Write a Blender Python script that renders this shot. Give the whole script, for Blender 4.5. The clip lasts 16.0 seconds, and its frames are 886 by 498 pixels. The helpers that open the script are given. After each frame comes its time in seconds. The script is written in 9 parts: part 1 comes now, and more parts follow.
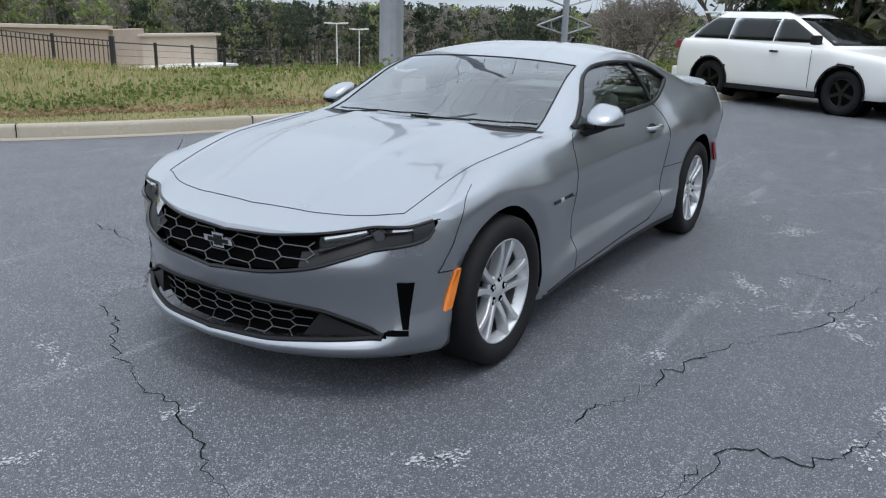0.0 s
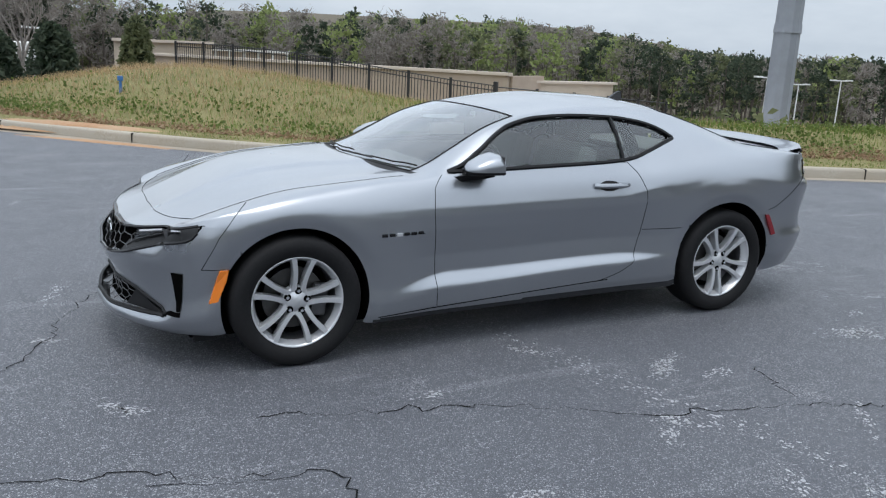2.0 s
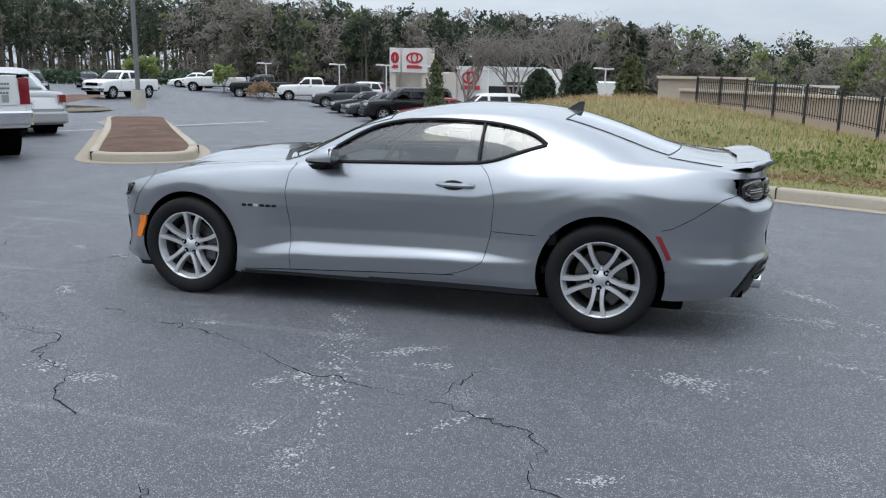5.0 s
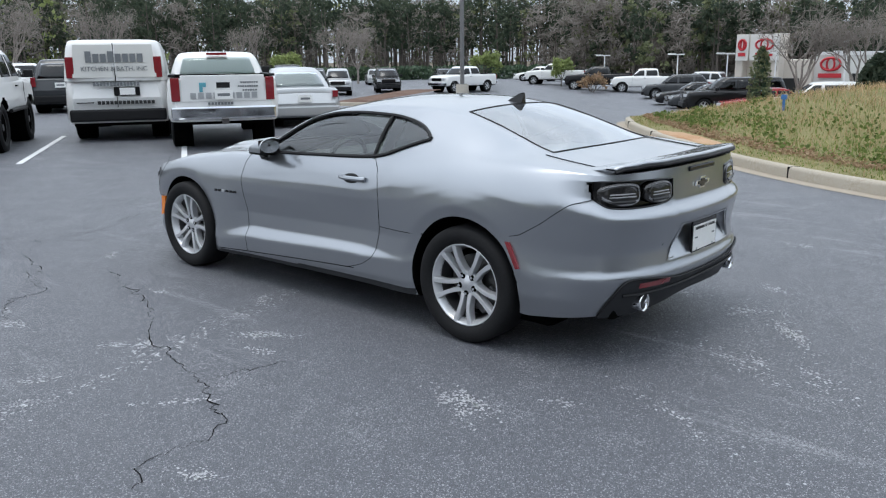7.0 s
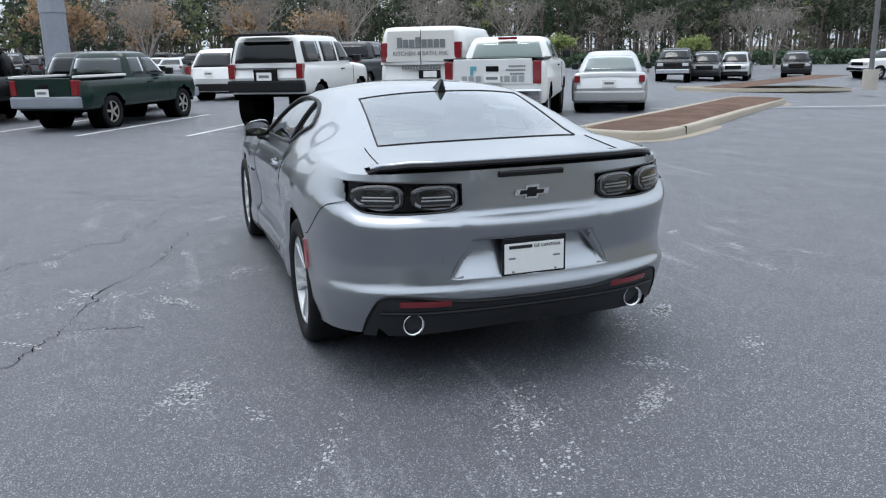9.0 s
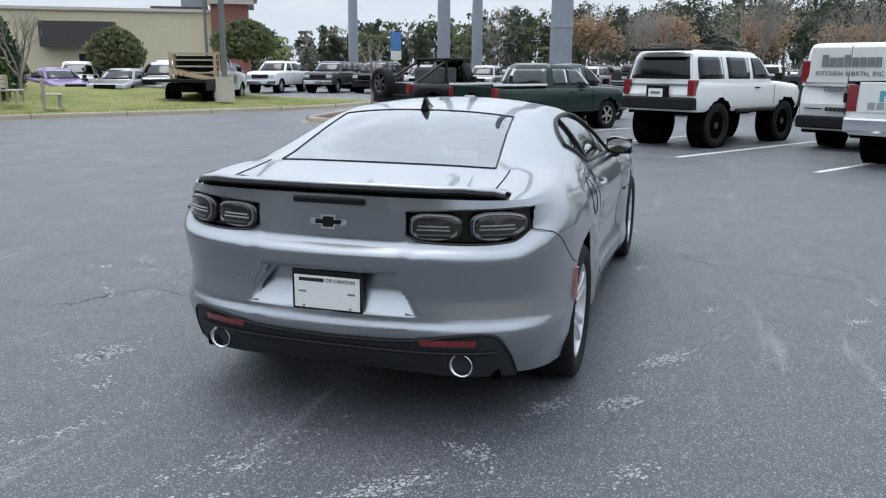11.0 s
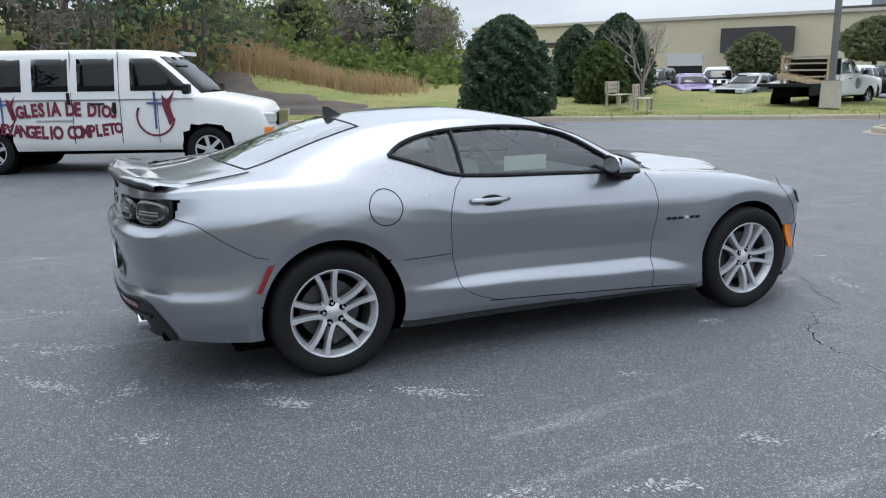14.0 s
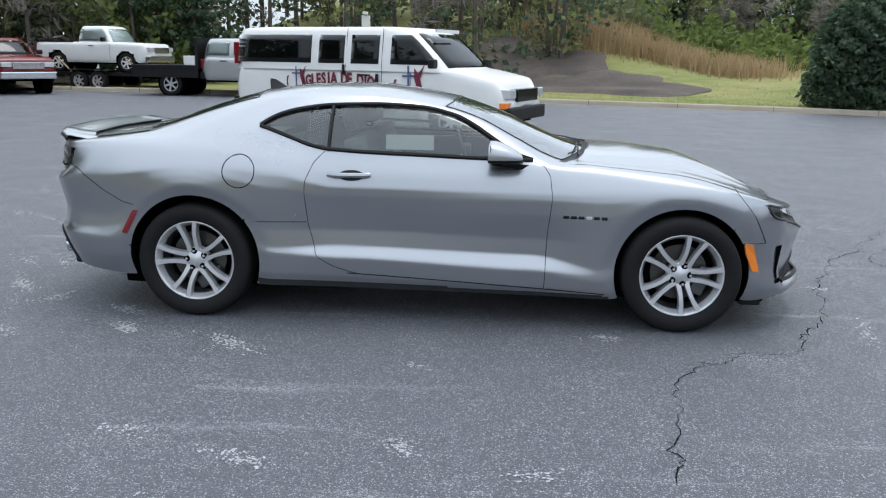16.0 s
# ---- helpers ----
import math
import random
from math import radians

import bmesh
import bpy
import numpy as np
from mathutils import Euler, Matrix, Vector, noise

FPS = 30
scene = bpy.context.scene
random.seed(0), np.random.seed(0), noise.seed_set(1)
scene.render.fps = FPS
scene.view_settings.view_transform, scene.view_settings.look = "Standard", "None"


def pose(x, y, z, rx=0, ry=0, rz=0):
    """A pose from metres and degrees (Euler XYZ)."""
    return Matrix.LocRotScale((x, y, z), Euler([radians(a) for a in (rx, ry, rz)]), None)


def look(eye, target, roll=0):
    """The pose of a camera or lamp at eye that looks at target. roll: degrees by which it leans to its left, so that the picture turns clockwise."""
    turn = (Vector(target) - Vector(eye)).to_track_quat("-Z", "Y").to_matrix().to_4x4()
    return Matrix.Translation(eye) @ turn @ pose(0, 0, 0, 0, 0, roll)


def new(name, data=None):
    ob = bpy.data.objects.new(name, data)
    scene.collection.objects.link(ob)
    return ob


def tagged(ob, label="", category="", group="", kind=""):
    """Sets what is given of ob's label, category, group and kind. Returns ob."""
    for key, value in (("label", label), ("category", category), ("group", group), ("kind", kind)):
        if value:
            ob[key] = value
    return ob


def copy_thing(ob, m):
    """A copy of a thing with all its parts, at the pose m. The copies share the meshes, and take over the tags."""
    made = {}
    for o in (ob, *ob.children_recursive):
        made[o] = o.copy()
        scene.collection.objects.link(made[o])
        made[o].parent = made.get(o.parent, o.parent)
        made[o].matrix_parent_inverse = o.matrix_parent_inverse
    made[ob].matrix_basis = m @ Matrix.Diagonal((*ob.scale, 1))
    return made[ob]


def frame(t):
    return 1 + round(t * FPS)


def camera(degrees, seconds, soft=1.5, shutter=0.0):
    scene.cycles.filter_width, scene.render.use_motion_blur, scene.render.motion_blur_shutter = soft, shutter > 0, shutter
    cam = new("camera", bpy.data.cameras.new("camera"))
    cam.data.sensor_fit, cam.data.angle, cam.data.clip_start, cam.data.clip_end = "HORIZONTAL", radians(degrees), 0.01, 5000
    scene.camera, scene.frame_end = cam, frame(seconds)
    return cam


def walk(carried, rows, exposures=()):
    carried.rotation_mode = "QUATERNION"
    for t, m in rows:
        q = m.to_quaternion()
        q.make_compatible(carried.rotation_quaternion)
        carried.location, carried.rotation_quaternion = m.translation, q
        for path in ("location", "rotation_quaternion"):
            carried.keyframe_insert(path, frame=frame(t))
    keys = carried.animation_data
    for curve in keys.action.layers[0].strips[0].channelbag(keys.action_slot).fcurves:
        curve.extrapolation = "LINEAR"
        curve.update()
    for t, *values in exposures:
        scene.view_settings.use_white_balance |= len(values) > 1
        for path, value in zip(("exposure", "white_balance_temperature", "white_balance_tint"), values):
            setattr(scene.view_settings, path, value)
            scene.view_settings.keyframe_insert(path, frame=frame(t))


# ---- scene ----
cam = camera(57.7, 16.0, 1.2)
PATH = [
    (0, (-4.369, -2.479, 1.504), (-2.754, -1.443, 0.941), 1.5),
    (0.5, (-3.996, -3.086, 1.511), (-2.543, -1.827, 0.961), 1.5),
    (1, (-3.537, -3.64, 1.543), (-2.267, -2.187, 1.017), 1.9),
    (1.5, (-3.051, -4.202, 1.568), (-1.976, -2.592, 1.066), 2.2),
    (2, (-2.462, -4.652, 1.601), (-1.604, -2.911, 1.117), 2.5),
    (2.5, (-1.847, -5.09, 1.63), (-1.213, -3.254, 1.156), 2.5),
    (3, (-1.154, -5.38, 1.642), (-0.754, -3.478, 1.169), 2.5),
    (3.5, (-0.452, -5.626, 1.654), (-0.282, -3.691, 1.179), 2.4),
    (4, (0.29, -5.752, 1.665), (0.227, -3.809, 1.194), 2.1),
    (4.2, (0.598, -5.77, 1.632), (0.437, -3.832, 1.167), 1.9),
    (6.3, (3.372, -4.95, 1.54), (2.344, -3.284, 1.131), -0.0),
    (6.5, (3.605, -4.766, 1.555), (2.503, -3.152, 1.131), -0.2),
    (7, (4.187, -4.252, 1.57), (2.905, -2.787, 1.112), -0.7),
    (7.5, (4.708, -3.685, 1.555), (3.253, -2.398, 1.079), -1.2),
    (8, (5.122, -3.01, 1.545), (3.515, -1.92, 1.065), -1.5),
    (8.5, (5.432, -2.3, 1.53), (3.698, -1.427, 1.052), -1.5),
    (9, (5.606, -1.531, 1.52), (3.768, -0.903, 1.041), -1.2),
    (9.2, (5.648, -1.211, 1.517), (3.777, -0.693, 1.037), -1.0),
    (11.3, (5.139, 1.813, 1.508), (3.345, 1.041, 1.081), 0.7),
    (11.5, (5.011, 2.071, 1.49), (3.269, 1.182, 1.069), 0.9),
    (12, (4.653, 2.727, 1.496), (3.062, 1.586, 1.088), 1.1),
    (12.5, (4.224, 3.355, 1.489), (2.803, 2.003, 1.094), 0.8),
    (13, (3.749, 3.922, 1.521), (2.514, 2.4, 1.122), 0.3),
    (13.5, (3.169, 4.378, 1.522), (2.139, 2.713, 1.114), -0.3),
    (14, (2.544, 4.777, 1.543), (1.738, 2.996, 1.118), -0.7),
    (14.5, (1.86, 5.05, 1.561), (1.287, 3.185, 1.121), -0.7),
    (15, (1.14, 5.244, 1.548), (0.803, 3.327, 1.091), -0.4),
    (15.5, (0.389, 5.326, 1.552), (0.287, 3.384, 1.082), 0.1),
    (16, (-0.361, 5.355, 1.536), (-0.228, 3.416, 1.064), 0.8),
]
walk(cam, [(t, look(eye, target, roll)) for t, eye, target, roll in PATH], [(0.0, 0.02), (4.0, 0.05), (6.5, 0.10), (9.0, 0.16), (13.0, 0.14), (16.0, 0.23)])

# ---- sky, sun, exposure ----
world = bpy.data.worlds.new("overcast_sky")
scene.world = world
world.use_nodes = True
wn, wl = world.node_tree.nodes, world.node_tree.links
wn.clear()
w_out, w_bg = wn.new("ShaderNodeOutputWorld"), wn.new("ShaderNodeBackground")
w_sky = wn.new("ShaderNodeTexSky")
w_sky.sky_type, w_sky.sun_disc = "NISHITA", False
w_sky.sun_elevation, w_sky.sun_rotation = radians(78), radians(214)
w_sky.air_density, w_sky.dust_density, w_sky.ozone_density = 1.0, 4.0, 1.0
w_hsv = wn.new("ShaderNodeHueSaturation")
w_hsv.inputs["Saturation"].default_value = 0.25
w_tc, w_map, w_noise, w_ramp, w_mix = (wn.new("ShaderNodeTexCoord"), wn.new("ShaderNodeMapping"), wn.new("ShaderNodeTexNoise"),
                                       wn.new("ShaderNodeValToRGB"), wn.new("ShaderNodeMix"))
w_map.inputs["Scale"].default_value = (1.0, 1.0, 3.5)
w_noise.inputs["Scale"].default_value, w_noise.inputs["Detail"].default_value, w_noise.inputs["Roughness"].default_value = 2.2, 6.0, 0.6
w_ramp.color_ramp.elements[0].position, w_ramp.color_ramp.elements[1].position = 0.34, 0.68
w_ramp.color_ramp.elements[0].color, w_ramp.color_ramp.elements[1].color = (4.5, 5.3, 6.25, 1), (6.6, 7.35, 8.2, 1)
w_mix.data_type = "RGBA"
w_mix.inputs[0].default_value = 0.72
wl.new(w_tc.outputs["Generated"], w_map.inputs["Vector"])
wl.new(w_map.outputs["Vector"], w_noise.inputs["Vector"])
wl.new(w_noise.outputs["Fac"], w_ramp.inputs["Fac"])
wl.new(w_sky.outputs["Color"], w_hsv.inputs["Color"])
wl.new(w_hsv.outputs["Color"], w_mix.inputs[6])
wl.new(w_ramp.outputs["Color"], w_mix.inputs[7])
# an overcast sky is brighter overhead than at the horizon
w_sep, w_zen, w_mul = wn.new("ShaderNodeSeparateXYZ"), wn.new("ShaderNodeMapRange"), wn.new("ShaderNodeMix")
w_zen.inputs["From Min"].default_value, w_zen.inputs["From Max"].default_value = 0.08, 0.75
w_zen.inputs["To Min"].default_value, w_zen.inputs["To Max"].default_value = 1.08, 2.1
w_mul.data_type, w_mul.blend_type = "RGBA", "MULTIPLY"
w_mul.inputs[0].default_value = 1.0
wl.new(w_tc.outputs["Generated"], w_sep.inputs[0])
wl.new(w_sep.outputs["Z"], w_zen.inputs["Value"])
wl.new(w_mix.outputs[2], w_mul.inputs[6])
wl.new(w_zen.outputs["Result"], w_mul.inputs[7])
wl.new(w_mul.outputs[2], w_bg.inputs["Color"])
w_bg.inputs["Strength"].default_value = 0.127
wl.new(w_bg.outputs["Background"], w_out.inputs["Surface"])

sun_data = bpy.data.lights.new("sun", "SUN")
sun_data.energy, sun_data.angle, sun_data.color = 0.8, radians(25), (1.0, 0.985, 0.95)
sun_lamp = new("sun", sun_data)
sun_lamp.matrix_world = look((0, 0, 0), (0.12, 0.18, -1.0))
scene.view_settings.exposure = 0.0

# ---- helpers ----
MATS = {}


class Nodes:
    """A small builder for node materials."""

    def __init__(self, name):
        self.m = bpy.data.materials.new(name)
        self.m.use_nodes = True
        self.t = self.m.node_tree
        self.n, self.l = self.t.nodes, self.t.links
        self.b = self.n["Principled BSDF"]
        MATS[name] = self.m

    def add(self, kind, **sets):
        node = self.n.new(kind)
        for key, value in sets.items():
            if key in node.inputs:
                node.inputs[key].default_value = value
        return node

    def link(self, a, b):
        self.l.new(a, b)

    def noise(self, scale, detail=4.0, rough=0.55, vec=None, coord="Object"):
        node = self.add("ShaderNodeTexNoise", Scale=scale, Detail=detail, Roughness=rough)
        if vec is None:
            vec = self.coords(coord)
        self.link(vec, node.inputs["Vector"])
        return node.outputs["Fac"]

    def coords(self, which="Object"):
        return self.add("ShaderNodeTexCoord").outputs[which]

    def world(self):
        return self.add("ShaderNodeNewGeometry").outputs["Position"]

    def scaled(self, vec, sx, sy, sz, rz=0.0):
        node = self.add("ShaderNodeMapping")
        node.inputs["Scale"].default_value = (sx, sy, sz)
        node.inputs["Rotation"].default_value = (0, 0, rz)
        self.link(vec, node.inputs["Vector"])
        return node.outputs["Vector"]

    def ramp(self, fac, stops):
        node = self.add("ShaderNodeValToRGB")
        els = node.color_ramp.elements
        while len(els) < len(stops):
            els.new(0.5)
        for el, (p, c) in zip(els, stops):
            el.position = p
            el.color = (*c, 1) if not isinstance(c, (int, float)) else (c, c, c, 1)
        self.link(fac, node.inputs["Fac"])
        return node.outputs["Color"]

    def mix(self, fac, a, b, mode="MIX"):
        node = self.add("ShaderNodeMix")
        node.data_type, node.blend_type = "RGBA", mode
        for value, slot in ((fac, 0), (a, 6), (b, 7)):
            if isinstance(value, (int, float)):
                node.inputs[slot].default_value = value
            elif isinstance(value, tuple):
                node.inputs[slot].default_value = (*value, 1)
            else:
                self.link(value, node.inputs[slot])
        return node.outputs[2]

    def math(self, op, a, b=0.0, clamp=False):
        node = self.add("ShaderNodeMath")
        node.operation, node.use_clamp = op, clamp
        for value, slot in ((a, 0), (b, 1)):
            if isinstance(value, (int, float)):
                node.inputs[slot].default_value = value
            else:
                self.link(value, node.inputs[slot])
        return node.outputs[0]

    def bump(self, height, strength=0.3, distance=0.01):
        node = self.add("ShaderNodeBump", Strength=strength, Distance=distance)
        self.link(height, node.inputs["Height"])
        self.link(node.outputs["Normal"], self.b.inputs["Normal"])

    def set(self, **sets):
        for key, value in sets.items():
            key = key.replace("_", " ")
            if hasattr(value, "is_linked"):
                self.link(value, self.b.inputs[key])
            elif isinstance(value, tuple) and len(value) == 3:
                self.b.inputs[key].default_value = (*value, 1)
            else:
                self.b.inputs[key].default_value = value
        return self.m


def plain(name, color, rough=0.5, metal=0.0, grain=0.12, scale=30.0, coat=0.0, spec=0.5, bump=0.0):
    """A surface of one colour with fine grain and broader mottling."""
    n = Nodes(name)
    f1, f2 = n.noise(scale), n.noise(scale * 0.12, 3.0)
    lo = tuple(c * (1 - grain) for c in color)
    hi = tuple(min(1.0, c * (1 + grain)) for c in color)
    c1 = n.ramp(f1, [(0.3, lo), (0.7, hi)])
    c2 = n.ramp(f2, [(0.3, lo), (0.7, hi)])
    n.set(Base_Color=n.mix(0.5, c1, c2), Metallic=metal, Coat_Weight=coat, Specular_IOR_Level=spec)
    n.set(Roughness=n.math("ADD", n.math("MULTIPLY", f2, 0.16), max(0.0, rough - 0.08)))
    if bump:
        n.bump(f1, bump, 0.004)
    return n.m


def mesh_of(name, bm, smooth=False):
    me = bpy.data.meshes.new(name)
    bm.to_mesh(me)
    bm.free()
    if smooth:
        me.polygons.foreach_set("use_smooth", [True] * len(me.polygons))
    return me


def obj(name, me, material, parent=None, label="", m=None):
    """Links a mesh as one object under a thing or a part."""
    ob = new(name, me)
    mats = material if isinstance(material, (list, tuple)) else [material]
    for one in mats:
        me.materials.append(MATS[one] if isinstance(one, str) else one)
    if parent is not None:
        ob.parent = parent
    if m is not None:
        ob.matrix_basis = m
    if label:
        ob["label"] = label
    return ob


def part(name, bm, material, parent=None, label="", m=None, smooth=False):
    return obj(name, mesh_of(name, bm, smooth), material, parent, label, m)


def thing(name, m, label, category, group="", kind=""):
    ob = new(name)
    ob.matrix_basis = m
    ob.empty_display_size = 0.2
    return tagged(ob, label, category, group, kind)


def box(bm, x0, x1, y0, y1, z0, z1, bevel=0.0, m=None):
    made = bmesh.ops.create_cube(bm, size=1.0)["verts"]
    t = Matrix.Translation(((x0 + x1) / 2, (y0 + y1) / 2, (z0 + z1) / 2)) @ Matrix.Diagonal((x1 - x0, y1 - y0, z1 - z0, 1))
    bmesh.ops.transform(bm, matrix=(m @ t) if m is not None else t, verts=made)
    if bevel:
        edges = {e for v in made for e in v.link_edges}
        bmesh.ops.bevel(bm, geom=list(edges), offset=bevel, segments=2, affect="EDGES", profile=0.6)
    return bm


def boxed(*args, **kw):
    return box(bmesh.new(), *args, **kw)


def cone(bm, r0, r1, p0, p1, sides=10, caps=True):
    """A tapered round bar from p0 to p1."""
    p0, p1 = Vector(p0), Vector(p1)
    m = Matrix.Translation((p0 + p1) / 2) @ (p1 - p0).to_track_quat("Z", "Y").to_matrix().to_4x4()
    bmesh.ops.create_cone(bm, cap_ends=caps, segments=sides, radius1=r0, radius2=r1, depth=(p1 - p0).length, matrix=m)
    return bm


def grid_mesh(name, pts, close_u=False, smooth=True, flip=False, keep=None):
    """A mesh from a grid of points, pts[i][j]."""
    pts = np.asarray(pts, float)
    nu, nv = pts.shape[:2]
    faces = []
    for i in range(nu if close_u else nu - 1):
        k = (i + 1) % nu
        for j in range(nv - 1):
            if keep is not None and not keep(i, j):
                continue
            q = (i * nv + j, k * nv + j, k * nv + j + 1, i * nv + j + 1)
            faces.append(q[::-1] if flip else q)
    me = bpy.data.meshes.new(name)
    me.from_pydata(pts.reshape(-1, 3).tolist(), [], faces)
    if smooth:
        me.polygons.foreach_set("use_smooth", [True] * len(me.polygons))
    return me


def prism(bm, outline, h0, h1, axis="y"):
    """A closed outline of (a, b) pairs pushed from h0 to h1 along an axis."""
    def at(a, b, h):
        return (a, h, b) if axis == "y" else ((h, a, b) if axis == "x" else (a, b, h))
    lo = [bm.verts.new(at(a, b, h0)) for a, b in outline]
    hi = [bm.verts.new(at(a, b, h1)) for a, b in outline]
    n = len(outline)
    made = [bm.faces.new(lo[::-1]), bm.faces.new(hi)]
    for i in range(n):
        made.append(bm.faces.new((lo[i], lo[(i + 1) % n], hi[(i + 1) % n], hi[i])))
    bmesh.ops.recalc_face_normals(bm, faces=made)
    return bm


def tube(bm, pts, r, sides=6, closed=False):
    """A thin round bar along a line of points."""
    pts = [Vector(p) for p in pts]
    n = len(pts)
    rings = []
    for i, p in enumerate(pts):
        a = pts[(i - 1) % n] if (closed or i > 0) else p
        b = pts[(i + 1) % n] if (closed or i < n - 1) else p
        q = (b - a).to_track_quat("Z", "Y")
        rings.append([bm.verts.new(p + q @ Vector((r * math.cos(k * math.tau / sides), r * math.sin(k * math.tau / sides), 0))) for k in range(sides)])
    for i in range(n if closed else n - 1):
        s, t = rings[i], rings[(i + 1) % n]
        for k in range(sides):
            bm.faces.new((s[k], s[(k + 1) % sides], t[(k + 1) % sides], t[k]))
    if not closed:
        bm.faces.new(rings[0][::-1])
        bm.faces.new(rings[-1])
    return bm


def lerp(x, xs, ys):
    return float(np.interp(x, xs, ys))


def curve(xs, ys):
    """A smooth curve through points (monotone cubic), as a function on arrays."""
    xs, ys = np.asarray(xs, float), np.asarray(ys, float)
    h, d = np.diff(xs), np.diff(ys) / np.diff(xs)
    m = np.zeros_like(ys)
    m[0], m[-1] = d[0], d[-1]
    for i in range(1, len(xs) - 1):
        if d[i - 1] * d[i] > 0:
            w1, w2 = 2 * h[i] + h[i - 1], h[i] + 2 * h[i - 1]
            m[i] = (w1 + w2) / (w1 / d[i - 1] + w2 / d[i])

    def f(x):
        x = np.clip(np.asarray(x, float), xs[0], xs[-1])
        i = np.clip(np.searchsorted(xs, x) - 1, 0, len(h) - 1)
        t = (x - xs[i]) / h[i]
        return ((1 + 2 * t) * (1 - t) ** 2 * ys[i] + t * (1 - t) ** 2 * h[i] * m[i]
                + t * t * (3 - 2 * t) * ys[i + 1] + t * t * (t - 1) * h[i] * m[i + 1])
    return f


def sstep(a, b, x):
    t = np.clip((np.asarray(x, float) - a) / (b - a), 0, 1)
    return t * t * (3 - 2 * t)

# ---- materials of the place ----
def make_asphalt():
    n = Nodes("asphalt")
    p = n.world()

    def stones(scale):
        """A random tone for every stone of the aggregate."""
        node = n.add("ShaderNodeTexVoronoi", Scale=scale)
        n.link(p, node.inputs["Vector"])
        sep = n.add("ShaderNodeSeparateColor")
        n.link(node.outputs["Color"], sep.inputs[0])
        return sep.outputs[0], node.outputs["Distance"]
    tone, dist = stones(205.0)
    fine = n.noise(230.0, 2.0, 0.7, p)
    patch = n.noise(1.3, 5.0, 0.65, p)
    blot = n.noise(5.0, 4.0, 0.65, p)
    broad = n.noise(0.22, 3.0, 0.5, p)
    base = n.ramp(tone, [(0.0, (0.043, 0.046, 0.056)), (0.62, (0.081, 0.086, 0.102)), (0.88, (0.126, 0.133, 0.150)), (0.95, (0.36, 0.37, 0.39))])
    base = n.mix(n.ramp(broad, [(0.3, 0.0), (0.7, 0.35)]), base, (0.10, 0.105, 0.12))
    # pale grit that shows through the worn sealer, denser in patches
    grit = n.math("MULTIPLY", n.ramp(tone, [(0.72, 0.0), (0.80, 1.0)]), n.ramp(n.math("ADD", n.math("MULTIPLY", patch, 0.6), n.math("MULTIPLY", blot, 0.4)), [(0.52, 0.0), (0.66, 0.80)]))
    base = n.mix(grit, base, (0.36, 0.37, 0.39))
    # long faint scuffs along the lanes
    scuff = n.noise(1.0, 5.0, 0.6, n.scaled(p, 0.5, 5.0, 1.0, 0.5))
    scuff = n.math("MULTIPLY", n.ramp(scuff, [(0.6, 0.0), (0.72, 0.7)]), n.ramp(tone, [(0.40, 0.0), (0.5, 1.0)]))
    base = n.mix(scuff, base, (0.34, 0.35, 0.37))
    n.set(Base_Color=base, Specular_IOR_Level=0.5)
    n.set(Roughness=n.ramp(patch, [(0.3, 0.40), (0.75, 0.62)]))
    n.bump(n.math("ADD", fine, n.math("MULTIPLY", dist, -0.9)), 0.7, 0.005)


def make_earth(name, a, b, c, scale=1.0, bump=0.5):
    n = Nodes(name)
    p = n.world()
    f1, f2, f3 = n.noise(14.0 * scale, 5.0, 0.7, p), n.noise(1.1 * scale, 4.0, 0.6, p), n.noise(0.25 * scale, 3.0, 0.5, p)
    col = n.mix(n.ramp(f2, [(0.38, 0.0), (0.62, 1.0)]), n.ramp(f1, [(0.3, a), (0.7, b)]), n.ramp(f1, [(0.3, b), (0.7, c)]))
    col = n.mix(n.ramp(f3, [(0.4, 0.0), (0.65, 0.55)]), col, c)
    n.set(Base_Color=col, Roughness=0.95, Specular_IOR_Level=0.2)
    n.bump(f1, bump, 0.04)


def make_leaf(name, cols, rough=0.75, trans=0.0):
    """Leaves: every leaf takes its own tone."""
    n = Nodes(name)
    rnd = n.add("ShaderNodeNewGeometry").outputs["Random Per Island"]
    k = len(cols) - 1
    col = n.ramp(rnd, [(i / k, c) for i, c in enumerate(cols)])
    tone = n.noise(0.35, 3.0, 0.5, n.world())
    col = n.mix(n.ramp(tone, [(0.35, 0.45), (0.65, 0.0)]), col, cols[0])
    n.set(Base_Color=col, Roughness=rough, Specular_IOR_Level=0.25)
    # thin leaves let light through
    out = [x for x in n.n if x.type == "OUTPUT_MATERIAL"][0]
    tl, mx = n.add("ShaderNodeBsdfTranslucent"), n.add("ShaderNodeMixShader")
    n.link(col, tl.inputs["Color"])
    mx.inputs[0].default_value = 0.45
    n.link(n.b.outputs[0], mx.inputs[1])
    n.link(tl.outputs[0], mx.inputs[2])
    n.link(mx.outputs[0], out.inputs["Surface"])


def make_bark(name, a, b):
    n = Nodes(name)
    f = n.noise(1.0, 5.0, 0.7, n.scaled(n.world(), 18.0, 18.0, 3.0))
    n.set(Base_Color=n.ramp(f, [(0.3, a), (0.7, b)]), Roughness=0.9)
    n.bump(f, 0.6, 0.02)


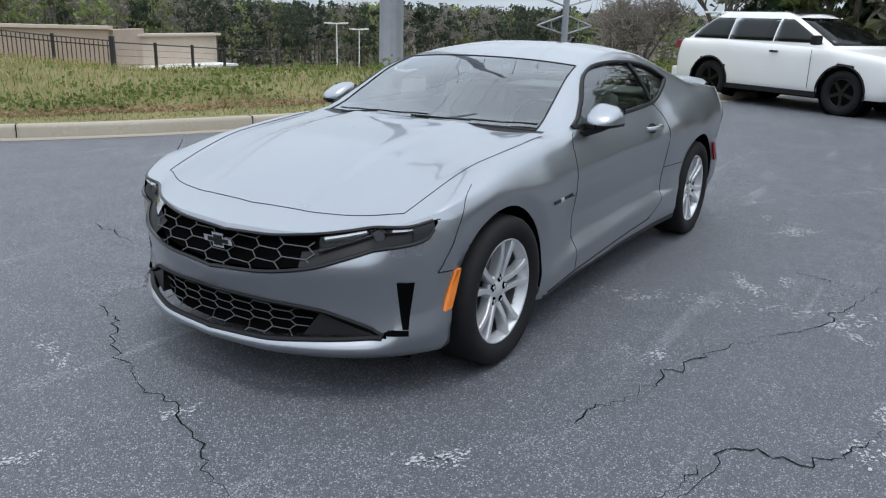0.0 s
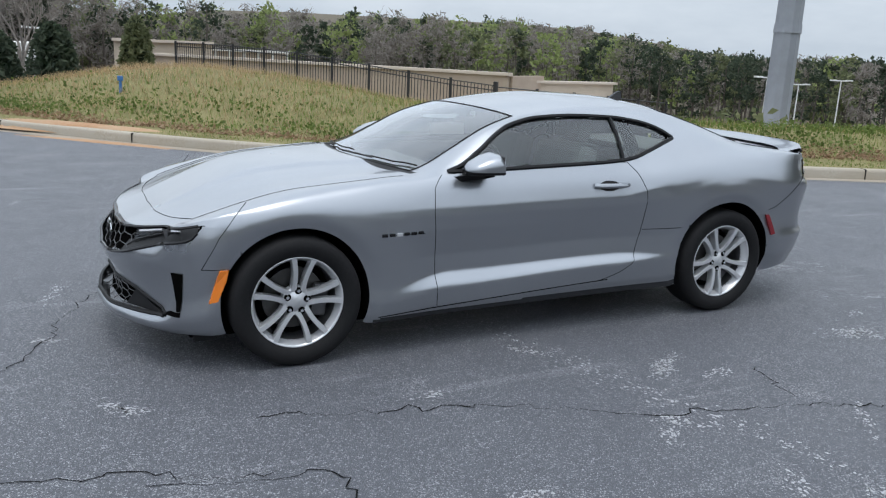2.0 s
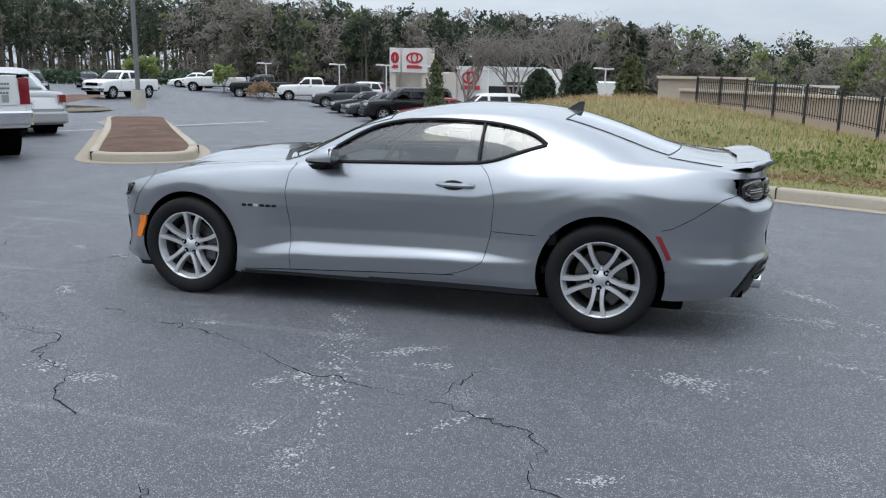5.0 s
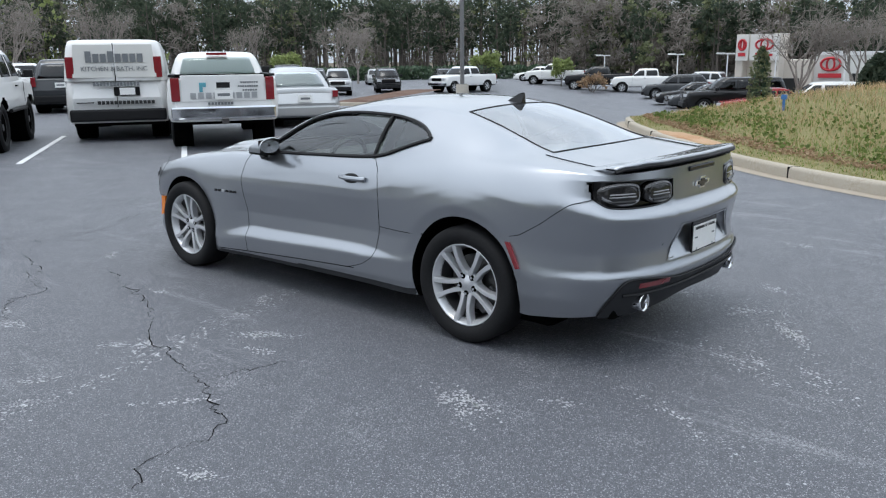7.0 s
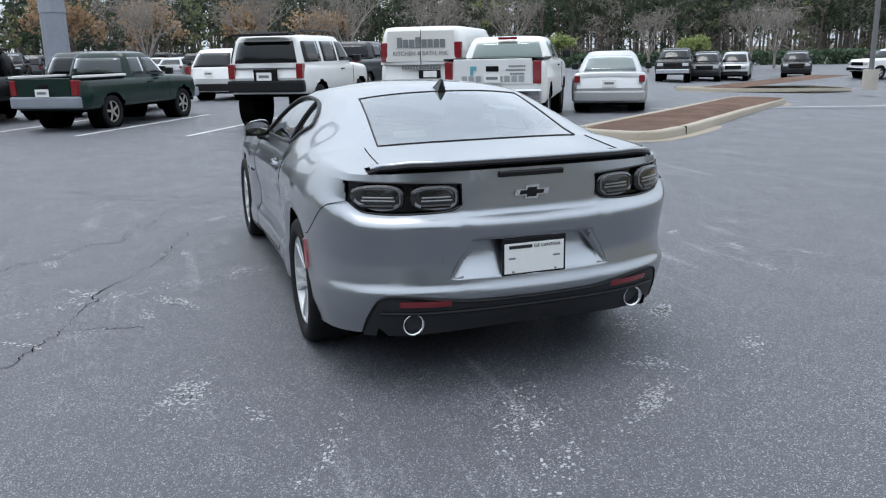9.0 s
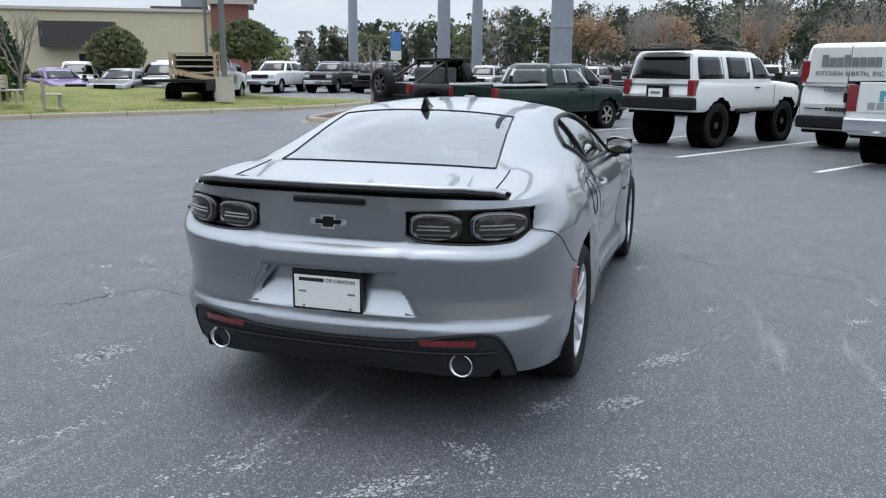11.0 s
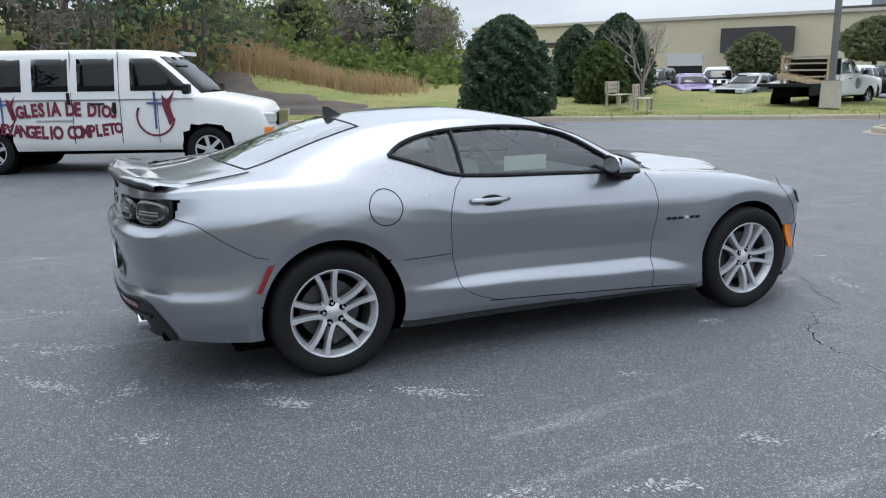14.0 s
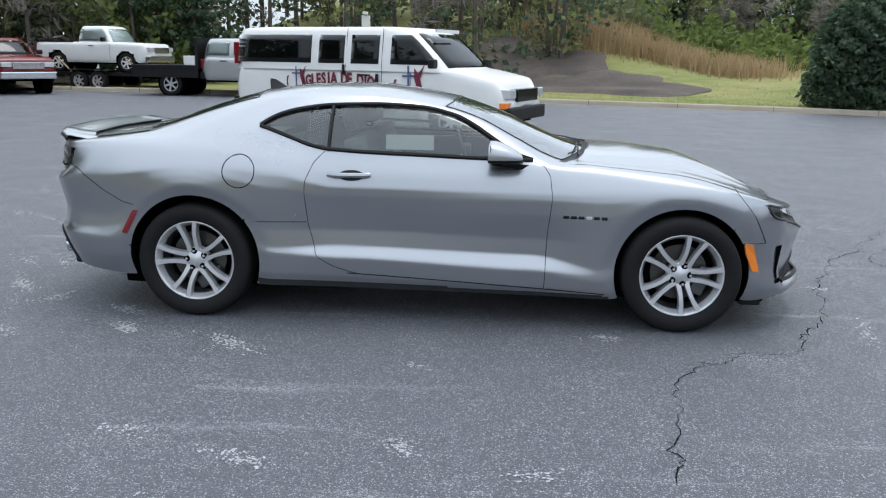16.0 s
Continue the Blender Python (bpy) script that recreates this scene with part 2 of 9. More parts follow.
make_asphalt()
make_earth("bank_soil", (0.105, 0.10, 0.042), (0.18, 0.17, 0.07), (0.23, 0.20, 0.10))
make_earth("lawn", (0.105, 0.14, 0.04), (0.165, 0.188, 0.06), (0.26, 0.23, 0.10))
make_earth("dirt_orange", (0.32, 0.17, 0.09), (0.42, 0.26, 0.15), (0.38, 0.27, 0.18))
make_earth("forest_floor", (0.07, 0.06, 0.045), (0.11, 0.095, 0.07), (0.14, 0.12, 0.09), 0.6)
make_earth("mulch", (0.06, 0.035, 0.026), (0.13, 0.08, 0.06), (0.17, 0.11, 0.085), 1.6, 1.0)
make_earth("concrete", (0.36, 0.33, 0.28), (0.44, 0.41, 0.36), (0.50, 0.46, 0.40), 1.2, 0.15)
make_earth("kerb_stone", (0.33, 0.30, 0.25), (0.42, 0.385, 0.33), (0.30, 0.26, 0.20), 2.0, 0.2)
make_earth("gutter_stain", (0.27, 0.24, 0.20), (0.35, 0.31, 0.26), (0.30, 0.25, 0.19), 1.5, 0.15)
make_earth("rock", (0.040, 0.036, 0.034), (0.080, 0.070, 0.064), (0.13, 0.105, 0.088), 0.5, 1.0)
make_leaf("grass_blade", [(0.085, 0.13, 0.025), (0.14, 0.21, 0.04), (0.20, 0.26, 0.06), (0.30, 0.29, 0.11)])
make_leaf("weed_leaf", [(0.08, 0.11, 0.03), (0.14, 0.19, 0.05), (0.20, 0.25, 0.08)])
make_leaf("straw", [(0.30, 0.21, 0.11), (0.42, 0.30, 0.17), (0.52, 0.40, 0.25)])
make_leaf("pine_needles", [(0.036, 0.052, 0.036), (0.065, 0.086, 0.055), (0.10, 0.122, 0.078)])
make_leaf("spring_leaf", [(0.17, 0.215, 0.08), (0.27, 0.32, 0.12), (0.36, 0.41, 0.17)])
make_leaf("olive_leaf", [(0.10, 0.115, 0.06), (0.165, 0.185, 0.095), (0.24, 0.255, 0.135)])
make_leaf("holly_leaf", [(0.040, 0.070, 0.044), (0.075, 0.118, 0.070), (0.12, 0.17, 0.10)], 0.45)
make_leaf("magnolia_leaf", [(0.045, 0.075, 0.02), (0.09, 0.13, 0.04), (0.16, 0.19, 0.07)], 0.45)
make_leaf("twig_haze", [(0.17, 0.15, 0.13), (0.26, 0.235, 0.21), (0.36, 0.33, 0.30)])
make_leaf("rust_leaf", [(0.24, 0.15, 0.09), (0.36, 0.245, 0.15), (0.46, 0.35, 0.23)])
make_leaf("blossom", [(0.45, 0.42, 0.38), (0.60, 0.58, 0.54), (0.16, 0.18, 0.08)])
make_bark("bark", (0.06, 0.05, 0.043), (0.16, 0.135, 0.115))
make_bark("pale_bark", (0.17, 0.15, 0.13), (0.34, 0.30, 0.27))
plain("line_paint", (0.60, 0.61, 0.62), 0.7, grain=0.25, scale=60)
plain("chalk", (0.42, 0.43, 0.45), 0.9, grain=0.3, scale=90)
plain("crack_tar", (0.010, 0.010, 0.011), 0.9, spec=0.1)
plain("iron_black", (0.016, 0.016, 0.018), 0.5)
plain("tan_block", (0.40, 0.32, 0.255), 0.85, grain=0.1, scale=3.0)
plain("tan_light", (0.50, 0.42, 0.34), 0.85, grain=0.08, scale=3.0)
plain("cap_stone", (0.55, 0.47, 0.40), 0.85, grain=0.06, scale=3.0)
plain("cream_stucco", (0.60, 0.53, 0.37), 0.9, grain=0.05, scale=2.0)
plain("brick_red", (0.24, 0.10, 0.075), 0.9, grain=0.2, scale=9.0)
plain("cornice", (0.55, 0.50, 0.44), 0.85, grain=0.05, scale=3.0)
plain("dark_metal", (0.05, 0.045, 0.045), 0.5, grain=0.15)
plain("white_metal", (0.70, 0.70, 0.69), 0.5, grain=0.05)
plain("steel_pole", (0.27, 0.29, 0.33), 0.55, 0.3, grain=0.1, scale=4.0)
plain("grey_pole", (0.16, 0.16, 0.16), 0.55, 0.2)
plain("wood_grey", (0.38, 0.34, 0.28), 0.85, grain=0.2, scale=25)
plain("wood_pale", (0.50, 0.38, 0.24), 0.85, grain=0.25, scale=20)
plain("panel_white", (0.62, 0.61, 0.58), 0.6, grain=0.05, scale=2.0)
plain("sign_red", (0.45, 0.02, 0.03), 0.5)
plain("sign_blue", (0.05, 0.17, 0.42), 0.5)
plain("opening_dark", (0.012, 0.012, 0.013), 0.8)

# ---- ground ----
def lot_z(x, y):
    """Height of the asphalt: level round the car, falling gently towards the north."""
    x, y = np.asarray(x, float), np.asarray(y, float)
    fx = 0.45 + 0.55 * sstep(-45, -18, x)
    return -1.45 * fx * sstep(11, 40, y)


def kerb_line(points, step=0.25):
    """A smooth line through plan points, evenly stepped."""
    p = np.asarray(points, float)
    d = np.r_[0, np.cumsum(np.hypot(*np.diff(p, axis=0).T))]
    s = np.arange(0, d[-1], step)
    return np.c_[curve(d, p[:, 0])(s), curve(d, p[:, 1])(s)]


NORTH_KERB = kerb_line([(4, 44), (-2.4, 27), (-6.1, 17.8), (-6.2, 15.6), (-4.9, 12.7), (-3.3, 10.6), (-2.05, 9.2), (-0.4, 7.5), (1.6, 6.05), (4.2, 4.85), (6.5, 3.85), (9.7, 2.5), (12.0, 1.6), (14.6, 0.8), (16.2, -1.6), (16.6, -6), (17.0, -12)])
SOUTH_KERB = kerb_line([(19, -24.6), (8, -23.6), (-1.2, -21.6), (-8.5, -19.2), (-14.3, -16.4), (-18.4, -13.9), (-24, -11.9), (-27.5, -12.0), (-29.0, -14.5), (-30, -22), (-31, -32)])


def north_y(x):
    """The kerb's line for x from -6 on, as y."""
    k = NORTH_KERB[NORTH_KERB[:, 0].argmin():]
    return np.interp(x, k[:, 0], k[:, 1])


def bank_z(x, y):
    """The grassy bank north of the kerb: a mound in the west, falling to low ground in the north-east."""
    x, y = np.asarray(x, float), np.asarray(y, float)
    away = np.maximum(0, y - north_y(x))
    mound = 0.78 * np.exp(-((x - 0.5) / np.where(x < 0.5, 4.2, 6.5)) ** 2 - ((y - 15.2) / 5.4) ** 2)
    strip = 0.32 * sstep(0.6, 2.6, away) * (1 - sstep(2.6, 7.0, away)) * sstep(2, 7, x)
    fall = -1.1 * sstep(4.0, 16.0, away) * sstep(0, 9, x) - 6.0 * sstep(14, 45, away) * sstep(2, 20, x) - 1.5 * sstep(20, 30, y) * (1 - sstep(0, 9, x))
    rough = 0.03 * np.sin(x * 2.3 + y * 1.1) * np.sin(y * 2.9 - x * 0.7)
    return lot_z(x, y) * (1 - sstep(-4, 2, x)) + 0.15 * sstep(0, 0.3, away + 0.1) + mound * sstep(0.3, 5, away) + strip + fall + rough * sstep(0.3, 1.5, away)


def lawn_z(x, y, away):
    """The lawn and slope south of the kerb."""
    rise = 0.056 * np.maximum(0, away - 4) * (1 - sstep(-9, -3, x)) + 0.21 * np.maximum(0, away - 7.5) * sstep(-11, -4, x)
    return 0.14 + np.minimum(rise, 6.0) + 0.010 * np.sin(x * 1.3 + 0.6 * np.sin(y * 0.7)) * np.sin(y * 0.9)


skyline = curve([0, 22, 44, 50, 55, 65, 75, 82, 92, 105, 120, 127, 134, 142, 150, 170, 186, 198, 204, 208, 214, 228, 360], [0.6, 0.6, 0.5, 1.3, 2.0, 2.25, 2.3, 2.7, 3.3, 3.9, 4.6, 4.9, 4.7, 4.6, 5.0, 5.0, 4.2, 3.6, 3.1, 2.3, 2.5, 2.5, 1.0])


def hill_z(az, r):
    """The wooded hillside in the north-east: its far crest carries the woods' skyline."""
    return 1.5 + r * math.tan(radians(float(skyline(az % 360)))) * (0.40 + 0.60 * float(sstep(165, 380, r))) - 11.5


# the wide ground, one sheet out to the horizon
rad = np.r_[0, 20, 40, 60, 80, 100, 130, 170, 230, 320, 500, 900, 1800]
ang = np.linspace(0, math.tau, 73)
pts = []
for a in ang[:-1]:
    row = []
    for r in rad:
        x, y = r * math.cos(a), r * math.sin(a)
        ne = sstep(-0.3, 0.35, math.sin(a - radians(-12))) * sstep(0.0, 0.5, math.cos(a - radians(42)))
        low = -2.3 - 7.5 * float(ne) * float(sstep(25, 70, r))
        east = float(sstep(-2, 10, math.degrees(a)) * (1 - sstep(75, 95, math.degrees(a)))) * float(sstep(110, 170, r))
        row.append((x, y, low * (1 - east) + hill_z(math.degrees(a), r) * east))
    pts.append(row)
tagged(obj("ground", grid_mesh("ground", pts, close_u=True), "forest_floor"), "brown leaf-strewn earth reaching out to the horizon", "ground", kind="structure")

# asphalt
gx = np.r_[np.arange(-130, -40, 6.0), np.arange(-40, 40.1, 2.0)]
gy = np.r_[np.arange(-70, 60, 2.0), np.arange(60, 110, 6.0)]
pts = [[(x, y, float(lot_z(x, y))) for y in gy] for x in gx]


def on_lot(i, j, *_):
    """No asphalt under the bank behind the north kerb."""
    x, y = gx[i], gy[j]
    return not (x > -3 and y > float(north_y(x)) + 2.5)


tagged(obj("parking_lot", grid_mesh("parking_lot", pts, keep=on_lot), "asphalt"), "worn grey asphalt with pale scuffs and hairline cracks", "pavement", kind="structure")


def kerb(name, line, side, parent=None, wide=0.16, high=0.15, z_of=lot_z, closed=False):
    """A concrete kerb with a rounded top, and its gutter strip. side: +1 if the lawn lies to the left of the line."""
    line = np.asarray(line, float)
    if closed:
        t = np.roll(line, -1, 0) - np.roll(line, 1, 0)
    else:
        t = np.gradient(line, axis=0)
    t /= np.hypot(t[:, 0], t[:, 1])[:, None]
    nrm = np.c_[-t[:, 1], t[:, 0]] * side
    prof = [(-0.012, -0.1), (-0.006, high * 0.75), (0.012, high * 0.95), (0.04, high), (wide - 0.02, high), (wide, high * 0.9), (wide, -0.1)]
    z0 = z_of(line[:, 0], line[:, 1])
    pts = [[(*(p + q * a), z + b) for a, b in prof] for p, q, z in zip(line, nrm, z0)]
    top = tagged(obj(name, grid_mesh(name, pts, close_u=closed, flip=side < 0), "kerb_stone"), "weathered tan concrete kerb along the asphalt edge", "kerb", kind="structure")
    gut = [[(*(p + q * a), z + b) for a, b in ((-0.22, 0.004), (-0.12, 0.006), (0.0, 0.006))] for p, q, z in zip(line, nrm, z0)]
    obj("gutter", grid_mesh("gutter", gut, close_u=closed, flip=side < 0), "gutter_stain", top)
    # expansion joints
    joints = bmesh.new()
    every = max(1, int(3.0 / max(0.05, np.hypot(*(line[1] - line[0])))))
    for i in range(2, len(line) - 2, every):
        m = Matrix.Translation((*line[i], float(z0[i]))) @ Matrix.Rotation(math.atan2(nrm[i, 1], nrm[i, 0]), 4, "Z")
        box(joints, -0.02, wide, -0.005, 0.005, 0.0, high + 0.003, m=m)
    part("joint", joints, "crack_tar", top)
    return top


kerb("kerb_north", NORTH_KERB, +1)
kerb("kerb_south", SOUTH_KERB, +1)

# north bank
xs = np.arange(-9.5, 40.1, 0.5)
pts = []
k = NORTH_KERB
west = k[:k[:, 0].argmin() + 1]
for x in xs:
    row = []
    for s in np.linspace(0, 1, 70) ** 1.6:
        xx = max(x, -6.2 + 0.17)
        y0 = float(north_y(xx)) + 0.1 if xx < 14.5 else 0.95
        y = y0 + s * (60 - y0)
        wx = float(np.interp(y, west[::-1, 1], west[::-1, 0])) + 0.12 if y > 15.6 else -99
        px = max(xx, wx)
        row.append((px, y, float(bank_z(px, y))))
    pts.append(row)
tagged(obj("grass_bank", grid_mesh("grass_bank", pts), "bank_soil"), "rough grassy bank with dead straw and green weeds", "grass", kind="structure")

# east strip beneath the trees
pts = [[(x, y, 0.12 + 0.06 * (x - 16.7) * (0 if x < 17 else 1)) for y in np.linspace(-40, 1.6, 40)] for x in np.linspace(16.75, 60, 24)]
tagged(obj("east_verge", grid_mesh("east_verge", pts), "forest_floor"), "leaf-covered verge beneath the roadside trees", "ground", kind="structure")

# south lawn and slope
pts = []
for i in range(0, len(SOUTH_KERB)):
    p = SOUTH_KERB[i]
    if p[1] < -24.7 and p[0] < -20:
        break
    q = SOUTH_KERB[min(i + 1, len(SOUTH_KERB) - 1)] - SOUTH_KERB[max(i - 1, 0)]
    q = np.array([-q[1], q[0]]) / np.hypot(*q)
    q = q * 0.25 + np.array([-0.28, -0.96]) * 0.75
    q /= np.hypot(*q)
    row = []
    for a in np.r_[0.12, np.linspace(0.4, 90, 60) ** 1.0]:
        w = p + q * a
        row.append((w[0], w[1], float(lawn_z(w[0], w[1], a))))
    pts.append(row)
tagged(obj("south_lawn", grid_mesh("south_lawn", pts), "lawn"), "patchy yellow-green lawn sloping up from the kerb", "lawn", kind="structure")

# bare orange clay by the kerb and along the fence
def patch(name, cx, cy, rx, ry, z_of, material, lift, rot=0.0, label="", seed=1):
    rng = np.random.default_rng(seed)
    ph = rng.uniform(0, 6.28, 4)
    pts = []
    for a in np.linspace(0, math.tau, 40)[:-1]:
        k = 1 + 0.25 * math.sin(2 * a + ph[0]) + 0.15 * math.sin(3 * a + ph[1]) + 0.1 * math.sin(7 * a + ph[2])
        row = []
        for s in np.linspace(0.0, 1.0, 7):
            u, v = rx * k * s * math.cos(a), ry * k * s * math.sin(a)
            x, y = cx + u * math.cos(rot) - v * math.sin(rot), cy + u * math.sin(rot) + v * math.cos(rot)
            row.append((x, y, float(z_of(x, y)) + lift * (1 - s ** 6)))
        pts.append(row)
    return tagged(obj(name, grid_mesh(name, pts, close_u=True), material), label, "ground", kind="structure")


patch("clay_patch", -2.2, 9.75, 1.3, 0.30, bank_z, "dirt_orange", 0.03, -0.80, "bare orange clay washed over the kerb edge", 3)
patch("clay_spill", -1.75, 8.55, 1.5, 0.11, lot_z, "dirt_orange", 0.010, -0.80, "thin orange clay washed into the gutter", 4)
patch("clay_bank", 10.0, 17.0, 2.4, 0.7, bank_z, "dirt_orange", 0.05, 0.0, "bare orange clay below the iron fence", 5)

# painted bay lines of the lot
HEAD = radians(148.5)
ux, uy = math.cos(HEAD), math.sin(HEAD)
lines = []
for i, (x, y) in enumerate([(-8.1, 3.15), (-9.6, 1.05), (-10.95, -1.1), (-12.2, -3.2), (-13.5, -5.3)]):
    bm = bmesh.new()
    m = Matrix.Translation((x, y, 0)) @ Matrix.Rotation(HEAD, 4, "Z")
    box(bm, 0, 5.4, -0.05, 0.05, 0.001, 0.006, m=m)
    lines.append(tagged(part("bay_line", bm, "line_paint"), "worn white painted parking bay line", "road marking", "bay lines", "structure"))
bm = bmesh.new()
box(bm, 0, 7.5, -0.06, 0.06, 0.001, 0.005, m=Matrix.Translation((-12.5, 8.6, 0.0)) @ Matrix.Rotation(radians(66), 4, "Z"))
tagged(part("lane_line", bm, "chalk"), "faded white line across the drive lane", "road marking", kind="structure")

# planting islands
def island(name, outline, z, label):
    p = np.asarray(outline, float)
    ring = []
    n = len(p)
    for i in range(n):
        a, b, c = p[i - 1], p[i], p[(i + 1) % n]
        r = min(0.7, 0.4 * min(np.hypot(*(a - b)), np.hypot(*(c - b))))
        s, e = b + (a - b) / np.hypot(*(a - b)) * r, b + (c - b) / np.hypot(*(c - b)) * r
        for t in np.linspace(0, 1, 7):
            ring.append((1 - t) ** 2 * s + 2 * t * (1 - t) * b + t * t * e)
    ring = np.array(ring)
    top = kerb(name + "_kerb", ring, +1, closed=True)
    cen = ring.mean(0)
    pts = [[(*(cen + (q - cen) * s), z + 0.10 + 0.10 * (1 - s ** 2)) for s in np.linspace(0, 0.975, 8)] for q in ring]
    tagged(obj(name, grid_mesh(name, pts, close_u=True), "mulch"), label, "planting bed", kind="structure")


island("mulch_island", [(-7.2, 5.15), (-5.75, 5.95), (-6.5, 7.3), (-12.3, 14.6), (-13.6, 13.9), (-10.2, 9.4)], 0.0, "brown bark mulch bed inside a concrete kerb")
island("lamp_island", [(-15.6, -9.4), (-15.0, -8.2), (-18.5, -5.2), (-24.0, -8.6), (-23.0, -10.6)], 0.0, "brown mulch bed inside a concrete kerb with one small tree")
island("far_island", [(-22, 17.5), (-21, 19), (-29, 34), (-31, 33)], -0.3, "far mulch bed inside a concrete kerb")

# ---- fence, walls, buildings, poles ----
def fence():
    """Black iron railings: posts, rails and pickets, following the bank down."""
    m = Matrix.Identity(4)
    f = thing("iron_fence", m, "black iron picket fence along the top of the bank", "fence")
    u = np.array([math.cos(radians(121)), math.sin(radians(121))])
    base = np.array([11.27, 19.7])
    post_me = mesh_of("post", boxed(-0.04, 0.04, -0.04, 0.04, -0.5, 1.22, bevel=0.008))
    end_me = mesh_of("end_post", boxed(-0.065, 0.065, -0.065, 0.065, -0.5, 1.28, bevel=0.008))
    pick_me = mesh_of("picket", boxed(-0.011, 0.011, -0.011, 0.011, 0.02, 1.12))
    for me in (post_me, end_me, pick_me):
        me.materials.append(MATS["iron_black"])

    def ztop(k):
        return lerp(k, [0, 1, 2, 3, 4, 5, 6, 7, 8, 9], [-0.70, -0.60, -0.45, -0.28, -0.10, 0.03, 0.12, 0.18, 0.2, 0.2])
    for k in range(10):
        p = base + u * 1.83 * k
        ob = new("post", end_me if k == 0 else post_me)
        ob.parent, ob.matrix_basis = f, Matrix.Translation((*p, ztop(k))) @ Matrix.Rotation(radians(121), 4, "Z")
        if k == 9:
            break
        for j in range(1, 13):
            s = k + j / 13
            q = base + u * 1.83 * s
            ob = new("picket", pick_me)
            ob.parent, ob.matrix_basis = f, Matrix.Translation((*q, ztop(s))) @ Matrix.Rotation(radians(121), 4, "Z")
        for hz in (0.12, 0.98, 1.14):
            a, b = base + u * 1.83 * k, base + u * 1.83 * (k + 1)
            part("rail", tube(bmesh.new(), [(*a, ztop(k) + hz), (*b, ztop(k + 1) + hz)], 0.018, 4), "iron_black", f)
    # the lower run down to the slab
    g = thing("iron_fence", m, "low black wire fence stepping down the slope", "fence")
    v = np.array([math.cos(radians(18)), math.sin(radians(18))])
    for k in range(6):
        p = base + v * 2.2 * k
        z = -0.75 - 0.14 * k
        if k:
            ob = new("post", post_me)
            ob.parent, ob.matrix_basis = g, Matrix.Translation((*p, z))
        if k < 5:
            q = base + v * 2.2 * (k + 1)
            part("rail", tube(bmesh.new(), [(*p, z + 1.15), (*q, z - 0.14 + 1.15)], 0.02, 4), "iron_black", g)
            for w in (0.25, 0.5, 0.75, 0.95):
                part("wire", tube(bmesh.new(), [(*p, z + w), (*q, z - 0.14 + w)], 0.006, 3), "iron_black", g)


fence()


def wall_run(parent, name, a, b, z0, z1, thick, material, label=""):
    """A straight wall from a to b."""
    a, b = Vector((*a, 0)), Vector((*b, 0))
    m = Matrix.Translation(a) @ Matrix.Rotation(math.atan2(b.y - a.y, b.x - a.x), 4, "Z")
    return part(name, boxed(0, (b - a).length, -thick / 2, thick / 2, z0, z1, m=m), material, parent, label)


# the low tan retail building beyond the fence, seen from behind and above
shop = thing("retail_building", Matrix.Identity(4), "low tan block retail building seen from behind", "building")
A, B, C = (14.6, 24.6), (15.6, 48.0), (1.0, 60.0)
wall_run(shop, "wall", A, (2.2, 41.0), -7, 0.62, 0.3, "tan_block")
wall_run(shop, "parapet_cap", (14.66, 24.5), (2.2, 40.85), 0.62, 0.74, 0.45, "cap_stone")
wall_run(shop, "wall", (14.75, 24.75), (17.2, 26.2), -7, 0.60, 0.3, "tan_block")
wall_run(shop, "wall", (15.9, 26.0), (21.2, 26.4), -7, 0.30, 0.3, "tan_light")
wall_run(shop, "parapet_cap", (15.9, 25.9), (21.3, 26.3), 0.30, 0.40, 0.45, "cap_stone")
wall_run(shop, "loading_wall", (14.9, 24.4), (20.6, 24.9), -6, -0.95, 0.3, "tan_block")
part("loading_roof", boxed(14.9, 21.0, 24.7, 26.2, -0.95, -0.85), "white_metal", shop, "flat white metal roof")
for i, (x0, x1) in enumerate(((17.0, 17.7), (18.3, 19.0), (19.3, 19.9))):
    part("door_opening", boxed(x0, x1, 24.35, 24.5, -3, -1.25), "panel_white", shop)
part("duct", boxed(15.5, 16.1, 23.9, 24.5, -1.5, -1.05, bevel=0.05), "steel_pole", shop)
tall = thing("retail_building", Matrix.Identity(4), "tall tan rear wall with pale coping", "building")
wall_run(tall, "wall", (0.9, 43.5), (6.0, 43.0), -6, 1.25, 0.4, "tan_light")
wall_run(tall, "parapet_cap", (0.8, 43.35), (6.05, 42.85), 1.25, 1.40, 0.6, "cap_stone")
wall_run(tall, "screen_wall", (6.05, 43.4), (10.3, 42.9), -6, 0.95, 0.2, "tan_block")
wall_run(tall, "screen_cap", (6.05, 43.2), (10.35, 42.7), 0.92, 1.05, 0.3, "panel_white")
for i in range(6):
    x = 6.2 + 0.8 * i
    part("screen_post", boxed(x - 0.05, x + 0.05, 43.1 - 0.12 * i * 0.8, 43.3 - 0.12 * i * 0.8, -1, 0.95), "panel_white", tall)
unit = thing("roof_unit", pose(11.6, 42.5, -0.2), "white rooftop air handling unit on the flat roof", "roof unit")
part("casing", boxed(-0.5, 0.5, -0.4, 0.4, -2, 0.45, bevel=0.04), "white_metal", unit)
part("lid", boxed(-0.55, 0.55, -0.45, 0.45, 0.45, 0.5), "white_metal", unit)

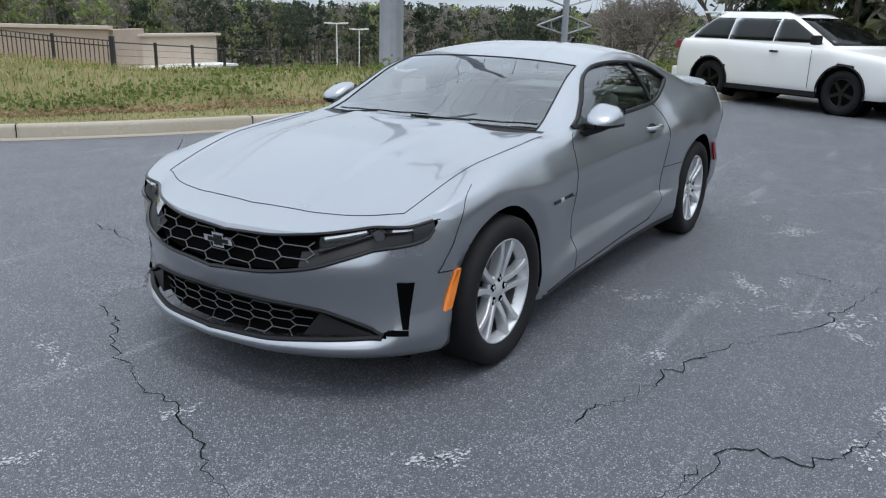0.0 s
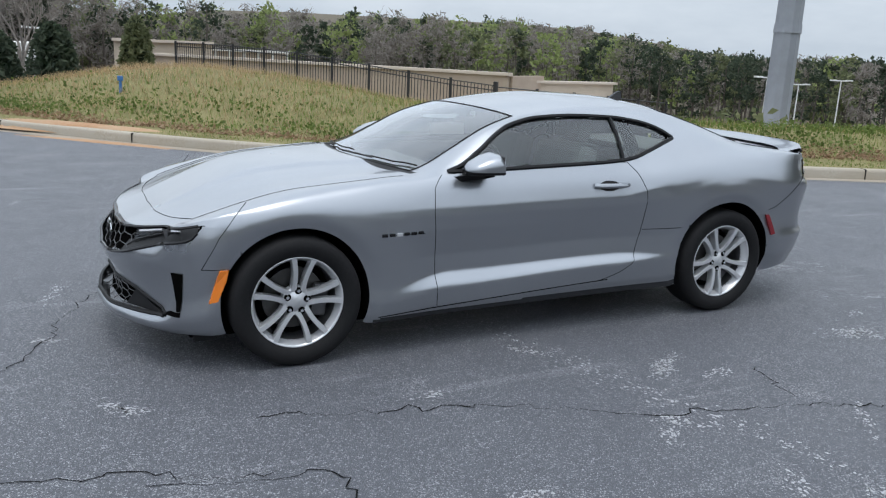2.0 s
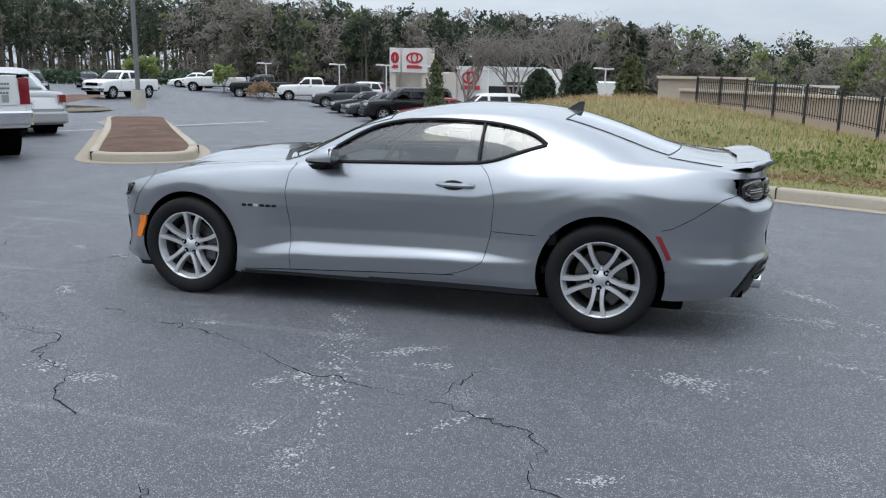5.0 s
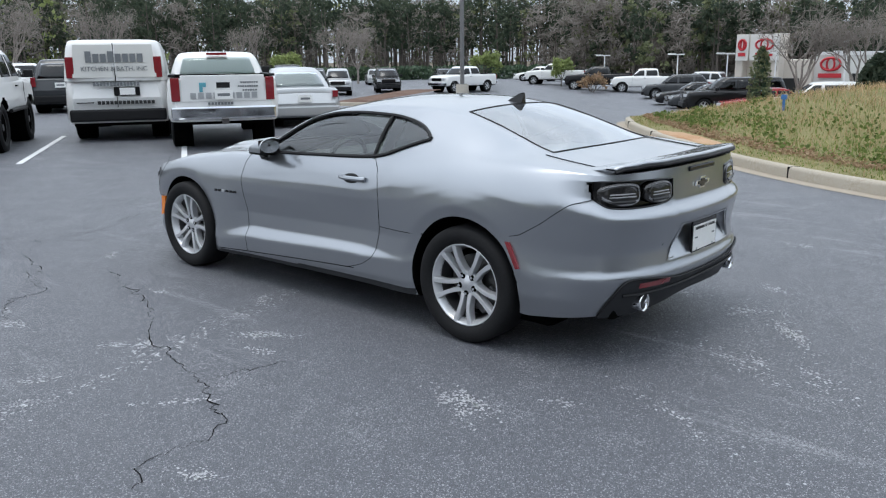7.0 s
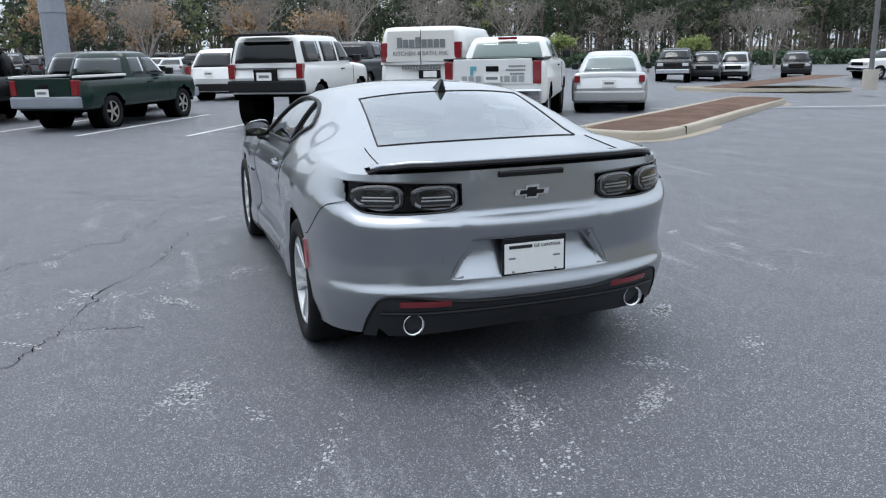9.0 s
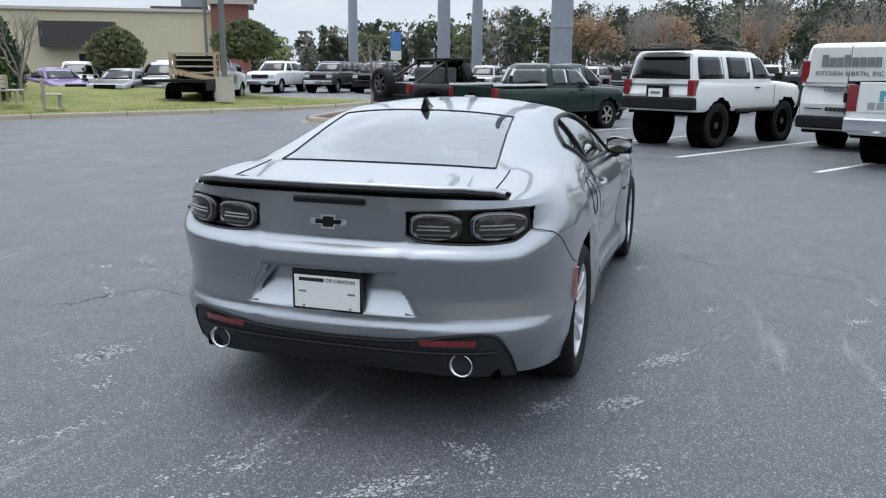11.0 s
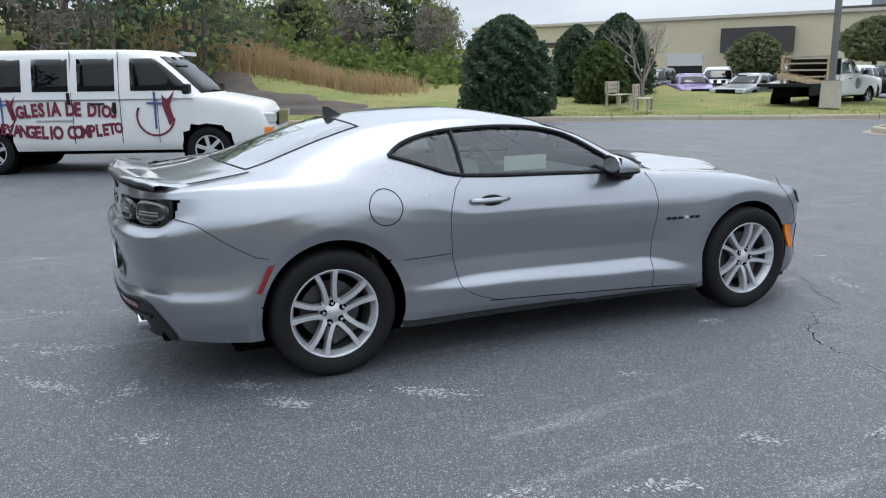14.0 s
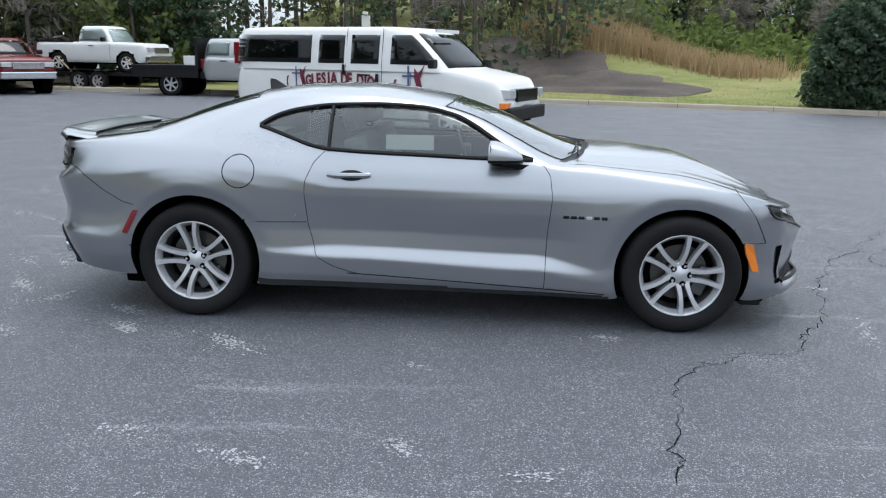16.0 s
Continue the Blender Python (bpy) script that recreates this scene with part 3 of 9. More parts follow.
# concrete slab on the low ground
pts = [[(x, y, z) for x, y, z in ((10.6 + s * 16, 17.4 + s * 3.0, -0.85 - 0.2 * s), (12.5 + s * 16, 13.4 + s * 2.5, -0.52 - 0.35 * s))] for s in np.linspace(0, 1, 12)]
tagged(obj("concrete_slab", grid_mesh("concrete_slab", pts, flip=True), "concrete"), "pale concrete slab on the low ground behind the bank", "slab", kind="structure")


def lot_light(x, y, z, h, arm=1.0, heads=2, material="white_metal"):
    """A parking-lot light: pole, cross arm and flat heads."""
    t = thing("lot_light", pose(x, y, z), "pale steel parking-lot light with flat heads", "street lamp", "lot lights")
    part("pole", cone(bmesh.new(), 0.065, 0.05, (0, 0, 0), (0, 0, h), 8), material, t)
    part("arm", boxed(-arm, arm, -0.05, 0.05, h - 0.08, h + 0.02), material, t)
    for s in (-1, 1)[:heads]:
        part("head", boxed(s * arm - 0.3, s * arm + 0.3, -0.18, 0.18, h - 0.06, h + 0.06, bevel=0.02), material, t)


for x, y, zt in ((48, 42, 0.5), (59, 48.5, -0.2), (62, 46.5, 0.3), (78, 46, -2.0), (66, 33.5, -1.7), (62, 28.2, -1.2), (96, 36, -4)):
    lot_light(x, y, -11, 11 + zt)
for x, y in ((-34, 62), (-26, 60), (-21, 58), (-17, 57), (-12, 56), (-3, 54)):
    lot_light(x, y, -2.5, 4.3, 0.55, 1)

# steel transmission poles
def big_pole(x, y, z, h, r0, r1):
    t = thing("transmission_pole", pose(x, y, z), "tall galvanised steel transmission pole", "utility pole", "transmission poles")
    part("shaft", cone(bmesh.new(), r0, r1, (0, 0, 0), (0, 0, h), 12), "steel_pole", t)
    part("flange", cone(bmesh.new(), r0 * 1.5, r0 * 1.5, (0, 0, 0), (0, 0, 0.12), 16), "steel_pole", t)
    part("collar", cone(bmesh.new(), r0 * 1.02, r0 * 0.99, (0, 0, 4.2), (0, 0, 4.5), 12), "steel_pole", t)


big_pole(20.5, 16.0, -1.6, 32, 0.46, 0.30)
big_pole(-77, -35, -1, 34, 0.55, 0.35)
big_pole(-52, -16.8, -1, 34, 0.5, 0.33)
big_pole(-67.3, -18.5, -1, 34, 0.52, 0.34)
big_pole(-39.2, -6.1, -0.5, 34, 0.62, 0.42)

cables = thing("power_cables", Matrix.Identity(4), "thin dark overhead power cables", "cable")
for k, off in enumerate((-3.0, -1.2, 1.2, 3.0)):
    line = [(20.5 + off + (104.5 - 20.5) * s, 16.0 - off + (48 - 16) * s, 27 - 12 * s - 10 * 4 * s * (1 - s) * 0.6) for s in np.linspace(0, 1, 24)]
    part("cable", tube(bmesh.new(), line, 0.03, 4), "iron_black", cables)
    line = [(20.5 + off + (-39.2 - 20.5) * s, 16.0 + off + (-6.1 - 16) * s, 27 - 10 * 4 * s * (1 - s) * 0.4) for s in np.linspace(0, 1, 24)]
    part("cable", tube(bmesh.new(), line, 0.02, 4), "iron_black", cables)

tower = thing("lattice_tower", pose(104.6, 47.8, -9), "grey lattice transmission tower on the far hill", "pylon")
part("shaft", cone(bmesh.new(), 0.55, 0.4, (0, 0, 0), (0, 0, 26), 8), "steel_pole", tower)
for z, w in ((9.2, 5.5), (13.0, 5.5)):
    bm = bmesh.new()
    for s in (-1, 1):
        tube(bm, [(0, 0, z + 1.5), (s * w, -s * w * 0.3, z)], 0.12, 4)
        tube(bm, [(0, 0, z - 1.2), (s * w, -s * w * 0.3, z)], 0.12, 4)
        tube(bm, [(s * w * 0.5, -s * w * 0.15, z + 0.75), (s * w * 0.5, -s * w * 0.15, z - 0.6)], 0.1, 4)
    part("cross_arm", bm, "steel_pole", tower)

# car dealership in the north
deal = thing("dealership_building", pose(0, 0, 0), "white panelled car dealership with a tall grey sign tower", "building")
part("showroom", boxed(-17.6, -9.5, 68, 80, -3.5, 1.75), "panel_white", deal, "white metal-clad showroom")
part("wing", boxed(-23, -17.6, 67.5, 80, -3.5, 1.2), "cornice", deal, "grey stucco wing")
part("workshop", boxed(-9.5, -3.0, 69, 80, -3.5, 0.6), "panel_white", deal)
part("glazing", boxed(-14.6, -11.6, 67.85, 68.1, -3.3, 0.1), "opening_dark", deal)
part("glazing", boxed(-20.6, -18.6, 67.35, 67.6, -3.3, -0.3), "opening_dark", deal)
part("bay_opening", boxed(-6.0, -4.0, 68.85, 69.1, -3.3, -0.6), "opening_dark", deal)
part("fascia_band", boxed(-17.7, -9.4, 67.9, 68.0, 1.55, 1.85), "white_metal", deal)
twr = thing("sign_tower", pose(-21.4, 67.2, -3.5), "grey stucco sign tower with white and red sign panels", "sign tower")
part("column", boxed(-2.2, -1.6, -1, 1, 0, 6.9), "cornice", twr)
part("column", boxed(0.9, 1.5, -1, 1, 0, 6.9), "cornice", twr)
part("back_panel", boxed(-1.6, 0.9, 0.2, 0.9, 3.0, 6.9), "cornice", twr)
for x0, x1 in ((-2.15, -1.1), (-0.95, 1.45)):
    face = part("sign_panel", boxed(x0, x1, -1.2, -1.02, 4.7, 6.85), "panel_white", twr)
    bm = bmesh.new()
    cx, w = (x0 + x1) / 2, (x1 - x0) * 0.3
    ring = [(cx + w * math.cos(a), -1.22, 6.0 + 0.42 * math.sin(a)) for a in np.linspace(0, math.tau, 25)[:-1]]
    tube(bm, ring, 0.09, 4, True)
    ring = [(cx + 0.4 * w * math.cos(a), -1.22, 6.0 + 0.40 * math.sin(a)) for a in np.linspace(0, math.tau, 25)[:-1]]
    tube(bm, ring, 0.07, 4, True)
    part("emblem", bm, "sign_red", face)
    part("lettering", boxed(cx - w, cx + w, -1.24, -1.2, 5.05, 5.35), "sign_red", face)
bm = bmesh.new()
tube(bm, [(-16.3 + 0.75 * math.cos(a), 67.8, 0.85 + 0.5 * math.sin(a)) for a in np.linspace(0, math.tau, 25)[:-1]], 0.1, 4, True)
tube(bm, [(-16.3 + 0.3 * math.cos(a), 67.8, 0.85 + 0.48 * math.sin(a)) for a in np.linspace(0, math.tau, 25)[:-1]], 0.08, 4, True)
part("emblem", bm, "sign_red", deal)
part("lettering", boxed(-17.2, -15.4, 67.75, 67.85, -0.25, 0.1), "sign_red", deal)
part("lettering", boxed(-13.2, -10.6, 67.75, 67.85, 0.25, 0.5), "dark_metal", deal)

# the cream building in the south-west
cream = thing("commercial_building", Matrix.Identity(4), "long cream stucco commercial building with roller doors and a brick corner", "building")
a, b = np.array((-35.8, -71.5)), np.array((-55.2, -38.2))
t_ = (b - a) / np.hypot(*(b - a))
nrm_ = np.array((t_[1], -t_[0]))
if nrm_ @ np.array((1, 1)) < 0:
    nrm_ = -nrm_
cm = Matrix(((t_[0], -nrm_[0], 0, a[0]), (t_[1], -nrm_[1], 0, a[1]), (0, 0, 1, 0), (0, 0, 0, 1)))
LEN = float(np.hypot(*(b - a)))
part("wall", boxed(0, LEN, 0, 40, -1, 5.9, m=cm), "cream_stucco", cream)
part("cornice", boxed(-0.15, LEN, -0.25, 0.0, 5.9, 6.15, m=cm), "cornice", cream)
part("cornice", boxed(-0.15, 0.0, 0.0, 40, 5.9, 6.15, m=cm), "cornice", cream)
part("corner_tower", boxed(LEN + 0.02, LEN + 3.0, -0.6, 6, -1, 6.6, m=cm), "brick_red", cream, "red brick corner tower")
part("tower_cornice", boxed(LEN - 0.2, LEN + 3.5, -1.0, 6.3, 6.6, 7.2, m=cm), "cornice", cream)
part("tower_cornice", boxed(LEN - 0.4, LEN + 3.8, -1.2, 6.5, 7.2, 7.7, m=cm), "cornice", cream)
part("roof_unit", boxed(LEN - 5, LEN - 0.4, 2, 4, 5.9, 6.5, m=cm), "dark_metal", cream)
part("roof_unit", boxed(LEN - 2.6, LEN - 0.5, 3, 5, 6.5, 7.8, m=cm), "steel_pole", cream)
for x0, x1, z1, mat in ((20.5, 23.6, 2.9, "opening_dark"), (17.0, 19.2, 2.7, "opening_dark"), (6.0, 8.0, 2.6, "panel_white"), (28.0, 29.6, 2.5, "opening_dark"), (11.5, 13.8, 3.1, "opening_dark")):
    door = part("door_opening", boxed(x0, x1, -0.03, 0.3, 0, z1, m=cm), mat, cream)
    part("frame", boxed(x0 - 0.15, x1 + 0.15, -0.08, -0.031, z1, z1 + 0.18, m=cm), "panel_white", door)
part("roller_door", boxed(20.5, 23.6, -0.06, -0.03, 2.0, 2.9, m=cm), "panel_white", cream)
awn = part("awning", boxed(25.4, 31.0, -1.2, 0.0, 3.0, 5.0, m=cm), "dark_metal", cream, "dark bronze metal awning")
for x0, x1, z0, z1 in ((1.6, 8.4, 4.55, 4.7), (1.6, 8.4, 4.25, 4.32)):
    part("wall_band", boxed(x0, x1, -0.06, 0, z0, z1, m=cm), "cornice", cream)
part("wall_vent", boxed(10.6, 12.2, -0.04, 0, 3.7, 4.3, m=cm), "opening_dark", cream)
part("wall_lamp", boxed(15.5, 15.9, -0.3, 0, 4.4, 4.7, m=cm), "white_metal", cream)
part("wall_panel", boxed(4.6, 7.6, -0.03, 0, 2.4, 4.1, m=cm), "panel_white", cream)
shed = thing("dumpster_shed", pose(-24.5, -38.5, 0.6, 0, 0, 40), "small open shed with dark roof", "shed")
part("roof", boxed(-2.4, 2.4, -1.6, 1.6, 2.5, 2.65), "dark_metal", shed)
part("wall", boxed(-2.2, 2.2, 1.3, 1.45, -0.5, 2.5), "cornice", shed)
for x in (-2.2, 2.2):
    part("post", boxed(x - 0.06, x + 0.06, -1.45, -1.33, -0.5, 2.5), "dark_metal", shed)


def lamp_post(x, y, z, h, label):
    t = thing("lamp_post", pose(x, y, z), label, "street lamp")
    part("base", cone(bmesh.new(), 0.36, 0.34, (0, 0, 0), (0, 0, 0.95), 20), "concrete", t, "round concrete footing")
    part("pole", boxed(-0.085, 0.085, -0.085, 0.085, 0.95, h, bevel=0.01), "grey_pole", t)
    part("plate", boxed(-0.18, 0.18, -0.18, 0.18, 0.95, 0.98), "grey_pole", t)
    part("head", boxed(-0.3, 0.9, -0.2, 0.2, h, h + 0.18, bevel=0.03), "grey_pole", t)


lamp_post(-22.3, -16.2, 0.2, 9.5, "dark square lamp post on a round concrete footing")
lamp_post(-52.5, -37.0, 0, 9, "dark square lamp post beside the cream building")
lamp_post(-24.5, 30.3, -0.7, 9.5, "dark square lamp post on a round concrete footing")

sign = thing("roadside_sign", pose(-69.5, -27.2, -1, 0, 0, 60), "blue and white roadside sign on a post", "sign")
part("post", boxed(-0.15, 0.15, -0.15, 0.15, 0, 3.6), "panel_white", sign)
part("panel", boxed(-0.65, 0.65, -0.12, 0.12, 4.2, 5.9), "sign_blue", sign)
part("panel", boxed(-0.65, 0.65, -0.12, 0.12, 3.3, 4.15), "panel_white", sign)
part("lettering", boxed(-0.5, 0.5, 0.12, 0.14, 5.2, 5.45), "panel_white", sign)


def bench(x, y, z, rz):
    t = thing("park_bench", pose(x, y, z, 0, 0, rz), "weathered grey wooden bench on the lawn", "bench", "lawn benches")
    for k in range(3):
        part("seat_slat", boxed(-0.75, 0.75, -0.25 + 0.17 * k, -0.10 + 0.17 * k, 0.40, 0.44, bevel=0.008), "wood_grey", t)
    for k in range(3):
        part("back_slat", boxed(-0.75, 0.75, 0.27, 0.31, 0.48 + 0.15 * k, 0.61 + 0.15 * k, bevel=0.008), "wood_grey", t)
    for s in (-0.6, 0.6):
        part("leg", boxed(s - 0.05, s + 0.05, 0.22, 0.30, 0, 0.9), "wood_grey", t)
        part("leg", boxed(s - 0.05, s + 0.05, -0.25, -0.17, 0, 0.42), "wood_grey", t)


bench(-16.1, -20.3, 0.30, 215)
bench(-15.5, -18.1, 0.22, 225)

# ---- materials of the vehicles ----
def car_paint(name, color, metal=0.0, rough=0.35, coat=0.8, flake=0.0, dirt=0.06, spec=0.5):
    n = Nodes(name)
    dust = n.noise(1.7, 4.0, 0.6)
    fine = n.noise(900.0, 2.0, 0.5)
    col = n.ramp(fine, [(0.35, tuple(c * (1 - flake) for c in color)), (0.65, tuple(min(1, c * (1 + flake)) for c in color))]) if flake else n.mix(0.0, color, color)
    col = n.mix(n.ramp(dust, [(0.4, 0.0), (0.75, dirt * min(1.0, 0.15 + 2.5 * max(color)))]), col, (0.30, 0.28, 0.25))
    n.set(Base_Color=col, Metallic=metal, Coat_Weight=coat, Specular_IOR_Level=spec, Coat_Roughness=0.03, Roughness=n.ramp(dust, [(0.3, rough - 0.02), (0.8, rough + 0.05)]))


def glass(name, tint, rough=0.0, gloss=1.35, least=0.04):
    """Thin tinted glazing: a clear tinted pane with a mirror-like surface."""
    n = Nodes(name)
    n.n.remove(n.b)
    out = [x for x in n.n if x.type == "OUTPUT_MATERIAL"][0]
    tr, gl, mx = n.add("ShaderNodeBsdfTransparent"), n.add("ShaderNodeBsdfGlossy"), n.add("ShaderNodeMixShader")
    tr.inputs["Color"].default_value = (*tint, 1)
    gl.inputs["Roughness"].default_value = rough
    gl.inputs["Color"].default_value = (0.95, 0.97, 1.0, 1)
    fr = n.add("ShaderNodeFresnel", IOR=1.52)
    n.link(n.math("ADD", n.math("MULTIPLY", fr.outputs[0], gloss), least, True), mx.inputs[0])
    n.link(tr.outputs[0], mx.inputs[1])
    n.link(gl.outputs[0], mx.inputs[2])
    n.link(mx.outputs[0], out.inputs["Surface"])


car_paint("steel_grey_paint", (0.335, 0.352, 0.380), 0.90, 0.29, 1.0, 0.10, 0.015)
for nm, col in (("white_paint", (0.72, 0.72, 0.71)), ("black_paint", (0.010, 0.010, 0.011)), ("dark_green_paint", (0.008, 0.024, 0.020)),
                ("red_paint", (0.28, 0.012, 0.014)), ("maroon_paint", (0.13, 0.012, 0.014)), ("charcoal_paint", (0.045, 0.048, 0.052)),
                ("blue_paint", (0.03, 0.06, 0.16)), ("purple_paint", (0.18, 0.12, 0.30))):
    car_paint(nm, col, 0.0, 0.42 if min(col) > 0.5 else 0.18, 0.5 if min(col) > 0.5 else 0.15, spec=0.5 if min(col) > 0.5 else 0.3)
for nm, col in (("silver_paint", (0.42, 0.43, 0.44)), ("champagne_paint", (0.44, 0.41, 0.37)), ("grey_paint", (0.20, 0.21, 0.22))):
    car_paint(nm, col, 0.6, 0.38, 0.8, 0.06)
glass("window_glass", (0.60, 0.68, 0.645), 0.0, 1.25, 0.03)
glass("rear_glass", (0.62, 0.71, 0.68), 0.0, 1.8, 0.12)
glass("windscreen_glass", (0.82, 0.90, 0.87), 0.0, 1.7)
glass("dark_glass", (0.06, 0.07, 0.07), 0.0, 0.8, 0.0)
glass("lens_glass", (0.55, 0.56, 0.57), 0.0, 0.6, 0.0)
plain("gloss_black", (0.004, 0.004, 0.005), 0.2, coat=0.25, grain=0.05, spec=0.3)
plain("satin_black", (0.010, 0.010, 0.011), 0.5, grain=0.1, spec=0.25)
plain("trim_black", (0.007, 0.007, 0.008), 0.45, grain=0.1, spec=0.25)
plain("valance_grey", (0.026, 0.027, 0.030), 0.55, grain=0.12, spec=0.3)
plain("seam_dark", (0.005, 0.005, 0.005), 0.9, spec=0.05)
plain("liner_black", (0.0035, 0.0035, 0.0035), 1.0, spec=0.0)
plain("tyre_rubber", (0.011, 0.011, 0.012), 0.75, grain=0.25, scale=60, bump=0.3, spec=0.22)
plain("alloy_silver", (0.58, 0.59, 0.61), 0.34, 0.5, grain=0.04, coat=0.5)
plain("alloy_dark", (0.12, 0.12, 0.125), 0.4, 0.7)
plain("chrome", (0.75, 0.76, 0.78), 0.08, 1.0, grain=0.03)
plain("disc_metal", (0.09, 0.088, 0.086), 0.4, 0.8, grain=0.2)
plain("amber_lens", (0.85, 0.22, 0.015), 0.25, coat=0.8, grain=0.06)
plain("red_lens", (0.20, 0.008, 0.014), 0.2, coat=0.8, grain=0.06)
plain("lamp_guide", (0.20, 0.20, 0.21), 0.3, coat=0.6)
plain("smoke_lens", (0.014, 0.013, 0.014), 0.25, coat=0.7, grain=0.1)
plain("lamp_clear", (0.62, 0.63, 0.65), 0.15, 0.2, coat=1.0, grain=0.04)
plain("paper_white", (0.78, 0.78, 0.76), 0.7, grain=0.04)
plain("cabin_black", (0.065, 0.068, 0.07), 0.8, grain=0.15)
plain("cabin_grey", (0.22, 0.22, 0.225), 0.85, grain=0.15)
plain("print_black", (0.012, 0.012, 0.013), 0.6)
plain("print_maroon", (0.15, 0.015, 0.035), 0.55)
plain("print_blue", (0.05, 0.08, 0.22), 0.55)
plain("print_grey", (0.16, 0.17, 0.18), 0.6)
plain("print_teal", (0.10, 0.33, 0.40), 0.6)
plain("rust", (0.14, 0.06, 0.03), 0.9, grain=0.35, scale=40)

# ---- the grey coupe ----
# plan outline at the widest level, from the nose round to the tail (front points towards -x)
M_X = [-2.296, -2.274, -2.192, -2.078, -1.938, -1.78, -1.40, -1.0, -0.6, 0.0, 0.6, 1.0, 1.41, 1.75, 2.0, 2.19, 2.32, 2.39, 2.42, 2.425]
M_Y = [0.0, 0.25, 0.49, 0.672, 0.812, 0.900, 0.932, 0.926, 0.908, 0.902, 0.912, 0.936, 0.948, 0.940, 0.905, 0.825, 0.66, 0.45, 0.20, 0.0]
mx, my = np.array(M_X), np.array(M_Y)
md = np.r_[0, np.cumsum(np.hypot(np.diff(mx), np.diff(my)))]
NCOL = 460
cs = np.linspace(0, md[-1], NCOL)
fxs, fys = curve(md, mx), curve(md, my)
COLX, COLY = fxs(cs), fys(cs)
for _ in range(6):
    COLX[1:-1] = 0.25 * COLX[:-2] + 0.5 * COLX[1:-1] + 0.25 * COLX[2:]
    COLY[1:-1] = 0.25 * COLY[:-2] + 0.5 * COLY[1:-1] + 0.25 * COLY[2:]
tx, ty = np.gradient(COLX), np.gradient(COLY)
tl = np.hypot(tx, ty)
NX, NY = -ty / tl, tx / tl
NX[0], NY[0], NX[-1], NY[-1] = -1, 0, 1, 0
s_of_x = curve(mx, md)
S_WHEEL_F, S_WHEEL_R = float(s_of_x(-1.40)), float(s_of_x(1.41))

# top edge of the flanks along the outline (by x on the flanks, by s at the ends)
zsh_s = curve([0.0, 0.5, 0.75, float(s_of_x(-1.95)), float(s_of_x(-1.78)), S_WHEEL_F, float(s_of_x(-1.0)), float(s_of_x(-0.6)), float(s_of_x(0.0)), float(s_of_x(0.6)),
               float(s_of_x(1.0)), float(s_of_x(1.3)), float(s_of_x(1.6)), float(s_of_x(2.0)), float(s_of_x(2.2)), float(s_of_x(2.4)), md[-1]],
              [0.655, 0.676, 0.702, 0.738, 0.785, 0.853, 0.897, 0.930, 0.955, 0.982, 1.003, 1.025, 1.032, 1.018, 1.002, 1.01, 1.012])
zbot_s = curve([0.0, 0.8, float(s_of_x(-1.8)), float(s_of_x(-1.0)), float(s_of_x(0.9)), float(s_of_x(1.8)), float(s_of_x(2.2)), md[-1]],
               [0.165, 0.175, 0.19, 0.185, 0.205, 0.24, 0.27, 0.30])

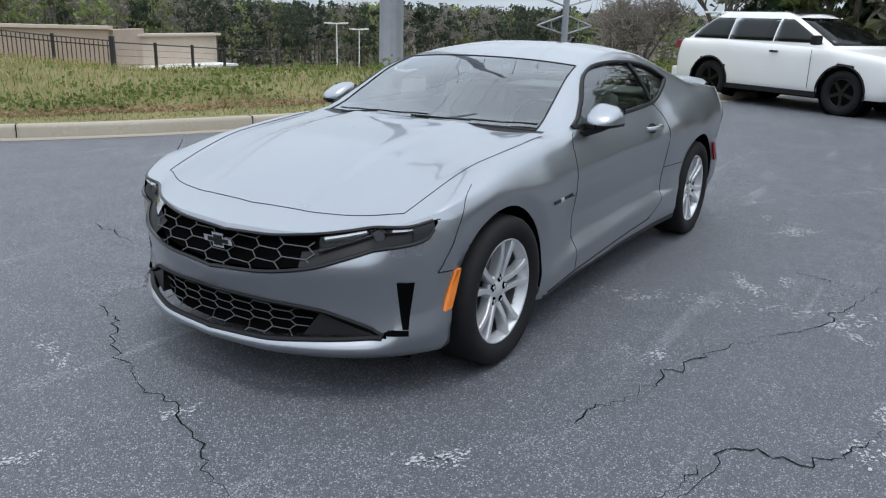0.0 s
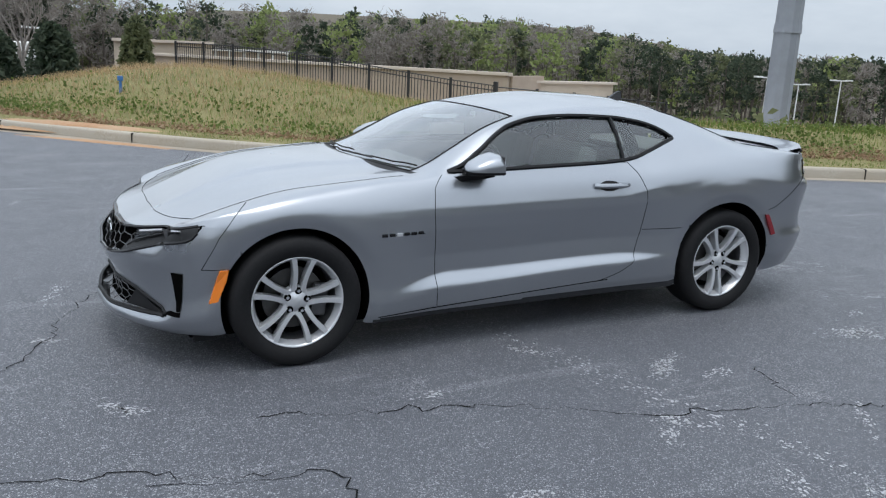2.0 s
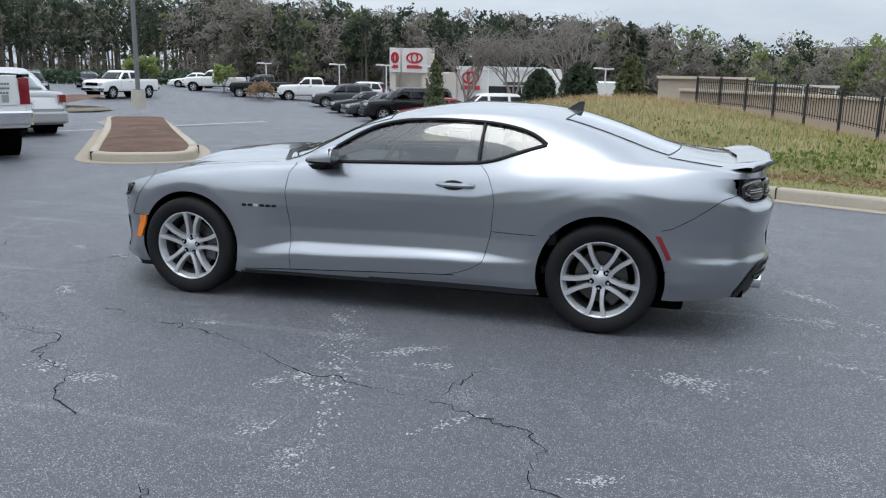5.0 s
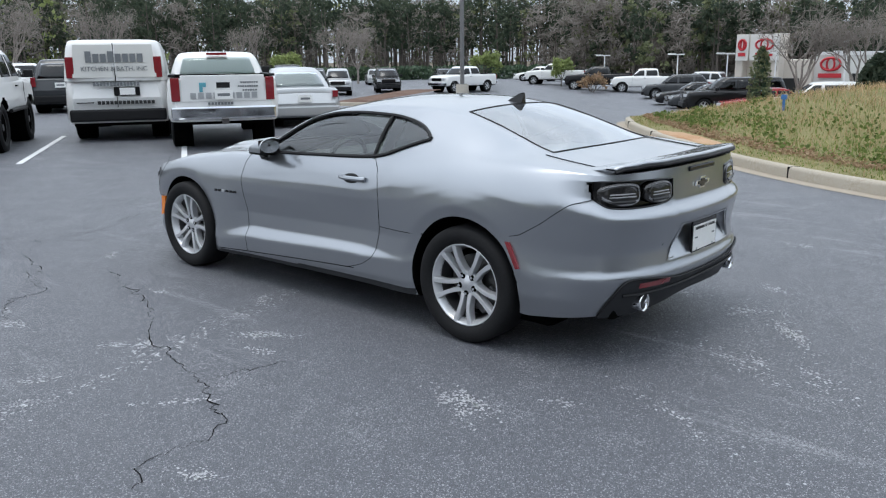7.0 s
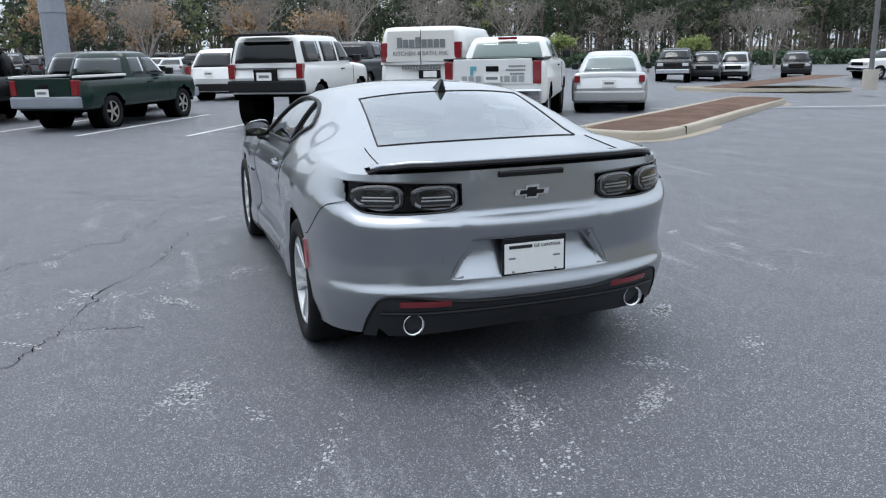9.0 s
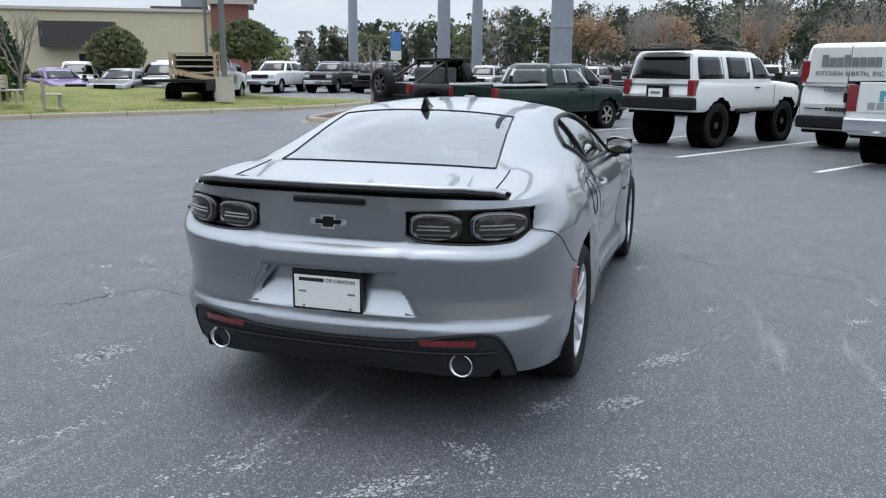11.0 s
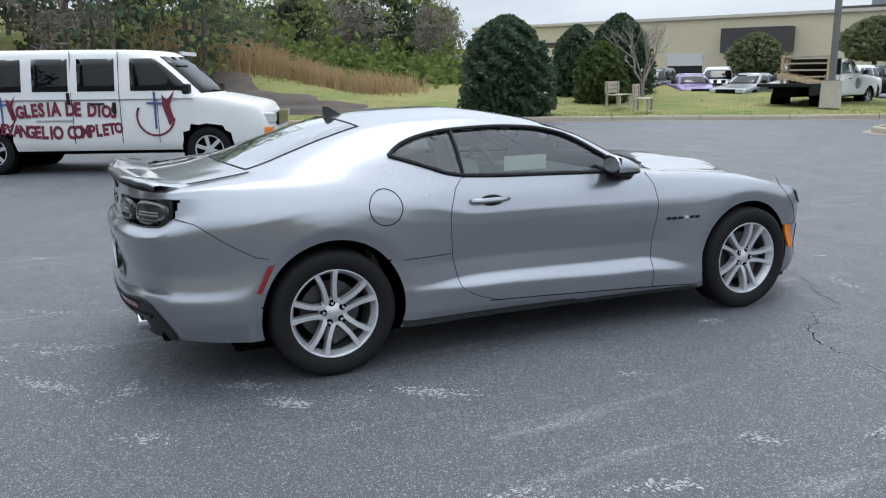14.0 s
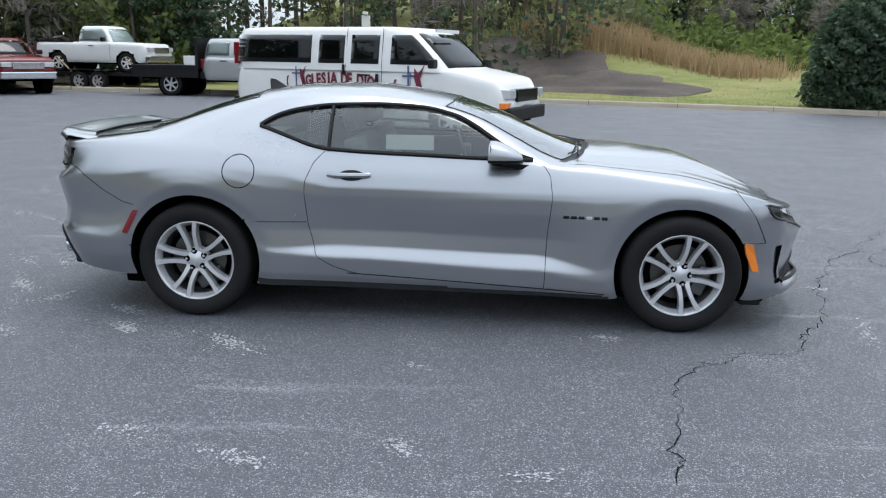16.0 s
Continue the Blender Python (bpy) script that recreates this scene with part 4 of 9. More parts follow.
# how far the skin lies inside the widest outline, by height, at a few places round the car
PROFILES = [
    (0.0, [0.15, 0.19, 0.215, 0.235, 0.27, 0.38, 0.45, 0.485, 0.50, 0.57, 0.65, 0.75], [0.10, 0.02, 0.0, 0.012, 0.078, 0.078, 0.050, 0.036, 0.046, 0.088, 0.132, 0.200]),
    (0.72, [0.15, 0.19, 0.22, 0.24, 0.29, 0.40, 0.50, 0.56, 0.575, 0.63, 0.70, 0.78], [0.09, 0.025, 0.004, 0.012, 0.058, 0.050, 0.028, 0.014, 0.020, 0.060, 0.098, 0.155]),
    (float(s_of_x(-1.95)), [0.16, 0.20, 0.25, 0.28, 0.36, 0.48, 0.60, 0.66, 0.71, 0.78, 0.84, 0.90], [0.07, 0.03, 0.01, 0.008, 0.02, 0.012, 0.004, 0.006, 0.018, 0.05, 0.09, 0.13]),
    (S_WHEEL_F, [0.16, 0.30, 0.50, 0.60, 0.68, 0.74, 0.78, 0.81, 0.84, 0.87, 0.90, 0.95], [0.03, 0.01, 0.0, 0.002, 0.008, 0.018, 0.029, 0.041, 0.058, 0.082, 0.115, 0.15]),
    (float(s_of_x(-0.95)), [0.17, 0.22, 0.29, 0.32, 0.36, 0.50, 0.66, 0.74, 0.78, 0.84, 0.90, 0.98], [0.030, 0.010, 0.003, 0.006, 0.012, 0.012, 0.008, 0.014, 0.022, 0.048, 0.084, 0.14]),
    (float(s_of_x(-0.55)), [0.18, 0.24, 0.34, 0.355, 0.42, 0.52, 0.66, 0.74, 0.78, 0.86, 0.92, 0.98], [0.035, 0.008, 0.0, 0.004, 0.046, 0.048, 0.020, 0.014, 0.020, 0.048, 0.076, 0.11]),
    (float(s_of_x(0.55)), [0.20, 0.27, 0.38, 0.395, 0.44, 0.54, 0.66, 0.74, 0.79, 0.88, 0.95, 1.0], [0.035, 0.010, 0.0, 0.004, 0.040, 0.050, 0.032, 0.018, 0.016, 0.044, 0.082, 0.115]),
    (float(s_of_x(0.92)), [0.21, 0.28, 0.40, 0.41, 0.43, 0.54, 0.68, 0.78, 0.86, 0.93, 0.98, 1.04], [0.03, 0.012, 0.006, 0.008, 0.014, 0.022, 0.012, 0.006, 0.016, 0.05, 0.09, 0.14]),
    (S_WHEEL_R, [0.23, 0.35, 0.55, 0.65, 0.74, 0.80, 0.85, 0.89, 0.93, 0.97, 1.01, 1.06], [0.04, 0.012, 0.0, 0.0, 0.0, 0.003, 0.012, 0.026, 0.047, 0.075, 0.108, 0.165]),
    (float(s_of_x(1.95)), [0.25, 0.36, 0.44, 0.485, 0.50, 0.60, 0.74, 0.84, 0.88, 0.93, 0.98, 1.05], [0.05, 0.012, 0.003, 0.0, 0.014, 0.022, 0.008, 0.0, 0.012, 0.035, 0.062, 0.11]),
    (float(s_of_x(2.30)), [0.26, 0.36, 0.44, 0.485, 0.505, 0.60, 0.70, 0.775, 0.800, 0.817, 0.97, 1.05], [0.08, 0.035, 0.008, 0.0, 0.022, 0.034, 0.016, 0.0, 0.010, 0.045, 0.055, 0.07]),
    (md[-1], [0.28, 0.35, 0.43, 0.475, 0.50, 0.60, 0.69, 0.77, 0.795, 0.813, 0.97, 1.06], [0.13, 0.055, 0.015, 0.0, 0.022, 0.035, 0.018, 0.0, 0.010, 0.055, 0.062, 0.065]),
]
PS = [p[0] for p in PROFILES]
ARCHES = [(-1.405, 0.338, 0.378), (1.40, 0.345, 0.385)]


def inset(s, z):
    """Distance of the skin inside the outline at perimeter s and height z."""
    k = int(np.clip(np.searchsorted(PS, s) - 1, 0, len(PS) - 2))
    f = float(sstep(PS[k], PS[k + 1], s))
    # follow matching levels of the two profiles, so that creases run on
    za = (1 - f) * np.array(PROFILES[k][1]) + f * np.array(PROFILES[k + 1][1])
    da = (1 - f) * np.array(PROFILES[k][2]) + f * np.array(PROFILES[k + 1][2])
    return np.interp(z, za, da)


def flank(i, z, off=0.0):
    """A point of the right flank (y > 0) at column i and height z, off metres outside the skin."""
    d = inset(cs[i], z) - off
    x, y = COLX[i] - NX[i] * d, COLY[i] - NY[i] * d
    for ax, az, r in ARCHES:
        q = math.hypot(x - ax, z - az)
        if q < r + 0.06 and y > 0.5:
            y -= 0.022 * min(1.0, max(0.0, (r + 0.06 - q) / 0.06))
    return (x, max(0.0, y), z)


# openings of the nose and tail, as bands of the flank between two heights
band_hi = curve([0.0, 0.25, 0.50, 0.70, 0.80, 0.862], [0.632, 0.645, 0.672, 0.704, 0.722, 0.742])
band_lo = curve([0.0, 0.25, 0.46, 0.60, 0.74, 0.83, 0.862], [0.495, 0.515, 0.548, 0.592, 0.640, 0.672, 0.735])
low_hi = curve([0.0, 0.30, 0.50, 0.60, 0.72], [0.385, 0.384, 0.370, 0.338, 0.278])
low_lo = curve([0.0, 0.30, 0.50, 0.72], [0.240, 0.246, 0.258, 0.270])
tail_hi = curve([0.33, 0.55, 0.84], [0.956, 0.966, 0.972])
tail_lo = curve([0.33, 0.39, 0.48, 0.62, 0.76, 0.84], [0.866, 0.840, 0.833, 0.830, 0.838, 0.890])
NZ = 84
ROW_N, ROW_T = (9, 25, 34, 57), (40, 62)


def levels(i):
    """Heights of the rows of column i: rows run along the edges of the openings at nose and tail."""
    z0, z1 = float(zbot_s(cs[i])), float(zsh_s(cs[i]))
    even = np.linspace(z0, z1, NZ)
    y = float(COLY[i])
    if cs[i] < 1.35:
        lo, hi = float(low_lo(min(y, 0.72))), float(low_hi(min(y, 0.72)))
        f = float(sstep(0.735, 0.790, y))
        lo, hi = lo + 0.028 * f, hi + (0.488 + 0.5 * (min(y, 0.85) - 0.80) - hi) * f
        yb = min(y, 0.862)
        rows = np.interp(np.arange(NZ), (0, *ROW_N, NZ - 1), (z0, lo, max(hi, lo + 0.004), max(float(band_lo(yb)), hi + 0.02), float(band_hi(yb)), z1))
        k = float(1 - sstep(1.10, 1.35, cs[i]))
        return rows * k + even * (1 - k)
    back = md[-1] - cs[i]
    if back < 1.35:
        yb = float(np.clip(y, 0.33, 0.84))
        rows = np.interp(np.arange(NZ), (0, *ROW_T, NZ - 1), (z0, float(tail_lo(yb)), float(tail_hi(yb)), z1))
        k = float(1 - sstep(0.98, 1.35, back))
        return rows * k + even * (1 - k)
    return even


FL = np.zeros((NCOL, NZ, 3))
for i in range(NCOL):
    for j, z in enumerate(levels(i)):
        FL[i, j] = flank(i, float(z))
# soften the creases a little
for _ in range(1):
    FL[:, 1:-1] = 0.2 * FL[:, :-2] + 0.6 * FL[:, 1:-1] + 0.2 * FL[:, 2:]

I0 = int(np.argmin(np.abs(COLX[:NCOL // 2] + 1.915)))
I1 = NCOL // 2 + int(np.argmin(np.abs(COLX[NCOL // 2:] - 2.195)))
RX = [-1.95, -1.8, -1.5, -1.2, -0.9, -0.70, -0.60, -0.45, -0.2, 0.0, 0.15, 0.3, 0.5, 0.8, 1.05, 1.3, 1.5, 1.65, 1.75, 1.9, 2.1, 2.25]
yr_x = curve(RX, [0.60, 0.66, 0.69, 0.71, 0.72, 0.718, 0.705, 0.68, 0.635, 0.60, 0.58, 0.568, 0.56, 0.555, 0.548, 0.57, 0.595, 0.615, 0.63, 0.64, 0.645, 0.63])
zr_x = curve(RX, [0.756, 0.808, 0.866, 0.897, 0.924, 0.944, 0.978, 1.056, 1.180, 1.236, 1.262, 1.280, 1.291, 1.286, 1.260, 1.197, 1.132, 1.083, 1.062, 1.052, 1.047, 1.043])
bow_x = curve(RX, [0.2, 0.13, 0.10, 0.13, 0.18, 0.20, 0.19, 0.155, 0.095, 0.065, 0.05, 0.035, 0.02, -0.02, -0.055, -0.075, -0.09, -0.10, -0.10, -0.10, -0.11, -0.12])
crn_x = curve(RX, [0.008, 0.012, 0.017, 0.021, 0.024, 0.024, 0.018, 0.014, 0.022, 0.036, 0.042, 0.047, 0.053, 0.05, 0.043, 0.036, 0.028, 0.022, 0.018, 0.015, 0.012, 0.012])
NT, NG = 30, 18
NU = I1 - I0 + 1
TOP = np.zeros((NU, NT + NG + 1, 3))
for u in range(NU):
    i = I0 + u
    sh = FL[i, -1]
    x = sh[0]
    yr, zr, bow, crn = float(yr_x(x)), float(zr_x(x)), float(bow_x(x)), float(crn_x(x))
    for w in range(NT + 1):
        f = w / NT
        z = zr + crn * (1 - f ** 2.4)
        if x < -0.72:
            # raised middle of the bonnet with soft edges, and a crease towards each wing
            z += 0.022 * (1 - f * f) * float(sstep(-2.15, -1.55, x) * (1 - sstep(-1.15, -0.75, x)))
            z += 0.019 * float(1 - sstep(0.50 + 0.10 * (x + 0.75), 0.575 + 0.10 * (x + 0.75), f)) * float(sstep(-1.95, -1.45, x)) - 0.010 * float(sstep(0.58, 0.68, f) * (1 - sstep(0.78, 0.95, f)))
        if x > 1.72:
            z -= 0.010 * float(sstep(1.72, 1.9, x)) * float(1 - sstep(0.55, 0.8, f)) * 1.0
        TOP[u, w] = (x - bow * (1 - f * f), yr * f, z)
    rail = np.array(TOP[u, NT])
    for g in range(1, NG + 1):
        f = g / NG
        p = rail * (1 - f) + sh * f
        n = np.array([0, sh[2] - rail[2], -(sh[1] - rail[1])])
        n = -n / (np.linalg.norm(n) + 1e-9)
        belly = 0.022 * math.sin(math.pi * f) * float(sstep(-0.75, -0.3, x) * (1 - sstep(1.2, 1.7, x)))
        belly += 0.014 * math.sin(math.pi * f) * float(1 - sstep(-0.9, -0.7, x)) + 0.012 * math.sin(math.pi * f) * float(sstep(1.6, 1.8, x))
        TOP[u, NT + g] = p + n * belly
# tie the ends of the top skin to the nose and tail edges
for end, cols in ((0, range(0, I0 + 1)), (NU - 1, range(NCOL - 1, I1 - 1, -1))):
    cols = list(cols)
    edge = FL[cols, -1]
    ey = edge[:, 1] / edge[-1, 1]
    order = np.argsort(ey)
    fy = TOP[end, :, 1] / TOP[end, -1, 1]
    want = np.c_[np.interp(fy, ey[order], edge[order, 0]), fy * edge[-1, 1], np.interp(fy, ey[order], edge[order, 2])]
    delta = want - TOP[end]
    for k in range(44):
        u = k if end == 0 else NU - 1 - k
        TOP[u] += delta * float(1 - sstep(0, 44, k))
for _ in range(2):
    TOP[1:-1, 1:-1] = 0.5 * TOP[1:-1, 1:-1] + 0.125 * (TOP[:-2, 1:-1] + TOP[2:, 1:-1] + TOP[1:-1, :-2] + TOP[1:-1, 2:])


def grid_normals(g):
    du, dv = np.gradient(g, axis=0), np.gradient(g, axis=1)
    n = np.cross(du, dv)
    return n / (np.linalg.norm(n, axis=2, keepdims=True) + 1e-12)


FLN = grid_normals(FL)
if FLN[NCOL // 2, NZ // 2, 1] < 0:
    FLN = -FLN
TPN = grid_normals(TOP)
if TPN[NU // 2, 5, 2] < 0:
    TPN = -TPN
TPN[:, 0, 1] = 0
# one common normal where flank and top meet
for u in range(NU):
    a = FLN[I0 + u, -1] + TPN[u, -1]
    if COLX[I0 + u] < -1.7 or COLX[I0 + u] > 1.9:
        continue
    a /= np.linalg.norm(a)
    FLN[I0 + u, -1] = TPN[u, -1] = a

# even out the shading across the shoulder and along the flanks
for _ in range(12):
    both = np.concatenate([FLN[I0:I1 + 1, -16:], TPN[:, NT + NG - 1:NT:-1]], axis=1)
    both[:, 1:-1] = 0.25 * both[:, :-2] + 0.5 * both[:, 1:-1] + 0.25 * both[:, 2:]
    both[1:-1] = 0.25 * both[:-2] + 0.5 * both[1:-1] + 0.25 * both[2:]
    both /= np.linalg.norm(both, axis=2, keepdims=True)
    FLN[I0 + 6:I1 - 5, -15:] = both[6:-6, 1:16]
    TPN[6:-6, NT + NG - 1:NT + 1:-1] = both[6:-6, 16:-1]
    TPN[6:-6, NT + NG] = both[6:-6, 15]
for _ in range(10):
    FLN[1:-1] = 0.25 * FLN[:-2] + 0.5 * FLN[1:-1] + 0.25 * FLN[2:]
FLN /= np.linalg.norm(FLN, axis=2, keepdims=True)

coupe = thing("coupe", Matrix.Identity(4), "satin steel-grey two-door sports coupe parked on worn asphalt", "car")


def group(name, parent, label=""):
    """A part that only gathers its own pieces."""
    ob = new(name)
    ob.empty_display_size = 0.1
    ob.parent = parent
    if label:
        ob["label"] = label
    return ob


def skin(name, grid, normals, keep, material="steel_grey_paint", label="", side=1, snap=True, parent=None):
    """One body panel: those cells of a grid that keep() names, mirrored for the left side."""
    nu, nv = grid.shape[:2]
    P = grid.reshape(-1, 3).copy()
    N = normals.reshape(-1, 3).copy()
    faces = []
    for i in range(nu - 1):
        for j in range(nv - 1):
            c = (grid[i, j] + grid[i + 1, j + 1]) / 2
            if keep(i, j, c):
                faces.append((i * nv + j, (i + 1) * nv + j, (i + 1) * nv + j + 1, i * nv + j + 1))
    if not faces:
        return None
    f = np.array(faces)
    if snap:
        for ax, az, r in ARCHES:
            used = np.unique(f)
            q = np.hypot(P[used, 0] - ax, P[used, 2] - az)
            near = used[(q < r + 0.013) & (P[used, 1] > 0.5)]
            v = P[near][:, [0, 2]] - (ax, az)
            v = v / np.linalg.norm(v, axis=1, keepdims=True) * r
            P[near, 0], P[near, 2] = ax + v[:, 0], az + v[:, 1]
    if side < 0:
        P[:, 1] *= -1
        N[:, 1] *= -1
    # wind each face along its normal
    a, b, c = P[f[:, 0]], P[f[:, 1]], P[f[:, 2]]
    flip = np.einsum("ij,ij->i", np.cross(b - a, c - a), N[f[:, 0]]) < 0
    f[flip] = f[flip][:, ::-1]
    used, inv = np.unique(f, return_inverse=True)
    me = bpy.data.meshes.new(name)
    me.from_pydata(P[used].tolist(), [], inv.reshape(-1, 4).tolist())
    me.polygons.foreach_set("use_smooth", [True] * len(me.polygons))
    me.normals_split_custom_set_from_vertices(N[used].tolist())
    return obj(name, me, material, parent or coupe, label)


def in_arch(c):
    return any(math.hypot(c[0] - ax, c[2] - az) < r for ax, az, r in ARCHES) and c[1] > 0.5


def front_hole(i, j, c):
    if c[0] > -1.7 or cs[i] > 1.3:
        return None
    if c[1] < 0.840 and ROW_N[2] <= j < ROW_N[3]:
        return "band"
    if ROW_N[0] <= j < ROW_N[1] and c[1] < 0.715:
        return "low"
    return None


DLO_TOP = curve([-0.56, -0.47, -0.33, -0.2, -0.1, 0.11, 0.35, 0.62, 0.80, 0.91, 0.985, 1.03], [0.955, 0.985, 1.065, 1.145, 1.19, 1.232, 1.243, 1.235, 1.213, 1.185, 1.15, 1.118])
DLO_BOT = curve([-0.56, 0.0, 0.6, 0.71, 0.82, 0.94, 1.03], [0.950, 0.966, 0.990, 1.008, 1.045, 1.085, 1.112])


SCREEN_TOP, REAR_TOP, REAR_FOOT = -0.03, 1.09, 1.73


def in_dlo(c):
    return -0.55 < c[0] < 1.025 and DLO_BOT(c[0]) + 0.012 < c[2] < DLO_TOP(c[0]) - 0.004 and c[1] > 0.4


def rear_hole(i, j, c):
    if c[0] > 2.2 and 0.540 < c[2] < 0.706 and c[1] < 0.262 + (0.71 - c[2]) * 0.70:
        return True
    return c[0] > 1.9 and 0.335 < c[1] < 0.800 and ROW_T[0] <= j < ROW_T[1]


def door_rear(z):
    return lerp(z, [0.28, 0.31, 0.34, 0.39, 0.57, 0.76, 0.83, 0.93, 0.99], [0.40, 0.52, 0.60, 0.68, 0.725, 0.742, 0.735, 0.69, 0.63])


def door_front(z):
    return lerp(z, [0.22, 0.55, 0.76, 0.88, 0.95], [-0.635, -0.645, -0.665, -0.65, -0.60])


def seam_front(z):
    return lerp(z, [0.53, 0.69, 0.85], [-1.865, -1.78, -1.65])


def seam_rear(x):
    return lerp(x, [1.69, 1.80, 1.92, 2.07, 2.21], [0.655, 0.68, 0.75, 0.86, 0.90])


def sill(x):
    return lerp(x, [-1.0, 0.50, 1.0], [0.215, 0.292, 0.30])


def flank_panel(i, j, c):
    """The panel to which a cell of the flank belongs."""
    if in_arch(c) or front_hole(i, j, c) or rear_hole(i, j, c):
        return None
    x, z = c[0], c[2]
    if x < -1.3 and (z < 0.53 or x < seam_front(z)):
        return "front_bumper"
    if x > 1.4 and (z < seam_rear(x)) :
        return "rear_bumper"
    if x > 2.15:
        return "boot_lid" if c[1] < 0.64 else "quarter_panel"
    # lowest strip of the sill: the shade below is put into a darker colour
    if -1.0 < x < 1.02 and z < 0.206 + 0.018 * (x + 1.0):
        return "rocker_shade"
    if z < sill(x) and -1.0 < x < 1.02:
        return "side_skirt"
    if x < door_front(z):
        return "front_wing"
    if x < door_rear(z) and z > sill(x):
        return "door"
    return "quarter_panel"


FL_PANEL = [[flank_panel(i, j, (FL[i, j] + FL[i + 1, j + 1]) / 2) for j in range(NZ - 1)] for i in range(NCOL - 1)]
for side in (1, -1):
    panels = {}
    for nm in ("front_bumper", "front_wing", "door", "side_skirt", "rocker_shade", "quarter_panel", "rear_bumper", "boot_lid"):
        mat = "valance_grey" if nm == "rocker_shade" else "steel_grey_paint"
        panels[nm] = skin(nm, FL, FLN, lambda i, j, c, nm=nm: FL_PANEL[i][j] == nm, mat, side=side)

    def top_panel(i, j, c):
        x = FL[I0 + i, -1, 0]
        if j < NT:
            xx = x
            if xx < -0.745:
                return "bonnet"
            if xx < -0.70:
                return "cowl"
            if xx < SCREEN_TOP:
                return "windscreen" if j < NT - 2 else "roof"
            if xx < REAR_TOP:
                return "roof"
            if xx < REAR_FOOT:
                return "rear_window" if j < NT - 4 else "roof"
            return "boot_lid"
        if in_dlo(c):
            return "side_glass"
        if x < -0.70:
            return "bonnet" if j < NT + 3 else "front_wing"
        if x > REAR_FOOT:
            return "quarter_panel"
        return "roof"
    for nm, mat, lab in (("bonnet", "steel_grey_paint", ""), ("cowl", "trim_black", "black plastic cowl below the windscreen"), ("windscreen", "windscreen_glass", "clear laminated windscreen"),
                         ("roof", "steel_grey_paint", ""), ("rear_window", "rear_glass", "tinted sloping rear window"), ("boot_lid", "steel_grey_paint", ""),
                         ("front_wing", "steel_grey_paint", ""), ("quarter_panel", "steel_grey_paint", "")):
        ob = skin(nm, TOP, TPN, lambda i, j, c, nm=nm: top_panel(i, j, c) == nm, mat, lab, side, False)
        if nm in ("windscreen", "rear_window"):
            ob.visible_shadow = False

    # side glazing: door pane and rear quarter pane
    for nm, x0, x1 in (("door_window", -0.6, 0.607), ("quarter_window", 0.625, 1.1)):
        ob = skin(nm, TOP - TPN * 0.006, TPN, lambda i, j, c, x0=x0, x1=x1: j >= NT and in_dlo((c[0], c[1], c[2])) and x0 < c[0] < x1, "window_glass" , "tinted side glass", side, False)
        ob.visible_shadow = False


def on_top(x, z, off=0.0):
    """A point of the greenhouse side (right) at x and height z."""
    u = int(np.argmin(np.abs(FL[I0:I1 + 1, -1, 0] - x)))
    col, nrm = TOP[u, NT:], TPN[u, NT:]
    zz = col[:, 2]
    f = np.interp(-z, -zz, np.arange(len(zz)))
    k = int(min(len(zz) - 2, f))
    p = col[k] * (1 - (f - k)) + col[k + 1] * (f - k) + nrm[k] * off
    return np.array((x, p[1], p[2]))


def col_at(x, side_hint=1):
    """The flank column nearest to x on the side."""
    rng = np.arange(20, NCOL - 20)
    return int(rng[np.argmin(np.abs(COLX[rng] - x))])


def on_flank(x, z, off=0.0):
    i = col_at(x)
    d = FL[i]
    k = np.interp(z, d[:, 2], np.arange(NZ))
    a = int(min(NZ - 2, k))
    p = d[a] * (1 - (k - a)) + d[a + 1] * (k - a) + FLN[i, a] * off
    return np.array((x, p[1], z))


def on_nose(y, z, off=0.0):
    """A point of the front skin at half-width y."""
    f = float(np.interp(y, COLY[:I0 + 34], np.arange(I0 + 34)))
    a = int(f)
    p = np.array(flank(a, z, off)) * (1 - (f - a)) + np.array(flank(a + 1, z, off)) * (f - a)
    return p


def on_tail(y, z, off=0.0):
    r = np.arange(NCOL - 1, I1 - 40, -1)
    f = float(np.interp(y, COLY[r], np.arange(len(r))))
    a = int(min(f, len(r) - 2))
    return np.array(flank(int(r[a]), z, off)) * (1 - (f - a)) + np.array(flank(int(r[a + 1]), z, off)) * (f - a)


def mirrored(pts, s):
    return [(p[0], p[1] * s, p[2]) for p in pts]


def seam(pts, r=0.0019, name="panel_gap", mat="seam_dark", parent=None):
    for s in (1, -1):
        part(name, tube(bmesh.new(), mirrored(pts, s), r, 6), mat, parent or coupe)


seam([on_flank(door_front(z), z) for z in np.linspace(0.24, 0.945, 40)])
seam([on_flank(door_rear(z), z) for z in np.linspace(0.285, 0.985, 44)])
seam([on_flank(x, sill(x)) for x in np.linspace(-0.98, 0.50, 40)], 0.003)
seam([on_flank(seam_front(z), z) for z in np.linspace(0.53, 0.85, 20)], 0.0016)
seam([on_flank(x, 0.53) for x in np.linspace(-1.865, -1.76, 8)], 0.0016)
seam([on_flank(x, seam_rear(x)) for x in np.linspace(1.74, 2.17, 24)], 0.002)
seam([on_flank(x, 0.585) for x in np.linspace(0.735, 1.03, 10)], 0.0022)
us = [u for u in range(NU) if -1.80 < FL[I0 + u, -1, 0] < -0.78]
seam([TOP[u, NT + 3] + TPN[u, NT + 3] * 0.0002 for u in us], 0.0017)
u0 = us[0]
seam([TOP[u0, w] + TPN[u0, w] * 0.0005 for w in range(0, NT + 4)], 0.0017)
